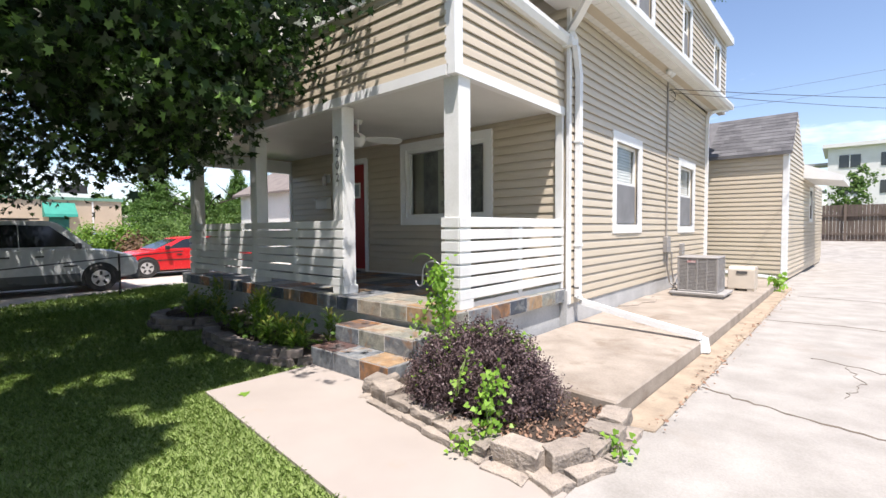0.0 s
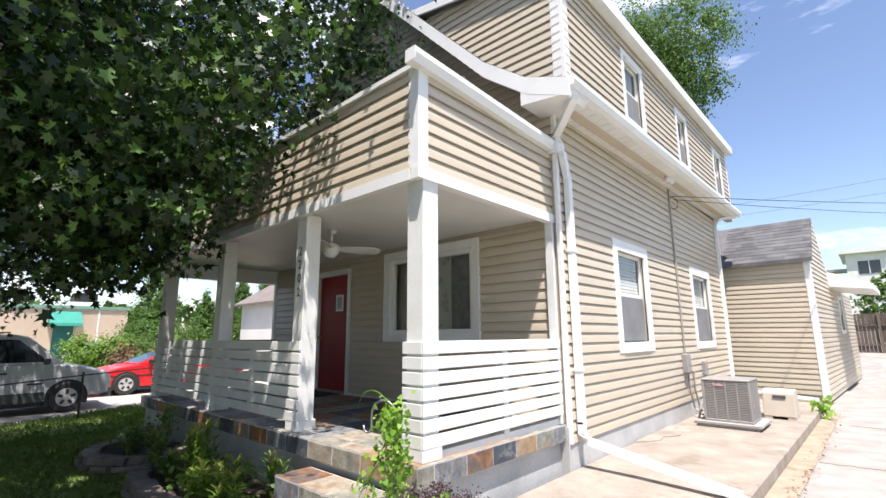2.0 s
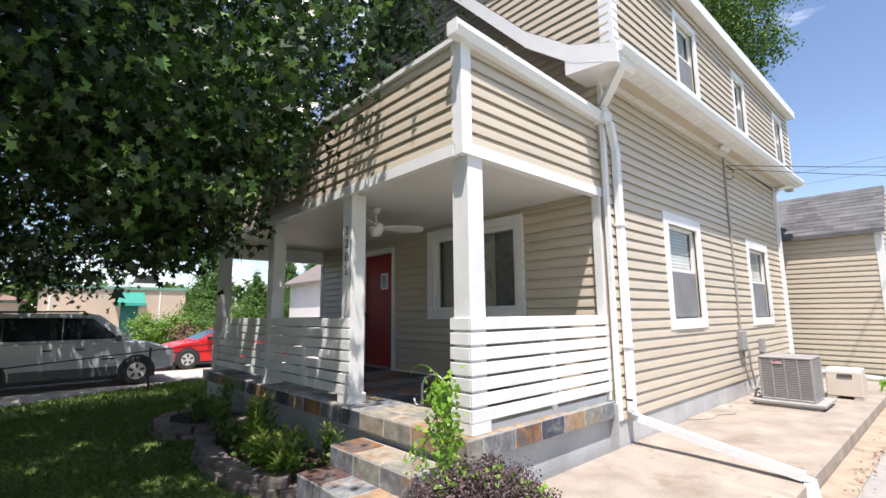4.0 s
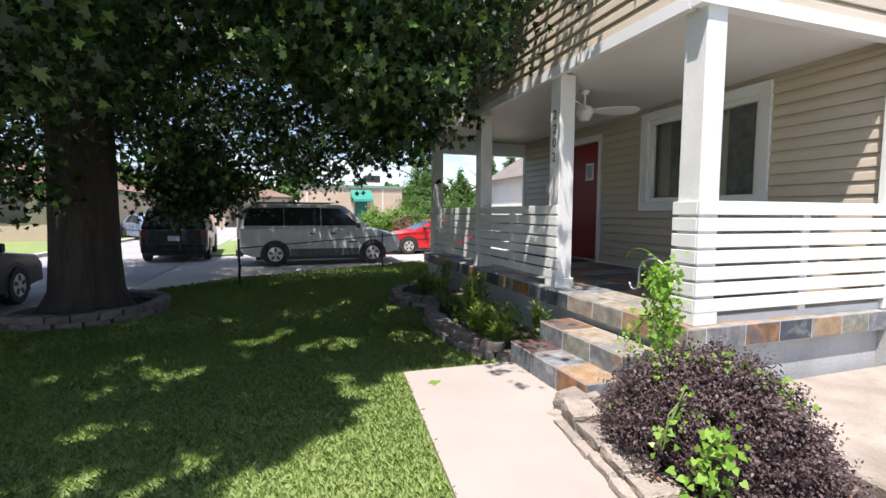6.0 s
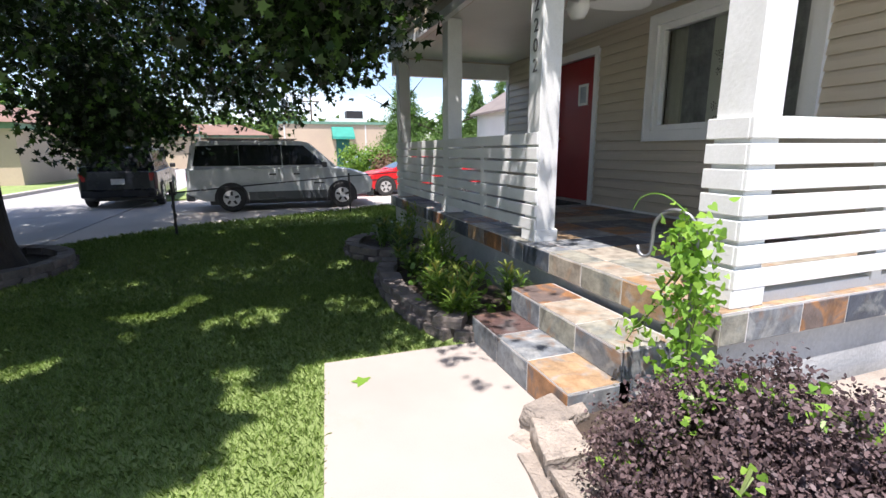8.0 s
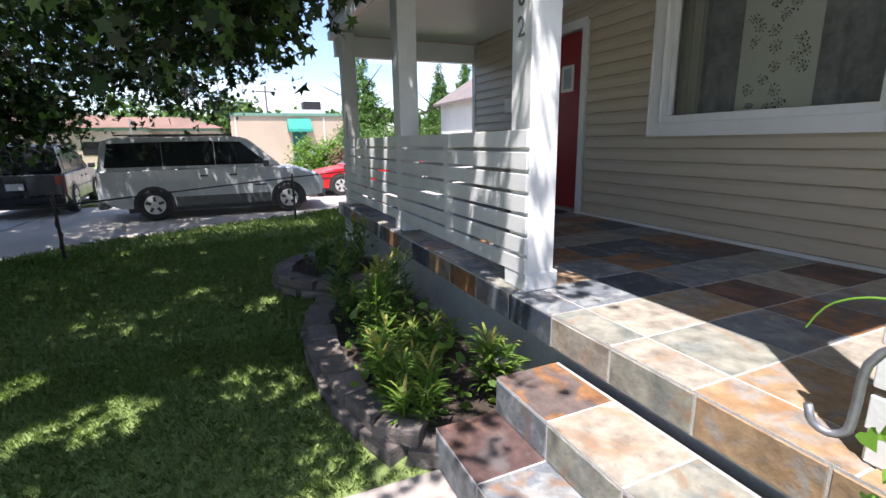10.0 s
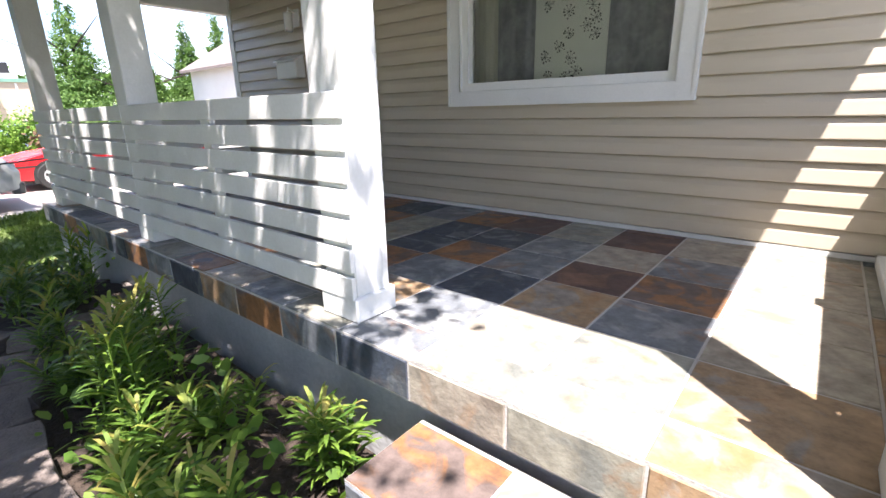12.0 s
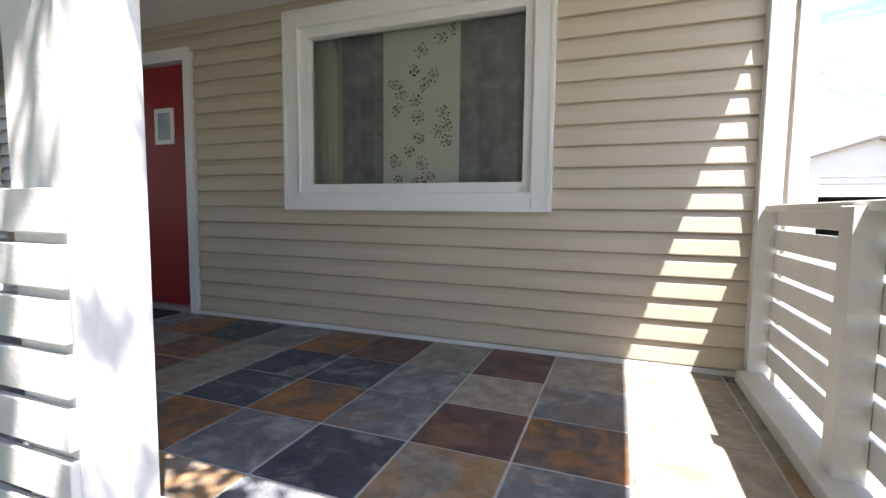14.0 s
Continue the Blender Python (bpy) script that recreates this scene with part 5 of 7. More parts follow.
# the sun falls through gaps in the crown and past its ragged eastern side
gx, gy = P[:, 0] - 0.31 * P[:, 2], P[:, 1] + 0.255 * P[:, 2]
lit = (0.78 * gx + gy > -0.78 + 0.13 * np.sin(5.2 * gx + 1) + 0.08 * np.sin(13 * gx - 6 * gy)) & (gy < 2.55) & (gx > -3.25)
feather = rs.normal(size=(2, len(P))) * 0.05
for cx, cy, r in ((-4.68, 0.31, 0.24), (-4.24, 0.97, 0.2), (-5.95, 2.18, 0.17), (-6.12, 2.3, 0.17), (-4.02, -0.48, 0.2), (-3.72, -0.27, 0.2), (-3.48, -0.62, 0.18), (-3.16, 1.22, 0.24), (-2.87, 1.28, 0.2), (-3.95, -1.23, 0.16), (-2.62, -0.48, 0.18), (-5.09, 0.78, 0.2), (-5.06, 1.62, 0.12), (-2.0, -0.3, 0.18), (-4.74, 0.65, 0.2), (-4.43, -0.61, 0.18), (-3.85, -0.05, 0.18), (-3.49, -0.24, 0.16), (-2.74, -0.2, 0.15), (-2.1, 0.27, 0.15), (-4.22, 0.43, 0.15), (-4.05, -0.78, 0.18), (-8.5, -0.5, 0.2), (-11.2, 0.4, 0.3)):
    lit |= (gx + feather[0] - cx) ** 2 / 1.6 + (gy + feather[1] - cy) ** 2 < (0.8 * r * (1 + 0.35 * np.sin(9 * gx + 4 * gy) * np.sin(7 * gy - 3 * gx))) ** 2
lit |= (np.sin(6.1 * gx + 1.3 * np.sin(3 * gy)) + np.sin(5.3 * gy + 1.7 * np.sin(2.9 * gx)) > 1.86) & (gy < 2.9)
lit |= (np.sin(12 * gx + 1.5 * np.sin(3.1 * gy)) + np.sin(4.3 * gy + 2.3 * gx) > 1.05) & (gy > 3.3) & (gy < 4.9) & (gx > -9) & (gx < -2.6)
# thin above the low sprays by the walk, which stand in the sun
lit |= (P[:, 2] > 4.0) & (gx > -6.3) & (gy > 1.5) & (gy < 3.7) & (rs.uniform(size=len(P)) < 0.35)
for x, y, z in SUNLIT:
    lit |= (P[:, 2] > z + 0.16) & ((gx - x + 0.31 * z) ** 2 + (gy - y - 0.255 * z) ** 2 < 0.3 ** 2)
P, N, S = P[~lit], N[~lit], S[~lit] * 0.76
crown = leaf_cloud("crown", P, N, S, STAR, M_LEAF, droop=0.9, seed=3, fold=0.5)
under("crown", crown, tree, "dense star leaves, mostly near black for crown shade, with sky gaps and added shading clumps")


# ---- stone borders ----
def block_mesh(name, w, d, h, seed, material, rough=1.0):
    r = random.Random(seed)
    bm = bmesh.new()
    vs = box(bm, -w / 2, w / 2, -d / 2, d / 2, 0, h)
    for i, v in enumerate(vs):
        if v.co.y < 0:
            v.co.x *= 1.0
        else:
            v.co.x *= 0.82
        v.co += Vector((r.uniform(-1, 1) * 0.012, r.uniform(-1, 1) * 0.012, r.uniform(-1, 1) * 0.006))
    bmesh.ops.subdivide_edges(bm, edges=list(bm.edges), cuts=2, use_grid_fill=True)
    for v in bm.verts:
        v.co += Vector((r.uniform(-1, 1), r.uniform(-1, 1), r.uniform(-0.6, 0.6))) * 0.006 * rough
    bevel(bm, 0.004)
    return mesh_of(name, bm, material)


DARK_BLOCKS = [block_mesh("block", 0.27, 0.19, 0.095, k, M_STONE) for k in range(4)]
PALE_BLOCKS = [block_mesh("block", 0.305, 0.20, 0.12, k + 9, M_LIMESTONE, 1.7) for k in range(6)]


def stone_border(label, pts, courses, meshes, step, h, z0=-0.03, seed=1, ragged=0.06):
    """Blocks set end to end along a plan line, in courses; the rough face looks to the right of the line."""
    r = random.Random(seed)
    pts = [Vector(p) for p in pts]
    e = thing("stone_border", pts[0].x, pts[0].y, z0, label, "stone border")
    lens = [0.0]
    for a, b in zip(pts, pts[1:]):
        lens.append(lens[-1] + (b - a).length)
    for c in range(courses):
        s = step * (0.0 if c % 2 == 0 else 0.45)
        while s < lens[-1] - step * 0.4:
            f = r.uniform(1 - ragged * 2, 1 + ragged)
            s += step * f / 2
            i = max(k for k in range(len(lens)) if lens[k] <= s)
            i = min(i, len(pts) - 2)
            w = (pts[i + 1] - pts[i]).normalized()
            p = pts[i] + w * (s - lens[i])
            ob = new("block", r.choice(meshes))
            ob.parent = e
            inset = Vector((-w.y, w.x)) * (0.025 * c)
            ob.matrix_parent_inverse = e.matrix_basis.inverted()
            ob.matrix_basis = Matrix.Translation((p.x + inset.x, p.y + inset.y, z0 + h * c)) @ Matrix.Rotation(math.atan2(w.y, w.x) + r.uniform(-0.06, 0.06), 4, "Z") @ Matrix.Diagonal((f, r.uniform(1 - ragged, 1 + ragged), r.uniform(1 - ragged * 1.5, 1 + ragged * 0.5), 1))
            s += step * f / 2
    return e


stone_border("curved low border of dark weathered blocks round the flower bed", [(-5.72, 3.45), (-5.68, 3.1), (-5.45, 2.78), (-5.0, 2.62), (-4.4, 2.58), (-3.8, 2.62), (-3.4, 2.74), (-3.2, 2.95)], 2, DARK_BLOCKS, 0.275, 0.092)
stone_border("round low border of dark weathered blocks, two courses high", [(-6.6 + 0.68 * math.cos(a), 3.13 + 0.62 * math.sin(a)) for a in [math.pi * 0.72 + j * 0.28 for j in range(21)]], 2, DARK_BLOCKS, 0.27, 0.1, seed=2)
stone_border("ring of dark blocks round the tree trunk", [(TX + 1.0 * math.cos(a), TY + 0.95 * math.sin(a)) for a in [-0.8 + j * 0.26 for j in range(18)]], 2, DARK_BLOCKS, 0.275, 0.09, seed=3)
stone_border("low retaining border of pale blocks round the barberry bed", [(-1.98, 3.0), (-1.92, 2.76), (-1.55, 2.68), (-1.1, 2.61), (-0.62, 2.52), (-0.16, 2.50), (-0.03, 2.78), (-0.02, 3.1), (-0.06, 3.42)], 1, PALE_BLOCKS, 0.31, 0.12, z0=0.005, seed=5, ragged=0.2)
stone_border("flat pale base course under the barberry bed border", [(-1.98, 2.92), (-1.9, 2.70), (-1.5, 2.62), (-1.1, 2.55), (-0.6, 2.45), (-0.1, 2.40), (0.05, 2.78), (0.05, 3.1), (0.0, 3.42)], 1, PALE_BLOCKS, 0.31, 0.12, z0=-0.075, seed=6, ragged=0.2)
bm = bmesh.new()
prism(bm, [(-0.07, 3.46), (0.19, 3.5), (0.23, 6.0), (0.27, 9.0), (0.30, 13.6), (0.06, 13.6), (-0.02, 6.0)], -0.1, 0.018)
bevel(bm, 0.012)
structure("kerb_strip", bm, M_KERB, "tan concrete strip between the slab and driveway", "kerb")


def soil_bed(name, pts, z, material, label):
    bm = bmesh.new()
    prism(bm, pts, -0.1, z)
    return structure(name, bm, material, label, "soil")


soil_bed("flower_bed_soil", [(-3.2, 3.0), (-3.2, 3.6), (-5.75, 3.6), (-5.66, 3.1), (-5.4, 2.8), (-5.0, 2.66), (-4.4, 2.62), (-3.7, 2.68)][::-1], 0.075, M_SOIL, "dark mulched soil in the flower bed")
soil_bed("round_bed_soil", [(-6.6 + 0.62 * math.cos(a), 3.13 + 0.56 * math.sin(a)) for a in [j * 0.3142 for j in range(20)]], 0.085, M_SOIL, "dark soil in the round bed")
soil_bed("tree_ring_soil", [(TX + 0.95 * math.cos(a), TY + 0.9 * math.sin(a)) for a in [j * 0.3142 for j in range(20)]], 0.05, M_SOIL, "dark bare soil under the tree")
soil_bed("barberry_bed_soil", [(-1.95, 3.6), (-1.9, 2.8), (-1.1, 2.66), (-0.6, 2.56), (-0.2, 2.54), (-0.08, 2.8), (-0.1, 3.55)], 0.07, M_SOIL, "dark soil with dry leaves under the barberry")

rs = np.random.RandomState(12)
n = 900
x, y = rs.uniform(-0.95, -0.1, n), rs.uniform(2.55, 3.5, n)
nn = rs.normal(size=(n, 3)) * 0.6 + np.array([0, 0, 1])
tagged(new("leaf_litter", leaf_cloud("litter", np.stack([x, y, rs.uniform(0.075, 0.11, n)], 1), nn, rs.uniform(0.018, 0.04, n), OVAL, M_DEADLEAF, seed=4)), "dry reddish leaf litter covering the bed", "leaf litter", kind="stuff")
n = 260
t = rs.uniform(3.4, 14, n)
me = leaf_cloud("litter", np.stack([0.2 + 0.011 * (t - 3.5) + rs.normal(0, 0.05, n), t, np.full(n, 0.02) + rs.uniform(0, 0.015, n)], 1), rs.normal(size=(n, 3)) * 0.35 + np.array([0, 0, 1]), rs.uniform(0.015, 0.05, n), OVAL, M_DEADLEAF, seed=5)
tagged(new("leaf_litter", me), "brown leaf debris along the driveway edge", "leaf litter", kind="stuff")

# ---- barberry ----
M_BARB = leafy("barberry_leaf", (0.042, 0.027, 0.029), (0.16, 0.112, 0.11), 0.5, 0.1)
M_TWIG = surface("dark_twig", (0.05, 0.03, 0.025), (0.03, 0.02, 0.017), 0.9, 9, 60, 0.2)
BX, BY = -0.98, 3.05
bush = thing("barberry_bush", BX, BY, 0.07, "rounded barberry bush with dense dark purple leaves", "bush")
rs = np.random.RandomState(17)
P, N = [], []
bm = bmesh.new()
for k in range(860):
    a, el = rs.uniform(0, 2 * np.pi), np.arcsin(rs.uniform(0.0, 1))
    lump = 1 + 0.10 * np.sin(3 * a + 2) * np.cos(el) + 0.06 * np.sin(7 * a + 5 * el) + rs.uniform(-0.09, 0.07)
    d = np.array([np.cos(a) * np.cos(el) * 0.60, np.sin(a) * np.cos(el) * 0.52, 0.08 + np.sin(el) * 0.51]) * lump
    c = np.array([BX, BY, 0.08]) + d
    inner = np.array([BX, BY, 0.1]) + d * 0.45
    if k % 2 == 0:
        tube(bm, [inner, (inner + c) / 2 + rs.normal(size=3) * 0.02, c], 0.004, 4, 0.002)
    m = rs.randint(38, 54)
    tt = rs.uniform(0.62, 1.04, m)[:, None]
    p = inner[None, :] + (c - inner)[None, :] * tt + rs.normal(size=(m, 3)) * 0.022
    P.append(p)
    N.append(rs.normal(size=(m, 3)) + d[None, :] * 1.5)
P, N = np.concatenate(P), np.concatenate(N)
tagged(part("twig_tangle", bm, M_TWIG, bush), kind="stuff")
under("leaves", leaf_cloud("leaves", P, N, rs.uniform(0.012, 0.025, len(P)), OVAL, M_BARB, seed=6, fold=0.2), bush, "dense small dark purple leaves")
# solid dark core added to give the bush its inner shade
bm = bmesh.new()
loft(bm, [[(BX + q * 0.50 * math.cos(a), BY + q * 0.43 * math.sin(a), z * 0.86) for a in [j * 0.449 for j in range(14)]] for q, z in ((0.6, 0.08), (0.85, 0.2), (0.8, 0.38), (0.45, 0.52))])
part("inner_shade", bm, M_TWIG, bush, "solid dark core standing in for the bush's inner shade")

# ---- vines ----
M_VINE = leafy("vine_leaf", (0.13, 0.27, 0.035), (0.26, 0.42, 0.07), 0.4, 0.4)
def vine(label, path, count, spread, size, seed):
    e = thing("vine", path[0][0], path[0][1], path[0][2], label, "vine")
    r = np.random.RandomState(seed)
    bm = bmesh.new()
    for k in range(3):
        tube(bm, [Vector(p) + Vector(r.normal(size=3) * spread * 0.3) for p in path], 0.004, 5, 0.0025)
    part("stem", bm, surface("vine_stem_%d" % seed, (0.16, 0.22, 0.06), (0.12, 0.15, 0.05), 0.6, 8, 60, 0.1), e)
    pa = np.array(path)
    seg = r.uniform(0, len(path) - 1.001, count)
    i = seg.astype(int)
    p = pa[i] + (pa[i + 1] - pa[i]) * (seg - i)[:, None] + r.normal(size=(count, 3)) * spread
    nn = r.normal(size=(count, 3)) + np.array([0.5, -0.9, 0.7])
    under("leaves", leaf_cloud("leaves", p, nn, size * r.uniform(0.6, 1.25, count), HEART, M_VINE, droop=1.2, seed=seed, fold=0.25), e, "bright heart-shaped leaves")


vine("bright green vine climbing the iron hook by the steps", [(-1.58, 3.285, 0.1), (-1.59, 3.285, 0.4), (-1.60, 3.285, 0.7), (-1.61, 3.285, 0.95), (-1.63, 3.275, 1.1)], 700, 0.058, 0.043, 1)
vine("green vine trailing on the step edge", [(-1.65, 3.28, 0.9), (-1.74, 3.25, 0.72), (-1.80, 3.2, 0.6), (-1.84, 3.16, 0.5)], 45, 0.05, 0.042, 2)
vine("green vine creeping out of the barberry", [(-0.58, 2.56, 0.08), (-0.56, 2.56, 0.2), (-0.60, 2.58, 0.32), (-0.6, 2.62, 0.42), (-0.6, 2.66, 0.47)], 150, 0.05, 0.042, 3)
vine("green vine wound over the barberry top", [(-1.22, 2.66, 0.28), (-1.26, 2.74, 0.42), (-1.2, 2.86, 0.55), (-1.1, 3.0, 0.64), (-0.9, 3.08, 0.65), (-0.72, 3.12, 0.6), (-0.6, 3.16, 0.52)], 190, 0.035, 0.036, 4)
vine("green vine strand hanging over the barberry front", [(-0.85, 2.7, 0.58), (-0.82, 2.6, 0.45), (-0.84, 2.53, 0.3)], 40, 0.03, 0.034, 8)
vine("small weed growing at the bed's edge", [(-0.68, 2.40, 0.03), (-0.66, 2.39, 0.1), (-0.6, 2.38, 0.07)], 45, 0.055, 0.045, 5)
vine("weed growing from the slab joint", [(0.12, 12.6, 0.0), (0.1, 12.6, 0.2), (0.12, 12.6, 0.3)], 60, 0.09, 0.1, 6)
vine("small weed at the driveway edge", [(0.12, 2.95, 0.0), (0.14, 2.96, 0.08), (0.15, 3.0, 0.05)], 40, 0.05, 0.04, 7)

M_HOOK = surface("weathered_steel", (0.30, 0.31, 0.33), (0.2, 0.2, 0.21), 0.45, 10, 90, 0.1, metal=0.7)
HX, HY = -1.60, 3.285
hook = thing("shepherd_hook", HX, HY, 0.0, "curved grey metal plant hook wrapped in vine", "plant hook")
bm = bmesh.new()
bow = [(0.0, 0.0), (0.0, 0.55), (0.0, 1.03)]
bow += [(-0.1 + 0.1 * math.cos(a), 1.05 + 0.1 * math.sin(a)) for a in [math.pi * j / 10 for j in range(11)]]
bow += [(-0.2, 1.0), (-0.202, 0.955)] + [(-0.235 + 0.033 * math.cos(a), 0.95 - 0.033 * math.sin(a)) for a in [math.pi * j / 8 for j in range(1, 8)]] + [(-0.272, 0.965)]
tube(bm, [(HX + 0.95 * q, HY + 0.31 * q, z) for q, z in bow], 0.0085, 10)
part("rod", bm, M_HOOK, hook, smooth=True)
bm = bmesh.new()
curl = [(-0.04 - 0.19 * j / 14, 1.15 + 0.07 * math.sin(j / 14 * 2.2)) for j in range(15)] + [(-0.235 - 0.012 * j, 1.2 - 0.004 * j * j) for j in range(1, 5)]
tube(bm, [(HX + 0.95 * q, HY + 0.31 * q - 0.03, z) for q, z in curl], 0.004, 6, 0.002)
tagged(part("vine_tendril", bm, M_VINE), "thin curling green vine tendril", "vine")

# ---- lilies and other bed plants ----
M_LILY = leafy("lily_leaf", (0.05, 0.115, 0.018), (0.165, 0.26, 0.04), 0.45, 0.25)
M_LILYTIP = leafy("lily_tip", (0.20, 0.30, 0.05), (0.33, 0.29, 0.08), 0.5, 0.35)


def lily(height, seed, spread):
    r = np.random.RandomState(seed)
    e = thing("lily_plant", 0, 0, 0, "leafy green lily plant with yellowing tips", "plant", "lilies in the bed")
    stems, P, N, T = 4, [], [], []
    bm = bmesh.new()
    for s in range(stems):
        ox, oy = r.normal(0, spread, 2)
        lean = r.normal(0, 0.06, 2)
        h = height * r.uniform(0.7, 1.1)
        pts = [Vector((ox + lean[0] * f, oy + lean[1] * f, h * f)) for f in (0, 0.4, 0.7, 1.0)]
        tube(bm, pts, 0.006, 5, 0.003)
        for f in np.linspace(0.12, 1.0, 46):
            a = r.uniform(0, 6.283)
            T.append((ox + lean[0] * f, oy + lean[1] * f, h * f, a, f))
    part("stem", bm, M_LILY, e)
    for nm, mat_, sel in (("leaves", M_LILY, lambda f: f < 0.92), ("tip_leaves", M_LILYTIP, lambda f: f >= 0.92)):
        verts, faces = [], []
        for x, y, z, a, f in T:
            if not sel(f):
                continue
            L = 0.13 * r.uniform(0.8, 1.2) * (1.0 if f < 0.9 else 0.75)
            w = 0.0085 * r.uniform(0.8, 1.2)
            up = 0.55 if f < 0.9 else 1.0
            c, s_ = math.cos(a), math.sin(a)
            i = len(verts)
            for t, ww, zz in ((0.03, 0.5, 0), (0.4, 1.0, up * 0.5), (0.75, 0.8, up * 0.72), (1.0, 0.05, up * 0.7)):
                for sg in (-1, 1):
                    verts.append((x + c * L * t - s_ * w * ww * sg, y + s_ * L * t + c * w * ww * sg, z + L * zz))
            for q in range(3):
                faces.append((i + 2 * q, i + 2 * q + 1, i + 2 * q + 3, i + 2 * q + 2))
        under(nm, mesh_from(nm, verts, faces, mat_), e)
    return e


kinds = [lily(0.42, 1, 0.05), lily(0.32, 2, 0.06), lily(0.52, 3, 0.05), lily(0.26, 4, 0.07)]
rng = random.Random(14)
spots = [(-3.5, 3.38), (-4.05, 3.2), (-4.35, 2.98), (-4.75, 3.3), (-4.9, 2.95), (-5.2, 3.2), (-5.45, 3.0)]
for k, (x, y) in enumerate(spots):
    copy_thing(kinds[(k * 7 + k // 3) % 4], pose(x, y, 0.07, 0, 0, rng.uniform(0, 360)))
for k, (x, y) in enumerate([(-6.35, 3.2), (-6.6, 3.35), (-6.75, 3.05), (-6.45, 2.9), (-6.95, 3.25)]):
    copy_thing(kinds[(k + 1) % 4], pose(x, y, 0.08, 0, 0, rng.uniform(0, 360)))
for e, (x, y) in zip(kinds, [(-3.62, 2.86), (-4.0, 2.88), (-4.6, 3.12), (-3.4, 2.92)]):
    e.matrix_basis = pose(x, y, 0.07)
rs = np.random.RandomState(44)
P, N, S = [], [], []
for x, y, z, m in ((-3.75, 3.1, 0.2, 26), (-3.55, 3.0, 0.13, 22), (-3.7, 3.12, 0.33, 22), (-4.3, 2.9, 0.18, 30), (-4.9, 3.15, 0.22, 40), (-4.4, 3.3, 0.25, 40), (-5.2, 3.0, 0.2, 40), (-3.35, 3.2, 0.12, 25), (-4.6, 2.8, 0.13, 30), (-3.95, 2.78, 0.11, 25)):
    p, nn, s = spray_leaves((x, y, z), m, (0.09, 0.09, 0.06), 0.075, rs, 1.2)
    P.append(p), N.append(nn), S.append(s)
tagged(new("bed_foliage", leaf_cloud("bed_foliage", np.concatenate(P), np.concatenate(N), np.concatenate(S), OVAL, M_LILY, seed=9, fold=0.15)), "low broad-leaved green plants filling the flower bed", "plants", kind="stuff")
P, N, S = [], [], []
for x, y, z, m in ((-6.5, 3.1, 0.3, 90), (-6.8, 3.2, 0.28, 90), (-6.55, 3.3, 0.42, 60)):
    p, nn, s = spray_leaves((x, y, z), m, (0.16, 0.15, 0.1), 0.06, rs, 0.8)
    P.append(p), N.append(nn), S.append(s)
tagged(new("round_bed_shrub", leaf_cloud("shrub", np.concatenate(P), np.concatenate(N), np.concatenate(S), OVAL, M_LILY, seed=10, fold=0.15)), "small yellow-green shrub growing in the round bed", "shrub")
# a fallen star leaf on the walk
nn = np.array([[0.1, 0.1, 1.0]])
tagged(new("fallen_leaf", leaf_cloud("fallen_leaf", np.array([[-2.86, 1.98, 0.012]]), nn, np.array([0.15]), STAR, M_VINE, seed=3, fold=0.1)), "single green star-shaped leaf fallen on the walk", "leaf")

# ---- cracks in the driveway ----
M_CRACK = surface("crack_dirt", (0.15, 0.12, 0.09), (0.09, 0.075, 0.06), 0.95, 12, 90, 0.3)
def crack(pts, w, seed):
    r = random.Random(seed)
    bm = bmesh.new()
    full = []
    for (x0, y0), (x1, y1) in zip(pts, pts[1:]):
        for k in range(10):
            f = k / 10
            full.append((x0 + (x1 - x0) * f + r.uniform(-0.03, 0.03), y0 + (y1 - y0) * f + r.uniform(-0.03, 0.03)))
    rings = []
    for i, (x, y) in enumerate(full):
        ww = w * r.uniform(0.3, 1.4)
        rings.append([(x, y - ww, -0.01), (x, y + ww, -0.01), (x, y + ww * 0.8, -0.001), (x, y - ww * 0.8, -0.001)])
    loft(bm, rings)
    tagged(part("driveway_crack", bm, M_CRACK), "dirt-filled crack running across the driveway concrete", "crack", kind="structure")


crack([(0.25, 4.75), (0.9, 4.5), (1.6, 4.35), (2.6, 4.0), (4.0, 3.7)], 0.014, 1)
crack([(0.9, 6.6), (1.5, 6.3), (2.3, 6.6), (3.4, 6.2)], 0.009, 2)
crack([(0.3, 8.8), (1.3, 8.9), (2.8, 8.6)], 0.012, 3)
crack([(0.5, 12.2), (2.0, 12.0), (4.0, 12.3)], 0.014, 4)
crack([(1.2, 5.2), (1.35, 5.8), (1.2, 6.4)], 0.008, 5)

# ---- vehicles ----
M_TYRE = surface("tyre_rubber", (0.018, 0.018, 0.018), (0.03, 0.03, 0.03), 0.8, 12, 90, 0.2)
M_RIM = surface("alloy_rim", (0.62, 0.62, 0.62), (0.5, 0.5, 0.5), 0.35, 6, 60, 0, metal=0.3)
M_TRIM = surface("black_car_trim", (0.02, 0.02, 0.02), (0.03, 0.03, 0.03), 0.5, 8, 80, 0.05)
M_CHROME = surface("chrome_trim", (0.6, 0.6, 0.6), (0.5, 0.5, 0.5), 0.15, 6, 60, 0, metal=1.0)
M_TAIL = surface("tail_lamp", (0.35, 0.02, 0.02), (0.25, 0.012, 0.012), 0.2, 6, 60, 0)
M_LAMP = surface("lamp_lens", (0.6, 0.6, 0.6), (0.45, 0.45, 0.46), 0.1, 6, 60, 0)
M_PLATE = surface("number_plate", (0.6, 0.62, 0.66), (0.5, 0.5, 0.55), 0.4, 20, 60, 0)


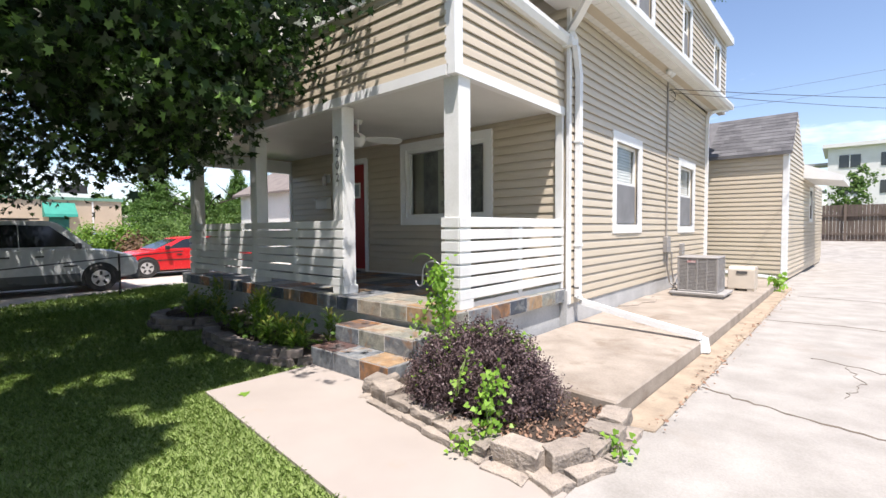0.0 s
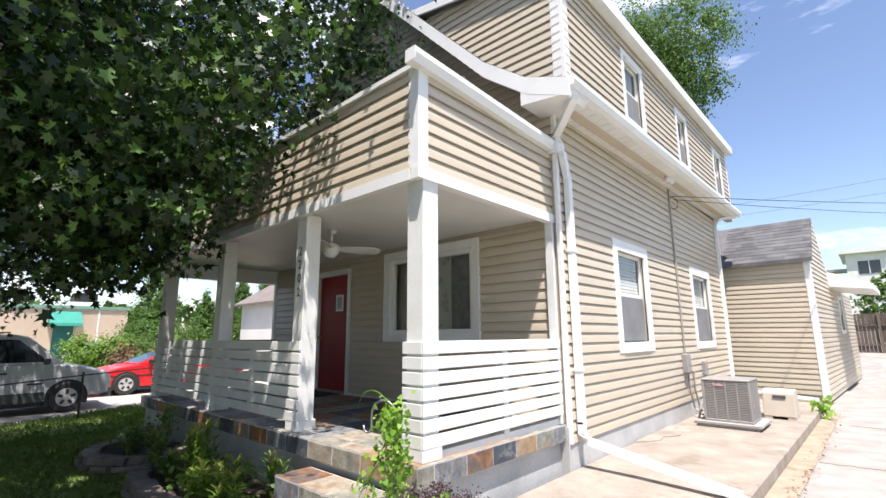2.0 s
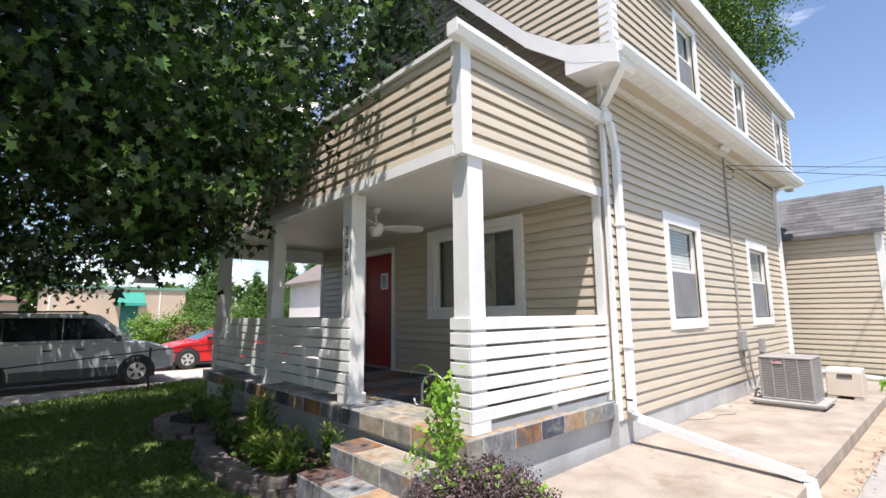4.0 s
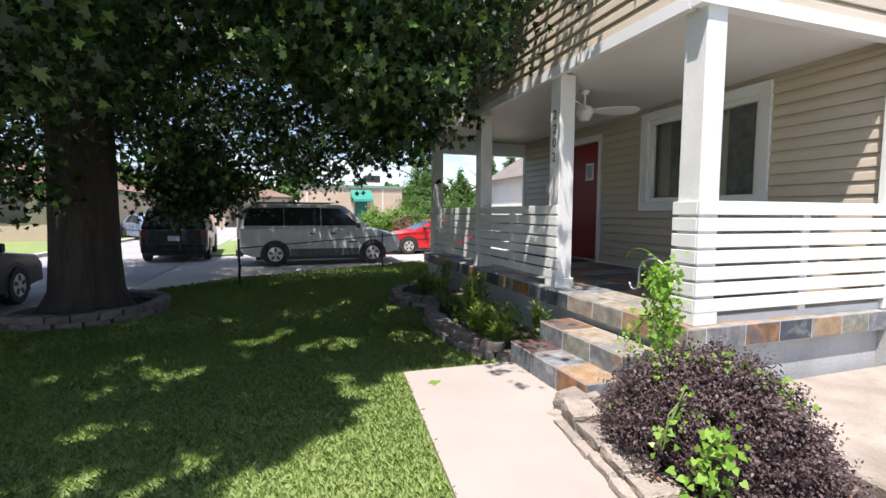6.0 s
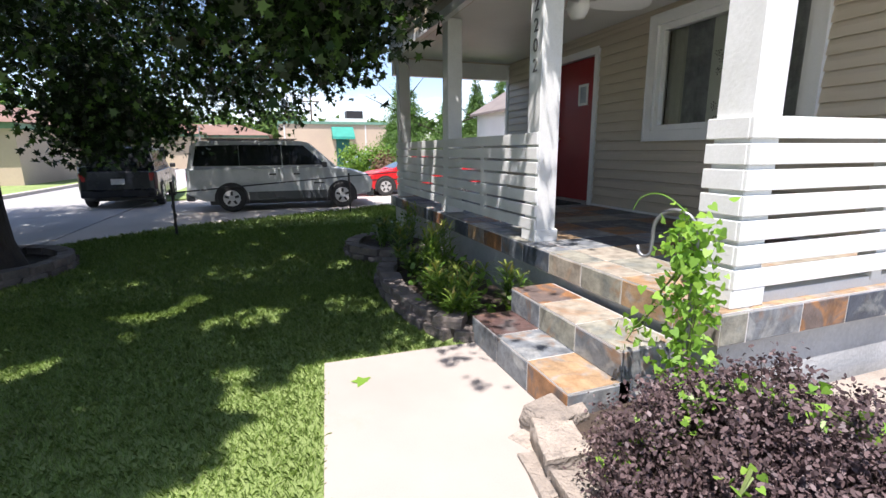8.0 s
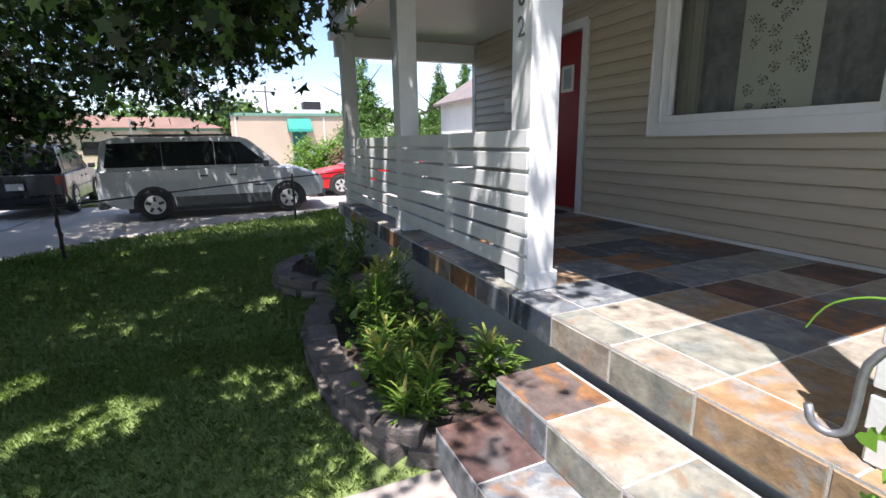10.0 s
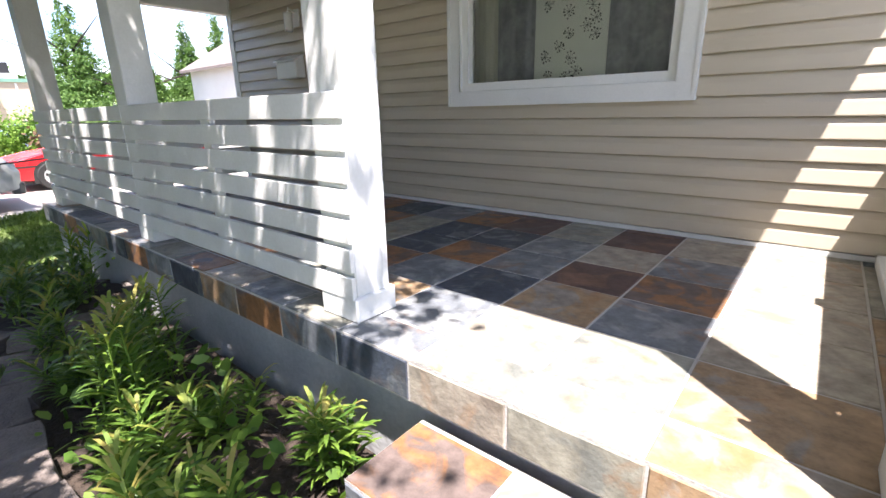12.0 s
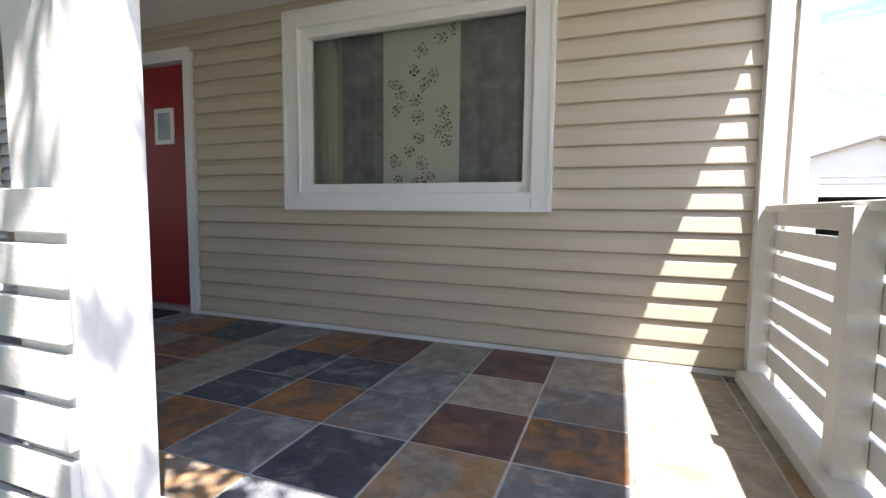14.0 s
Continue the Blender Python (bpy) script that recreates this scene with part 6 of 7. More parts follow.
def paint(name, a, coat=0.35, spec=0.5):
    m = surface(name, a, tuple(c * 0.92 for c in a), 0.28, 2, 200, 0)
    m.node_tree.nodes["Principled BSDF"].inputs["Coat Weight"].default_value = coat
    m.node_tree.nodes["Principled BSDF"].inputs["Specular IOR Level"].default_value = spec
    return m


def vehicle(name, label, m, length, width, lower, cabin, roof_in, glass, wheels, radius, color, under_color=None, rack=False):
    """lower, cabin: side outlines (along, up); along 0 is the tail. glass: side panes as outlines. m: pose of the tail's centre, travel along +x."""
    e = new(name)
    e.matrix_basis = m
    tagged(e, label, "car")
    hw = width / 2

    def put(nm, bm, mat, label=""):
        me = mesh_of(nm, bm, mat)
        ob = new(nm, me)
        ob.parent = e
        if label:
            ob["label"] = label
        return ob

    bm = bmesh.new()
    zc = sum(z for _, z in lower) / len(lower)
    rings = []
    for f, s in ((-1, 0.94), (-0.93, 0.985), (-0.8, 1.0), (0.8, 1.0), (0.93, 0.985), (1, 0.94)):
        rings.append([(length / 2 + (x - length / 2) * (0.985 + 0.015 * s if abs(f) < 0.9 else s + 0.035), hw * f, zc + (z - zc) * s) for x, z in lower])
    loft(bm, rings)
    bmesh.ops.bevel(bm, geom=list(bm.edges), offset=0.018, segments=1, affect="EDGES", clamp_overlap=True)
    put("body", bm, color)
    zb, zt = cabin[0][1], max(z for _, z in cabin)

    def half(z):
        return hw * 0.965 - roof_in * max(0, (z - zb) / (zt - zb))

    bm = bmesh.new()
    loft(bm, [[(x, sg * half(z), z) for x, z in cabin] for sg in (-1, 1)])
    bmesh.ops.bevel(bm, geom=list(bm.edges), offset=0.03, segments=2, affect="EDGES", clamp_overlap=True)
    put("cabin", bm, color)
    for pane in glass:
        for sg in (-1, 1):
            bm = bmesh.new()
            loft(bm, [[(x, sg * (half(z) + d), z) for x, z in pane] for d in (-0.01, 0.006)])
            put("side_window", bm, M_DARKGLASS_CAR)
    # windscreen and rear window follow the cabin's sloping ends
    for a, b in ((cabin[-1], cabin[-2]), (cabin[0], cabin[1])):
        d = Vector((b[0] - a[0], 0, b[1] - a[1]))
        nrm = Vector((d.z, 0, -d.x)).normalized()
        if (a[0] > length / 2) != (nrm.x > 0):
            nrm = -nrm
        bm = bmesh.new()
        q = []
        for f in (0.1, 0.9):
            x, z = a[0] + d.x * f, a[1] + d.z * f
            q.append([Vector((x, s * (half(z) - 0.08), z)) for s in (-1, 1)])
        ring = [q[0][0], q[0][1], q[1][1], q[1][0]]
        loft(bm, [[p + nrm * dd for p in ring] for dd in (-0.012, 0.008)])
        put("windscreen" if a[0] > length / 2 else "rear_window", bm, M_DARKGLASS_CAR)
    for wx in wheels:
        for sg in (-1, 1):
            wy = sg * (hw - 0.072)
            bm = bmesh.new()
            prof = [(0.6 * radius, -0.10), (0.93 * radius, -0.105), (radius, -0.075), (radius, 0.075), (0.93 * radius, 0.105), (0.6 * radius, 0.10)]
            loft(bm, [[(wx + r * math.cos(a), wy + y, radius + r * math.sin(a)) for r, y in prof] for a in [j * math.pi / 12 for j in range(25)]], caps=False)
            w = put("tyre", bm, M_TYRE)
            bm = bmesh.new()
            bmesh.ops.create_cone(bm, cap_ends=True, segments=20, radius1=0.62 * radius, radius2=0.62 * radius, depth=0.2, matrix=Matrix.Translation((wx, wy, radius)) @ Matrix.Rotation(radians(90), 4, "X"))
            put("rim", bm, M_RIM)
            for j in range(5):
                a = j * 2 * math.pi / 5
                bm = bmesh.new()
                box(bm, -0.03, 0.03, -0.012, 0.012, 0.22 * radius, 0.52 * radius, Matrix.Translation((wx, wy + sg * 0.096, radius)) @ Matrix.Rotation(a, 4, "Y"))
                put("spoke", bm, M_TRIM)
            loft_arch = [(wx + radius * 1.18 * math.cos(a), radius + radius * 1.18 * math.sin(a)) for a in [math.pi * j / 12 for j in range(13)]]
            bm = bmesh.new()
            ring = [(x, z) for x, z in loft_arch] + [(wx - radius * 1.18, radius * 0.55), (wx + radius * 1.18, radius * 0.55)]
            loft(bm, [[(x, sg * y, z) for x, z in ring] for y in (hw * 0.7, hw + 0.004)])
            put("wheel_arch", bm, M_TRIM)
    for sg in (-1, 1):
        bm = bmesh.new()
        box(bm, length - 0.10, length + 0.004, sg * hw * 0.72 - 0.16, sg * hw * 0.72 + 0.16, zb * 0.62, zb * 0.62 + 0.16)
        put("headlight", bm, M_LAMP)
        bm = bmesh.new()
        box(bm, -0.015, 0.06, sg * hw * 0.87 - 0.06, sg * hw * 0.87 + 0.06, zb * 0.74, zb * 0.74 + 0.22)
        put("tail_light", bm, M_TAIL)
        bm = bmesh.new()
        mx = cabin[-1][0] - 0.35
        box(bm, mx - 0.06, mx + 0.06, sg * (hw + 0.01), sg * (hw + 0.17), zb + 0.03, zb + 0.17)
        bevel(bm, 0.02)
        put("mirror", bm, M_TRIM)
        for dx in (length * 0.42, length * 0.55):
            bm = bmesh.new()
            box(bm, dx, dx + 0.16, sg * (hw * 0.985), sg * (hw + 0.018), zb - 0.16, zb - 0.12)
            put("door_handle", bm, M_TRIM)
        bm = bmesh.new()
        box(bm, length * (0.66 if under_color else 0.08), length * (0.72 if under_color else 0.93), sg * (hw - 0.01), sg * (hw + 0.008), zb * 0.62, zb * 0.62 + 0.035)
        put("side_moulding", bm, M_TRIM)
        if rack:
            bm = bmesh.new()
            box(bm, cabin[1][0] + 0.25, cabin[-2][0] - 0.3, sg * (hw - roof_in - 0.14) - 0.02, sg * (hw - roof_in - 0.14) + 0.02, zt + 0.03, zt + 0.06)
            put("roof_rail", bm, M_TRIM)
        if under_color:
            bm = bmesh.new()
            box(bm, wheels[0] + radius * 1.2, wheels[1] - radius * 1.2, sg * (hw - 0.02), sg * (hw + 0.004), 0.28, zb * 0.46)
            put("lower_panel", bm, under_color)
    for x0, x1, nm in ((-0.06, 0.14, "rear_bumper"), (length - 0.14, length + 0.06, "front_bumper")):
        bm = bmesh.new()
        box(bm, x0, x1, -hw * 0.96, hw * 0.96, radius * 0.85, radius * 0.85 + 0.22)
        bevel(bm, 0.04, 2)
        put(nm, bm, under_color or color)
    bm = bmesh.new()
    box(bm, -0.068, -0.061, -0.16, 0.16, zb * 0.66, zb * 0.66 + 0.15)
    put("number_plate", bm, M_PLATE)
    bm = bmesh.new()
    box(bm, length * 0.1, length * 0.9, -hw * 0.85, hw * 0.85, radius * 0.5, radius * 1.1)
    put("underbody", bm, M_TRIM)
    return e


M_DARKGLASS_CAR = surface("car_glass", (0.012, 0.014, 0.016), (0.02, 0.022, 0.024), 0.06, 3, 30, 0, spec=0.8)
SILVER, BLACKP, REDP, BLUEP = paint("silver_green_paint", (0.46, 0.48, 0.48), 0.6), paint("charcoal_paint", (0.010, 0.012, 0.018), 0.08, 0.3), paint("red_car_paint", (0.62, 0.02, 0.025)), paint("pale_blue_paint", (0.22, 0.27, 0.38))
vehicle("van", "silver passenger van with dark windows parked on the pad", pose(-14.2, -0.52, -0.09, 0, 0, 90), 4.65, 1.95,
        [(0.0, 0.45), (0.04, 0.95), (0.02, 1.12), (3.55, 1.12), (4.05, 1.06), (4.5, 0.92), (4.65, 0.70), (4.62, 0.38), (3.9, 0.27), (0.4, 0.27)],
        [(0.02, 1.08), (0.14, 1.72), (0.4, 1.80), (2.75, 1.80), (3.0, 1.76), (3.72, 1.10)], 0.13,
        [[(0.16, 1.17), (0.26, 1.67), (1.24, 1.70), (1.24, 1.17)], [(1.25, 1.17), (1.25, 1.70), (2.28, 1.70), (2.28, 1.17)], [(2.30, 1.17), (2.30, 1.69), (2.85, 1.68), (3.3, 1.28), (3.36, 1.17)]],
        (1.0, 3.82), 0.345, SILVER, paint("dark_grey_lower_paint", (0.075, 0.08, 0.085)), rack=True)
vehicle("suv", "dark charcoal sport utility car parked on the street", pose(-15.0, -2.45, -0.075, 0, 0, 184), 4.55, 1.83,
        [(0.0, 0.5), (0.03, 1.0), (3.3, 1.05), (4.3, 0.95), (4.55, 0.75), (4.5, 0.4), (3.8, 0.3), (0.4, 0.3)],
        [(0.05, 1.0), (0.35, 1.62), (0.6, 1.68), (2.3, 1.68), (2.6, 1.62), (3.35, 1.03)], 0.16,
        [[(0.4, 1.1), (0.6, 1.55), (1.25, 1.58), (1.25, 1.1)], [(1.3, 1.1), (1.3, 1.58), (2.1, 1.58), (2.1, 1.1)], [(2.16, 1.1), (2.16, 1.57), (2.45, 1.55), (2.95, 1.12)]],
        (0.85, 3.6), 0.36, BLACKP, rack=True)
vehicle("coupe", "bright red low car parked beyond the porch", pose(-16.85, 8.75, -0.09, 0, 0, -90), 4.6, 1.78,
        [(0.0, 0.45), (0.04, 0.85), (1.0, 0.92), (3.1, 0.92), (3.7, 0.84), (4.45, 0.66), (4.6, 0.52), (4.55, 0.3), (3.9, 0.22), (0.4, 0.22)],
        [(0.5, 0.88), (1.25, 1.26), (1.6, 1.33), (2.2, 1.33), (2.5, 1.28), (3.35, 0.90)], 0.2,
        [[(0.95, 0.95), (1.35, 1.22), (1.7, 1.25), (1.7, 0.95)], [(1.75, 0.95), (1.75, 1.26), (2.3, 1.26), (2.45, 1.22), (2.95, 0.95)]],
        (0.8, 3.6), 0.32, REDP)
vehicle("sedan", "pale blue sedan parked far along the street", pose(-30.5, -7.6, -0.09, 0, 0, 35), 4.5, 1.75,
        [(0.0, 0.45), (0.04, 0.85), (1.0, 0.92), (3.1, 0.92), (4.3, 0.78), (4.5, 0.6), (4.45, 0.3), (3.9, 0.22), (0.4, 0.22)],
        [(0.4, 0.88), (1.0, 1.36), (1.3, 1.42), (2.2, 1.42), (2.5, 1.36), (3.25, 0.90)], 0.2,
        [[(0.85, 0.96), (1.1, 1.32), (1.65, 1.35), (1.65, 0.96)], [(1.7, 0.96), (1.7, 1.35), (2.3, 1.34), (2.85, 0.96)]],
        (0.8, 3.6), 0.32, BLUEP)
vehicle("sedan", "blue-grey sedan parked beside the beige building", pose(-36, 6.6, -0.1, 0, 0, 80), 4.4, 1.75,
        [(0.0, 0.45), (0.04, 0.85), (1.0, 0.92), (3.1, 0.92), (4.3, 0.78), (4.4, 0.6), (4.35, 0.3), (3.9, 0.22), (0.4, 0.22)],
        [(0.4, 0.88), (1.0, 1.36), (1.3, 1.42), (2.2, 1.42), (2.5, 1.36), (3.25, 0.90)], 0.2,
        [[(0.85, 0.96), (1.1, 1.32), (1.65, 1.35), (1.65, 0.96)], [(1.7, 0.96), (1.7, 1.35), (2.3, 1.34), (2.85, 0.96)]],
        (0.8, 3.6), 0.32, BLUEP)
vehicle("sedan", "dark sedan parked on the near street side", pose(-4.9, -4.3, -0.075, 0, 0, 180), 4.5, 1.75,
        [(0.0, 0.45), (0.04, 0.85), (1.0, 0.92), (3.1, 0.92), (4.3, 0.78), (4.5, 0.6), (4.45, 0.3), (3.9, 0.22), (0.4, 0.22)],
        [(0.4, 0.88), (1.0, 1.36), (1.3, 1.42), (2.2, 1.42), (2.5, 1.36), (3.25, 0.90)], 0.2,
        [[(0.85, 0.96), (1.1, 1.32), (1.65, 1.35), (1.65, 0.96)], [(1.7, 0.96), (1.7, 1.35), (2.3, 1.34), (2.85, 0.96)]],
        (0.8, 3.6), 0.32, BLACKP)

# ---- low iron rail at the lawn's edge ----
fence = thing("edge_rail", -10.3, 0, -0.05, "thin dark iron posts with one slack rail at the lawn edge", "fence")
RAIL = [(-9.2, -0.12), (-11.2, 3.2)]
for x, y in RAIL:
    bm = bmesh.new()
    tube(bm, [(x, y, -0.1), (x, y, 0.93)], 0.022, 8)
    part("post", bm, M_IRON, fence)
bm = bmesh.new()
tube(bm, [(-9.2, -0.12, 0.74), (-10.2, 1.54, 0.80), (-11.2, 3.2, 0.86), (-12.2, 4.9, 0.90)], 0.013, 6)
part("rail", bm, M_IRON, fence)
bm = bmesh.new()
for k in range(14):
    a = k * 0.9
    tube(bm, [(-9.2 + 0.03 * math.cos(a), -0.12 + 0.03 * math.sin(a), 0.75 - k * 0.045), (-9.2 + 0.03 * math.cos(a + 0.9), -0.12 + 0.03 * math.sin(a + 0.9), 0.71 - k * 0.045)], 0.008, 5)
part("chain", bm, M_IRON, fence)
sign = thing("street_sign_pole", -24, -1.5, -0.1, "thin grey metal street sign pole", "sign pole")
bm = bmesh.new()
tube(bm, [(-24, -1.5, -0.1), (-24, -1.5, 2.6)], 0.035, 8)
part("pole", bm, M_GREYMETAL, sign)
bm = bmesh.new()
prism(bm, [(-17.3, -0.5), (-16.9, -2.1), (-26, -2.1), (-26, -0.2)][::-1], -0.3, -0.04)
structure("verge", bm, M_LAWNSOIL, "small grass verge beside the street", "lawn")
bm = bmesh.new()
prism(bm, [(-90, -12), (-12, -12), (-12, -7.25), (-90, -7.25)], -0.3, 0.03)
structure("far_verge", bm, M_LAWNSOIL, "sunlit grass across the street", "lawn")
bm = bmesh.new()
prism(bm, [(-90, -7.25), (0, -7.25), (0, -7.0), (-90, -7.0)], -0.3, 0.045)
structure("far_kerb", bm, M_APRON, "pale concrete kerb across the street", "kerb")
bm = bmesh.new()
prism(bm, [(-90, -2.2), (-26, -2.2), (-18.5, -0.3), (-19, 3), (-21, 14), (-90, 14)], -0.3, -0.10)
structure("car_park", bm, M_APRON, "bright concrete car park beyond the street corner", "pavement")

# ---- buildings ----
M_BEIGEWALL = surface("beige_block_wall", (0.50, 0.40, 0.29), (0.44, 0.35, 0.26), 0.85, 0.6, 8, 0.2)
M_BROWNROOF = surface("brown_roof", (0.22, 0.13, 0.095), (0.16, 0.10, 0.075), 0.9, 0.6, 12, 0.2)
M_TEAL = surface("teal_awning", (0.015, 0.26, 0.19), (0.012, 0.2, 0.15), 0.6, 2, 30, 0.05)
M_GREENTRIM = surface("green_trim", (0.16, 0.30, 0.22), (0.13, 0.25, 0.19), 0.6, 2, 30, 0.05)
M_OFFWHITE = surface("offwhite_wall", (0.72, 0.71, 0.68), (0.64, 0.63, 0.6), 0.7, 0.8, 20, 0.1)


def shop(name, label, x0, x1, y0, y1, h, parapet, wall_mat, roof_mat, openings, faces="x"):
    e = thing(name, (x0 + x1) / 2, (y0 + y1) / 2, -0.1, label, "building")
    boxpart("wall", (x0, x1, y0, y1, -0.2, h), wall_mat, e)
    boxpart("roof_band", (x0 - 0.12, x1 + 0.12, y0 - 0.12, y1 + 0.12, h, h + parapet), roof_mat, e)
    for a, b, z0, z1, nm, mt in openings:
        if faces == "x":
            boxpart(nm, (x1 - 0.05, x1 + 0.04, a, b, z0, z1), mt, e)
        else:
            boxpart(nm, (a, b, y1 - 0.05, y1 + 0.04, z0, z1), mt, e)
    return e


s1 = shop("beige_shop", "low beige block building with a teal door awning", -52, -42, 2.2, 11.2, 3.75, 0.22, M_BEIGEWALL, M_GREENTRIM, [(6.75, 7.9, -0.1, 2.6, "door", surface("teal_door", (0.02, 0.13, 0.11), (0.015, 0.1, 0.09), 0.4, 3, 30, 0)), (9.3, 9.4, 0, 3.7, "drainpipe", M_OFFWHITE), (2.5, 2.6, 0, 3.7, "drainpipe", M_OFFWHITE)])
bm = bmesh.new()
loft(bm, [[(-41.95, y, 3.55), (-41.95, y, 2.5), (-40.9, y, 2.5), (-40.95, y, 2.7)] for y in (6.4, 8.25)])
part("awning", bm, M_TEAL, s1, "teal fabric awning")
boxpart("roof_unit", (-47, -45.5, 8.3, 9.8, 3.97, 5.2), M_IRON, s1, "dark rooftop unit")
boxpart("roof_unit", (-48, -44, 6.5, 9.9, 3.97, 4.4), M_OFFWHITE, s1)
shop("white_shed", "small white shed behind the beige shop", -44, -41, 11.4, 14.0, 2.6, 0.1, M_OFFWHITE, M_OFFWHITE, [])
for nm, lb, x0, x1, y0, y1, h in (("brick_shop", "low tan shop with green fascia and brown roof", -44, -26, -19, -9.0, 2.5), ("strip_shop", "long low tan building with brown roof across the car park", -75, -56, -14, 1.0, 3.0), ("corner_shop", "tan building with green awning past the street", -60, -50, -13.5, -5.0, 2.9)):
    e = shop(nm, lb, x0, x1, y0, y1, h, 0.25, M_BEIGEWALL, M_GREENTRIM, [(y0 + 1.5 + 2.6 * k, y0 + 3.0 + 2.6 * k, 0.9, 2.0, "window", M_DARKGLASS_CAR) for k in range(max(1, int((y1 - y0 - 2) / 2.6)))])
    bm = bmesh.new()
    loft(bm, [[(x0 - 0.6, y0 - 0.6, h + 0.25), (x1 + 0.6, y0 - 0.6, h + 0.25), (x1 + 0.6, y1 + 0.6, h + 0.25), (x0 - 0.6, y1 + 0.6, h + 0.25)], [(x0 + 3, y0 + 3, h + 1.5), (x1 - 3, y0 + 3, h + 1.5), (x1 - 3, y1 - 3, h + 1.5), (x0 + 3, y1 - 3, h + 1.5)]])
    part("roof", bm, M_BROWNROOF, e)


def garage(name, label, m, w, d, h, peak, door, opened):
    """A gabled garage; its door side is at y = 0 and faces -y before the pose m."""
    e = new(name)
    e.matrix_basis = m
    tagged(e, label, "garage")

    def put(nm, bm, mat, label=""):
        ob = new(nm, mesh_of(nm, bm, mat))
        ob.parent = e
        if label:
            ob["label"] = label

    bm = bmesh.new()
    wall_cells(bm, "x", 0, 0.15, -w / 2, w / 2, -0.2, h, [door])
    wall_cells(bm, "y", -w / 2, -w / 2 + 0.15, 0.15, d, -0.2, h, [])
    wall_cells(bm, "y", w / 2 - 0.15, w / 2, 0.15, d, -0.2, h, [])
    wall_cells(bm, "x", d - 0.15, d, -w / 2 + 0.15, w / 2 - 0.15, -0.2, h, [])
    loft(bm, [[(-w / 2, y, h), (w / 2, y, h), (0, y, peak)] for y in (0, 0.15)])
    put("wall", bm, M_OFFWHITE)
    bm = bmesh.new()
    o = 0.3
    loft(bm, [[(-w / 2 - o, y, h - o * (peak - h) / (w / 2)), (0, y, peak), (w / 2 + o, y, h - o * (peak - h) / (w / 2)), (w / 2 + o, y, h + 0.1 - o * (peak - h) / (w / 2)), (0, y, peak + 0.12), (-w / 2 - o, y, h + 0.1 - o * (peak - h) / (w / 2))] for y in (-0.3, d + 0.3)])
    put("roof", bm, M_ROOFTAN)
    bm = bmesh.new()
    z0 = door[2] + (door[3] - door[2]) * opened
    z = z0
    while z < door[3] - 0.05:
        box(bm, door[0], door[1], 0.06, 0.1, z, min(door[3], z + 0.5) - 0.015)
        z += 0.5
    put("garage_door", bm, M_OFFWHITE, "white panelled overhead door")
    bm = bmesh.new()
    for a, b, c, dd in ((door[0] - 0.12, door[0], -0.1, door[3] + 0.12), (door[1], door[1] + 0.12, -0.1, door[3] + 0.12), (door[0], door[1], door[3], door[3] + 0.12)):
        box(bm, a, b, -0.025, 0.02, c, dd)
    put("door_trim", bm, M_WHITE)
    return e


M_ROOFTAN = surface("tan_shingle_roof", (0.2, 0.17, 0.15), (0.14, 0.12, 0.11), 0.9, 2, 30, 0.3)
garage("neighbour_garage", "white gabled garage with closed door beyond the porch", pose(-17.3, 14.25, -0.1, 0, 0, 90), 5.2, 5.6, 3.45, 5.0, (-1.4, 1.4, -0.1, 2.3), 0.0)
garage("open_garage", "white gabled garage across the driveway with half-open door", pose(6.75, 26.0, 0.4, 0, 0, -4), 4.9, 6.0, 3.25, 4.05, (-1.72, 1.72, 0.0, 2.63), 0.7)
bm = bmesh.new()
box(bm, 5.75, 10.0, 30.6, 30.9, 0.2, 2.9)
structure("garage_dark", bm, M_DARK, "dark inside of the open garage", "wall")

# wooden fence at the drive's end
M_FENCE = surface("weathered_fence", (0.16, 0.12, 0.095), (0.10, 0.078, 0.062), 0.9, 2, 30, 0.4, rand=0.2, stretch=(4, 4, 0.5))
fence = thing("board_fence", 0, 33, 0.7, "weathered brown board fence across the drive's end", "fence")
for k in range(126):
    x = -12 + k * 0.145
    bm = bmesh.new()
    box(bm, x, x + 0.135, 32.0, 32.025, 0.45, 2.55)
    part("picket", bm, M_FENCE, fence)
for z in (1.0, 1.95):
    boxpart("rail", (-12, 6.2, 31.94, 32.0, z, z + 0.09), M_FENCE, fence)
for k in range(9):
    boxpart("fence_post", (-12 + 2.2 * k, -11.9 + 2.2 * k, 31.9, 32.0, 0.4, 2.6), M_FENCE, fence)

apt = thing("apartment_building", 8, 85, 0, "white modern apartment building far behind the fence", "building")
boxpart("wall", (-0.6, 12, 84, 96, -0.2, 12.2), M_OFFWHITE, apt)
boxpart("roof", (-1.2, 12.6, 83.4, 96.6, 12.2, 12.7), M_OFFWHITE, apt)
for f in range(3):
    for k in range(3):
        z, x = 2.2 + f * 3.6, 0.6 + k * 4.2
        w = boxpart("window", (x, x + 2.2, 83.93, 84.05, z, z + 1.7), M_DARKGLASS_CAR, apt)
        boxpart("frame", (x + 1.05, x + 1.15, 83.9, 83.94, z, z + 1.7), M_WHITE, w)
    boxpart("balcony", (-3.2, -0.6, 84.5, 88, 2.4 + f * 3.8, 2.7 + f * 3.8), M_GREYMETAL, apt)

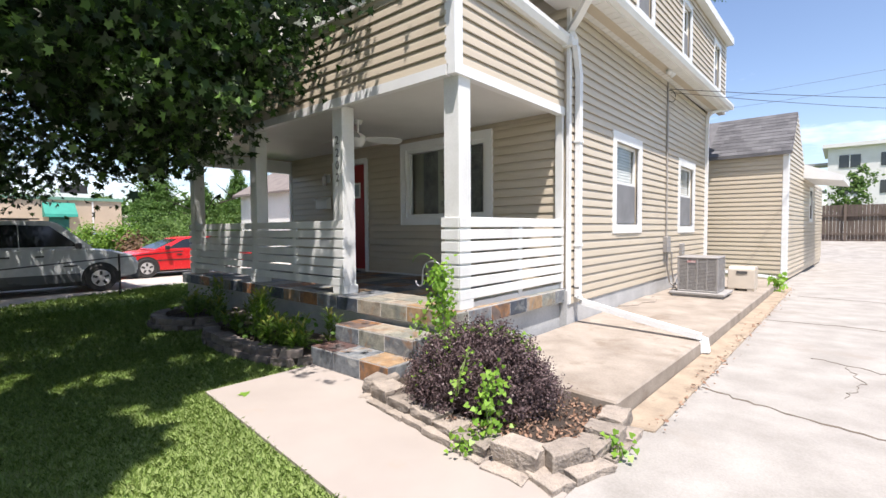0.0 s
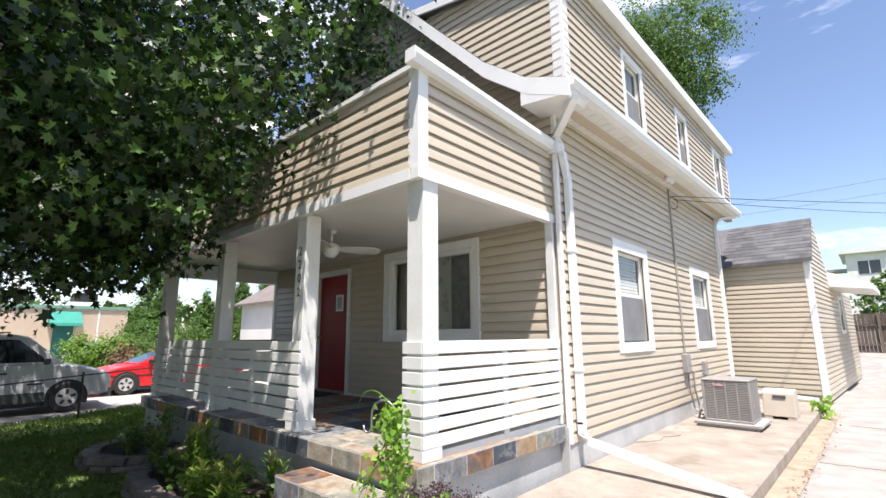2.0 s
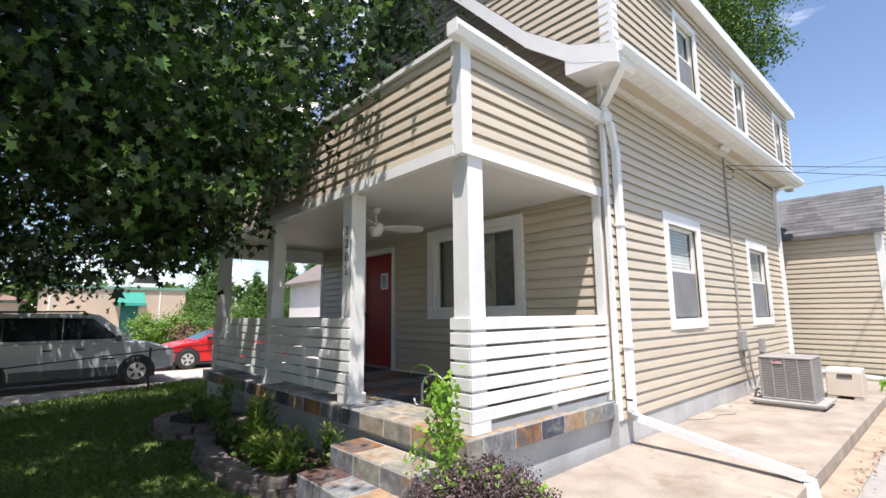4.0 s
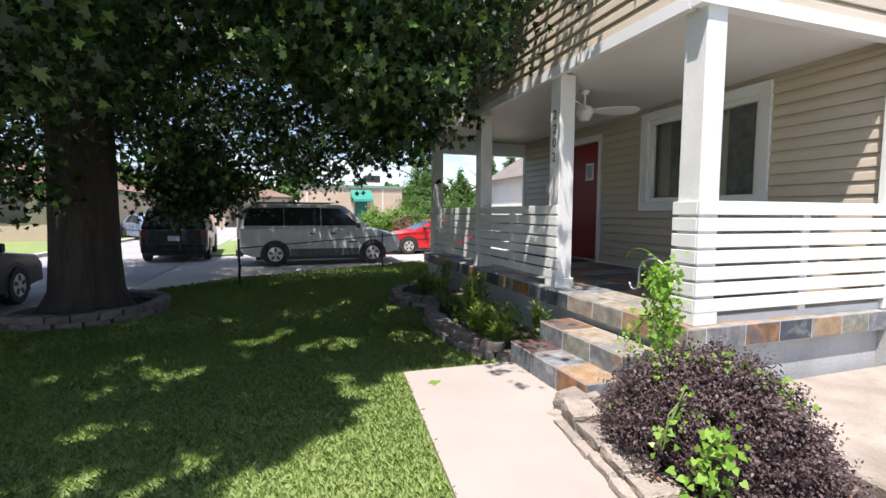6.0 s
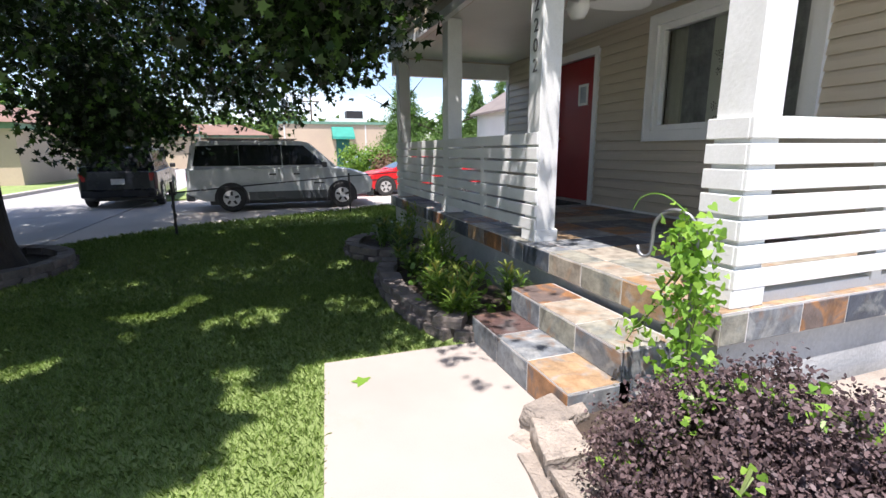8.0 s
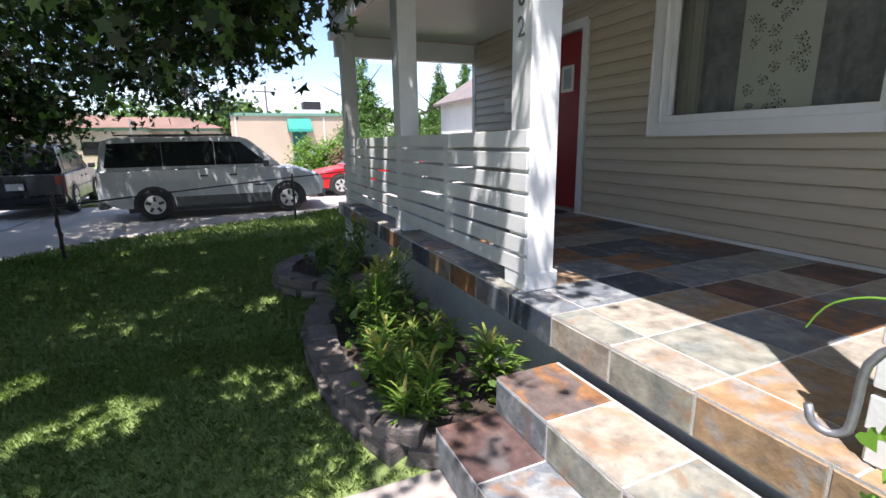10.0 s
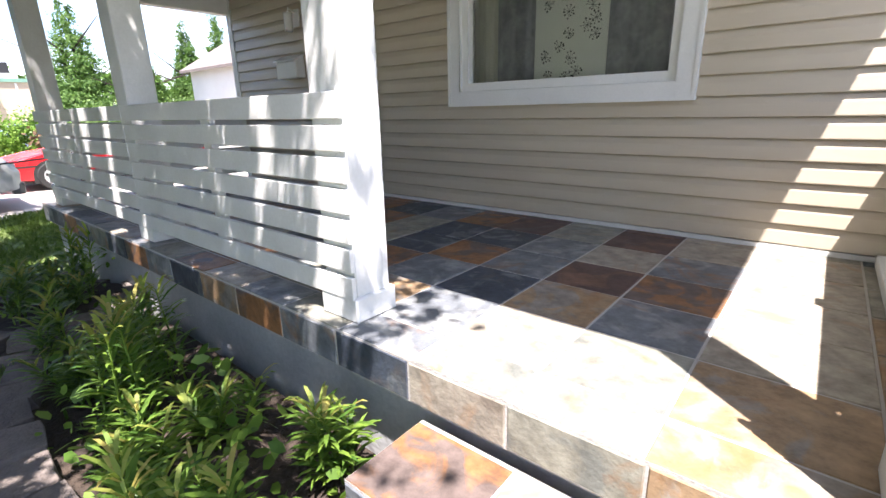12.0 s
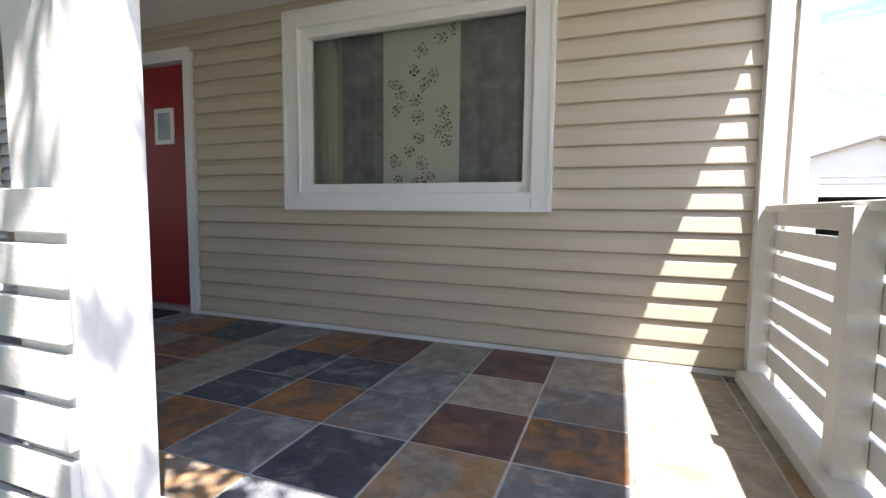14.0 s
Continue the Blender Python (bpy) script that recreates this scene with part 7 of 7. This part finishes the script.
# ---- trees and hedges in the distance ----
def far_leaf_thing(name, label, base, blobs, count, size, material, seed, trunk=None, category="tree", outline=None):
    e = thing(name, base[0], base[1], base[2], label, category)
    r = np.random.RandomState(seed)
    tot = sum(b[3] * b[4] * b[5] for b in blobs)
    P, N, S = [], [], []
    for x, y, z, rx, ry, rz in blobs:
        m = int(count * rx * ry * rz / tot) + 30
        d = r.normal(size=(m // 36 + 6, 3))[r.randint(0, m // 36 + 6, m)]
        d = d / np.linalg.norm(d, axis=1, keepdims=True) + r.normal(size=(m, 3)) * 0.12
        rad = (0.62 + 0.4 * np.modf(np.abs(np.sin(d[:, 1] * 3 + d[:, 2] * 4) * 2.3))[0] + r.normal(size=m) * 0.05)[:, None] * (1 + 0.16 * np.sin(d[:, :1] * 7 + d[:, 2:] * 5 + seed))
        P.append(np.array([x, y, z]) + d * rad * np.array([rx, ry, rz]))
        N.append(d + r.normal(size=(m, 3)) * 0.7 + np.array([0, 0, 0.4]))
        S.append(size * r.uniform(0.6, 1.4, m))
    under("crown", leaf_cloud("crown", np.concatenate(P), np.concatenate(N), np.concatenate(S), outline or OVAL, material, seed=seed, fold=0.15), e)
    if trunk:
        bm = bmesh.new()
        x, y, h, rr = trunk
        tube(bm, [(x, y, -0.2), (x + 0.1, y, h * 0.5), (x - 0.1, y + 0.1, h)], rr, 9, rr * 0.4)
        for k in range(6):
            a = k * 1.1 + seed
            tube(bm, [(x, y, h * (0.5 + 0.07 * k)), (x + 1.2 * math.cos(a), y + 1.2 * math.sin(a), h * (0.62 + 0.07 * k)), (x + 2.2 * math.cos(a), y + 2.2 * math.sin(a), h * (0.72 + 0.07 * k))], rr * 0.35, 6, rr * 0.08)
        part("trunk", bm, M_BARK, e)
    return e


M_FARLEAF = leafy("far_leaf", (0.05, 0.105, 0.025), (0.14, 0.225, 0.055), 0.6, 0.3)
M_CONIFER = leafy("conifer_leaf", (0.045, 0.11, 0.02), (0.11, 0.20, 0.04), 0.6, 0.25)
M_HEDGE = leafy("hedge_leaf", (0.08, 0.17, 0.02), (0.17, 0.28, 0.04), 0.5, 0.3)
M_REDBUSH = leafy("reddish_leaf", (0.10, 0.06, 0.035), (0.17, 0.11, 0.06), 0.6, 0.2)


def conifer(x, y, h, r, seed):
    blobs = [(x, y, h * f, r * (1.02 - f) + 0.12, r * (1.02 - f) + 0.12, h * 0.13) for f in (0.12, 0.24, 0.36, 0.48, 0.6, 0.72, 0.83, 0.92)]
    return far_leaf_thing("conifer_tree", "tall green conical evergreen tree", (x, y, -0.1), blobs, 32000, 0.15, M_CONIFER, seed, (x, y, h * 0.8, 0.14), outline=[(0, 0), (0.5, -0.16), (1, 0), (0.5, 0.16)])


conifer(-26.0, 8.6, 6.0, 1.8, 1)
conifer(-25.4, 12.7, 5.4, 1.4, 2)
conifer(-27.0, 15.0, 6.3, 1.6, 3)
conifer(-25.0, 10.7, 4.0, 1.3, 8)
far_leaf_thing("garden_shrub", "broad green shrubs behind the parked red car", (-20, 11, -0.1), [(-22.5, 8.0, 1.0, 1.3, 1.4, 1.1), (-24.6, 11.6, 1.2, 1.1, 1.7, 1.4), (-24.5, 9.6, 1.1, 1.2, 1.6, 1.3), (-23.5, 13.4, 1.2, 1.2, 1.3, 1.4)], 22000, 0.1, M_FARLEAF, 4, category="shrub")
far_leaf_thing("clipped_hedge", "rounded yellow-green clipped hedge", (-24.5, 6.0, -0.1), [(-24.5, 5.5, 0.75, 1.0, 1.0, 1.0), (-24.5, 6.7, 0.75, 1.0, 1.1, 1.0)], 10000, 0.1, M_HEDGE, 5, category="hedge")
far_leaf_thing("reddish_shrub", "low reddish-brown shrub beside the hedge", (-23, 9.2, -0.1), [(-22.8, 7.0, 0.6, 0.8, 0.9, 0.8)], 1500, 0.16, M_REDBUSH, 6, category="shrub")
rng = random.Random(9)
for k, (x, y, h) in enumerate([(-75, 14, 6.5), (-80, 22, 7), (-70, 30, 6), (-78, 4, 7.5), (-85, -8, 8), (-80, -22, 9), (-72, -34, 10), (-60, -42, 11), (-62, 40, 6.5), (-45, 48, 6.5), (-30, 52, 7), (-50, -50, 12), (-34, -46, 11), (-18, -44, 11)]):
    far_leaf_thing("shade_tree", "broad green shade tree in the distance", (x, y, -0.1), [(x + rng.uniform(-3, 3), y + rng.uniform(-4, 4), h * f, h * 0.32, h * 0.40, h * 0.22) for f in (0.45, 0.55, 0.65, 0.75, 0.85)], 2600, 0.75, M_FARLEAF, 20 + k, (x, y, h * 0.6, 0.4))
far_leaf_thing("locust_tree", "tall airy green tree rising behind the house", (-7, 29, -0.1), [(-8.5, 29, 18, 4, 4, 4), (-6.7, 28, 15.5, 3, 3, 2.6), (-5.2, 28, 18.3, 3.0, 3, 2.6), (-5.6, 28, 13.8, 1.6, 1.6, 1.6), (-11, 29, 15, 4, 4, 3), (-4.1, 28, 15.2, 1.3, 1.5, 1.3)], 60000, 0.15, M_FARLEAF, 40, (-7, 29, 17, 0.4), outline=OVAL)
far_leaf_thing("young_tree", "small light green tree before the apartments", (1.6, 60, 0), [(1.6, 60, 4.6, 1.6, 1.6, 2.0), (2.4, 60, 6.0, 1.2, 1.2, 1.2)], 1500, 0.3, M_FARLEAF, 41, (1.6, 60, 4, 0.12))
far_leaf_thing("shade_tree", "broad green tree behind the open garage", (14, 48, 0), [(14, 48, 3.2, 4, 4, 2.0), (10, 50, 3.4, 3, 3, 2.0)], 2600, 0.45, M_FARLEAF, 42, (14, 48, 3, 0.3))
# across the street behind the camera
for k, (x, y, h) in enumerate([(6, -22, 10), (-6, -24, 9), (18, -18, 10), (24, -4, 9), (22, 10, 9)]):
    far_leaf_thing("shade_tree", "broad green shade tree in the distance", (x, y, -0.1), [(x + rng.uniform(-2, 2), y + rng.uniform(-2, 2), h * f, h * 0.34, h * 0.36, h * 0.24) for f in (0.45, 0.6, 0.78)], 1800, 0.6, M_FARLEAF, 60 + k, (x, y, h * 0.6, 0.35))

# ---- overhead wires ----
def wire(a, b, sag, r):
    bm = bmesh.new()
    a, b = Vector(a), Vector(b)
    tube(bm, [a.lerp(b, f) - Vector((0, 0, sag * 4 * f * (1 - f))) for f in [j / 12 for j in range(13)]], r, 5)
    tagged(part("overhead_wire", bm, M_IRON), "thin black overhead wire against the sky", "wire", "overhead wires")


wire((-1.6, 10.5, 4.3), (14, 36, 7.4), 0.5, 0.007)
wire((-1.6, 10.6, 4.25), (14, 36.5, 6.9), 0.6, 0.006)
wire((-14, 40, 11.2), (30, 38, 12.4), 0.8, 0.009)
wire((-14, 40, 10.4), (30, 38, 11.4), 0.8, 0.009)
pole = thing("light_pole", 12.6, 34, 0.2, "thin grey light pole behind the garage", "light pole")
bm = bmesh.new()
tube(bm, [(11.5, 34, 0.0), (11.5, 34, 9.2)], 0.07, 8, 0.05)
part("mast", bm, M_GREYMETAL, pole)
bm = bmesh.new()
box(bm, 11.2, 11.8, 33.8, 34.2, 9.2, 9.45)
part("lamp_head", bm, M_GREYMETAL, pole)
for k, (x, y) in enumerate([(-64, 6.5), (-58, -16), (-14, 40), (30, 38)]):
    pole = thing("utility_pole", x, y, -0.1, "distant brown wooden utility pole", "utility pole")
    bm = bmesh.new()
    tube(bm, [(x, y, -0.2), (x, y, 12.6 if k > 1 else 8.5)], 0.14, 8, 0.1)
    part("mast", bm, M_FENCE, pole)
    boxpart("crossarm", (x - 0.1, x + 0.1, y - 1.1, y + 1.1, 7.7, 7.85), M_FENCE, pole)

# ---- slate tiles, last ----
TILE_MESHES = {}


def tile_mesh(w, d, h, material):
    key = (round(w, 3), round(d, 3), round(h, 3), material.name)
    if key not in TILE_MESHES:
        bm = bmesh.new()
        b = 0.004
        loft(bm, [[(-w / 2, -d / 2, 0), (w / 2, -d / 2, 0), (w / 2, d / 2, 0), (-w / 2, d / 2, 0)],
                  [(-w / 2, -d / 2, h - b), (w / 2, -d / 2, h - b), (w / 2, d / 2, h - b), (-w / 2, d / 2, h - b)],
                  [(-w / 2 + b, -d / 2 + b, h), (w / 2 - b, -d / 2 + b, h), (w / 2 - b, d / 2 - b, h), (-w / 2 + b, d / 2 - b, h)]])
        TILE_MESHES[key] = mesh_of("tile", bm, material)
    return TILE_MESHES[key]


def tile(parent, w, d, h, m, kind):
    ob = new("tile", tile_mesh(w, d, h, SLATES[kind]))
    ob.parent = parent
    ob.matrix_basis = m


rng = random.Random(77)
G = 0.009
H = 0.012
ROWS_Y = [3.575, 3.79, 4.19, 4.595, 4.99, 5.40, 5.80, 5.916]
COLS_X = [-1.668, -1.90, -2.385] + [-2.385 - 0.404 * k for k in range(1, 16)]
COLS_X[-1] = -8.57
PLAN = ["ootgbgbtrgbtgbdbo", "oogtbogbrgbtgbdbo", "otbodbrbdgbrbdgbt", "otrpbrdgpbdrbgdbo", "gtbtbddgrgbdgbpbg", "gttpgprbdrbgbdpbg", "dgtpgprbdrbgbdpbg"]
for r, (y0, y1) in enumerate(zip(ROWS_Y, ROWS_Y[1:])):
    for c, (x1, x0) in enumerate(zip(COLS_X, COLS_X[1:])):
        k = PLAN[r][c % len(PLAN[r])]
        tile(porch_floor, x1 - x0 - G, y1 - y0 - G, H, Matrix.Translation(((x0 + x1) / 2, (y0 + y1) / 2, FLOOR - 0.0105 + rng.uniform(-0.0012, 0.0012))) , k)
front = "oogtdbrodbrdgbrdbg"
for c, (x1, x0) in enumerate(zip([-1.668] + [-1.955 - 0.415 * k for k in range(16)], [-1.955 - 0.415 * k for k in range(16)] + [-8.57])):
    m = Matrix.Translation(((x0 + x1) / 2, 3.587, (0.455 + FLOOR - 0.012) / 2)) @ Matrix.Rotation(radians(90), 4, "X")
    tile(porch_floor, x1 - x0 - G, FLOOR - 0.012 - 0.455 - 0.004, H, m, front[c % len(front)])
side = "gbrdogbt"
ys = [3.575, 3.76, 4.16, 4.53, 4.90, 5.27, 5.62, 5.92]
for c, (y0, y1) in enumerate(zip(ys, ys[1:])):
    m = Matrix.Translation((-1.677, (y0 + y1) / 2, (0.455 + FLOOR - 0.012) / 2)) @ Matrix.Rotation(radians(90), 4, "Z") @ Matrix.Rotation(radians(90), 4, "X")
    tile(porch_floor, y1 - y0 - G, FLOOR - 0.012 - 0.455 - 0.004, H, m, side[c])
for parent, y0, y1, z1, z0, tread, riser in ((step_1, 2.90, 3.236, 0.20, 0.0, "pbo", "bbr"), (step_2, 3.225, 3.585, 0.384, 0.20, "rtg", "bgb")):
    xs = [STEP_X0, STEP_X0 + 0.41, STEP_X0 + 0.82, STEP_X1]
    for c in range(3):
        xa, xb = xs[c], xs[c + 1]
        tile(parent, xb - xa - G, y1 - y0 - G, H, Matrix.Translation(((xa + xb) / 2, (y0 + y1) / 2, z1 - H)), tread[c])
        m = Matrix.Translation(((xa + xb) / 2, y0 + H, (z0 + z1 - H) / 2)) @ Matrix.Rotation(radians(90), 4, "X")
        tile(parent, xb - xa - G, z1 - z0 - H - 0.008, H, m, riser[c])
    for xe, sg, kd in ((STEP_X0 + H, -1, "t"), (STEP_X1 - H, 1, "b")):
        m = Matrix.Translation((xe, (y0 + y1) / 2, (z0 + z1 - H) / 2)) @ Matrix.Rotation(radians(90 * sg), 4, "Z") @ Matrix.Rotation(radians(90), 4, "X")
        tile(parent, y1 - y0 - G, z1 - z0 - H - 0.008, H, m, kd)
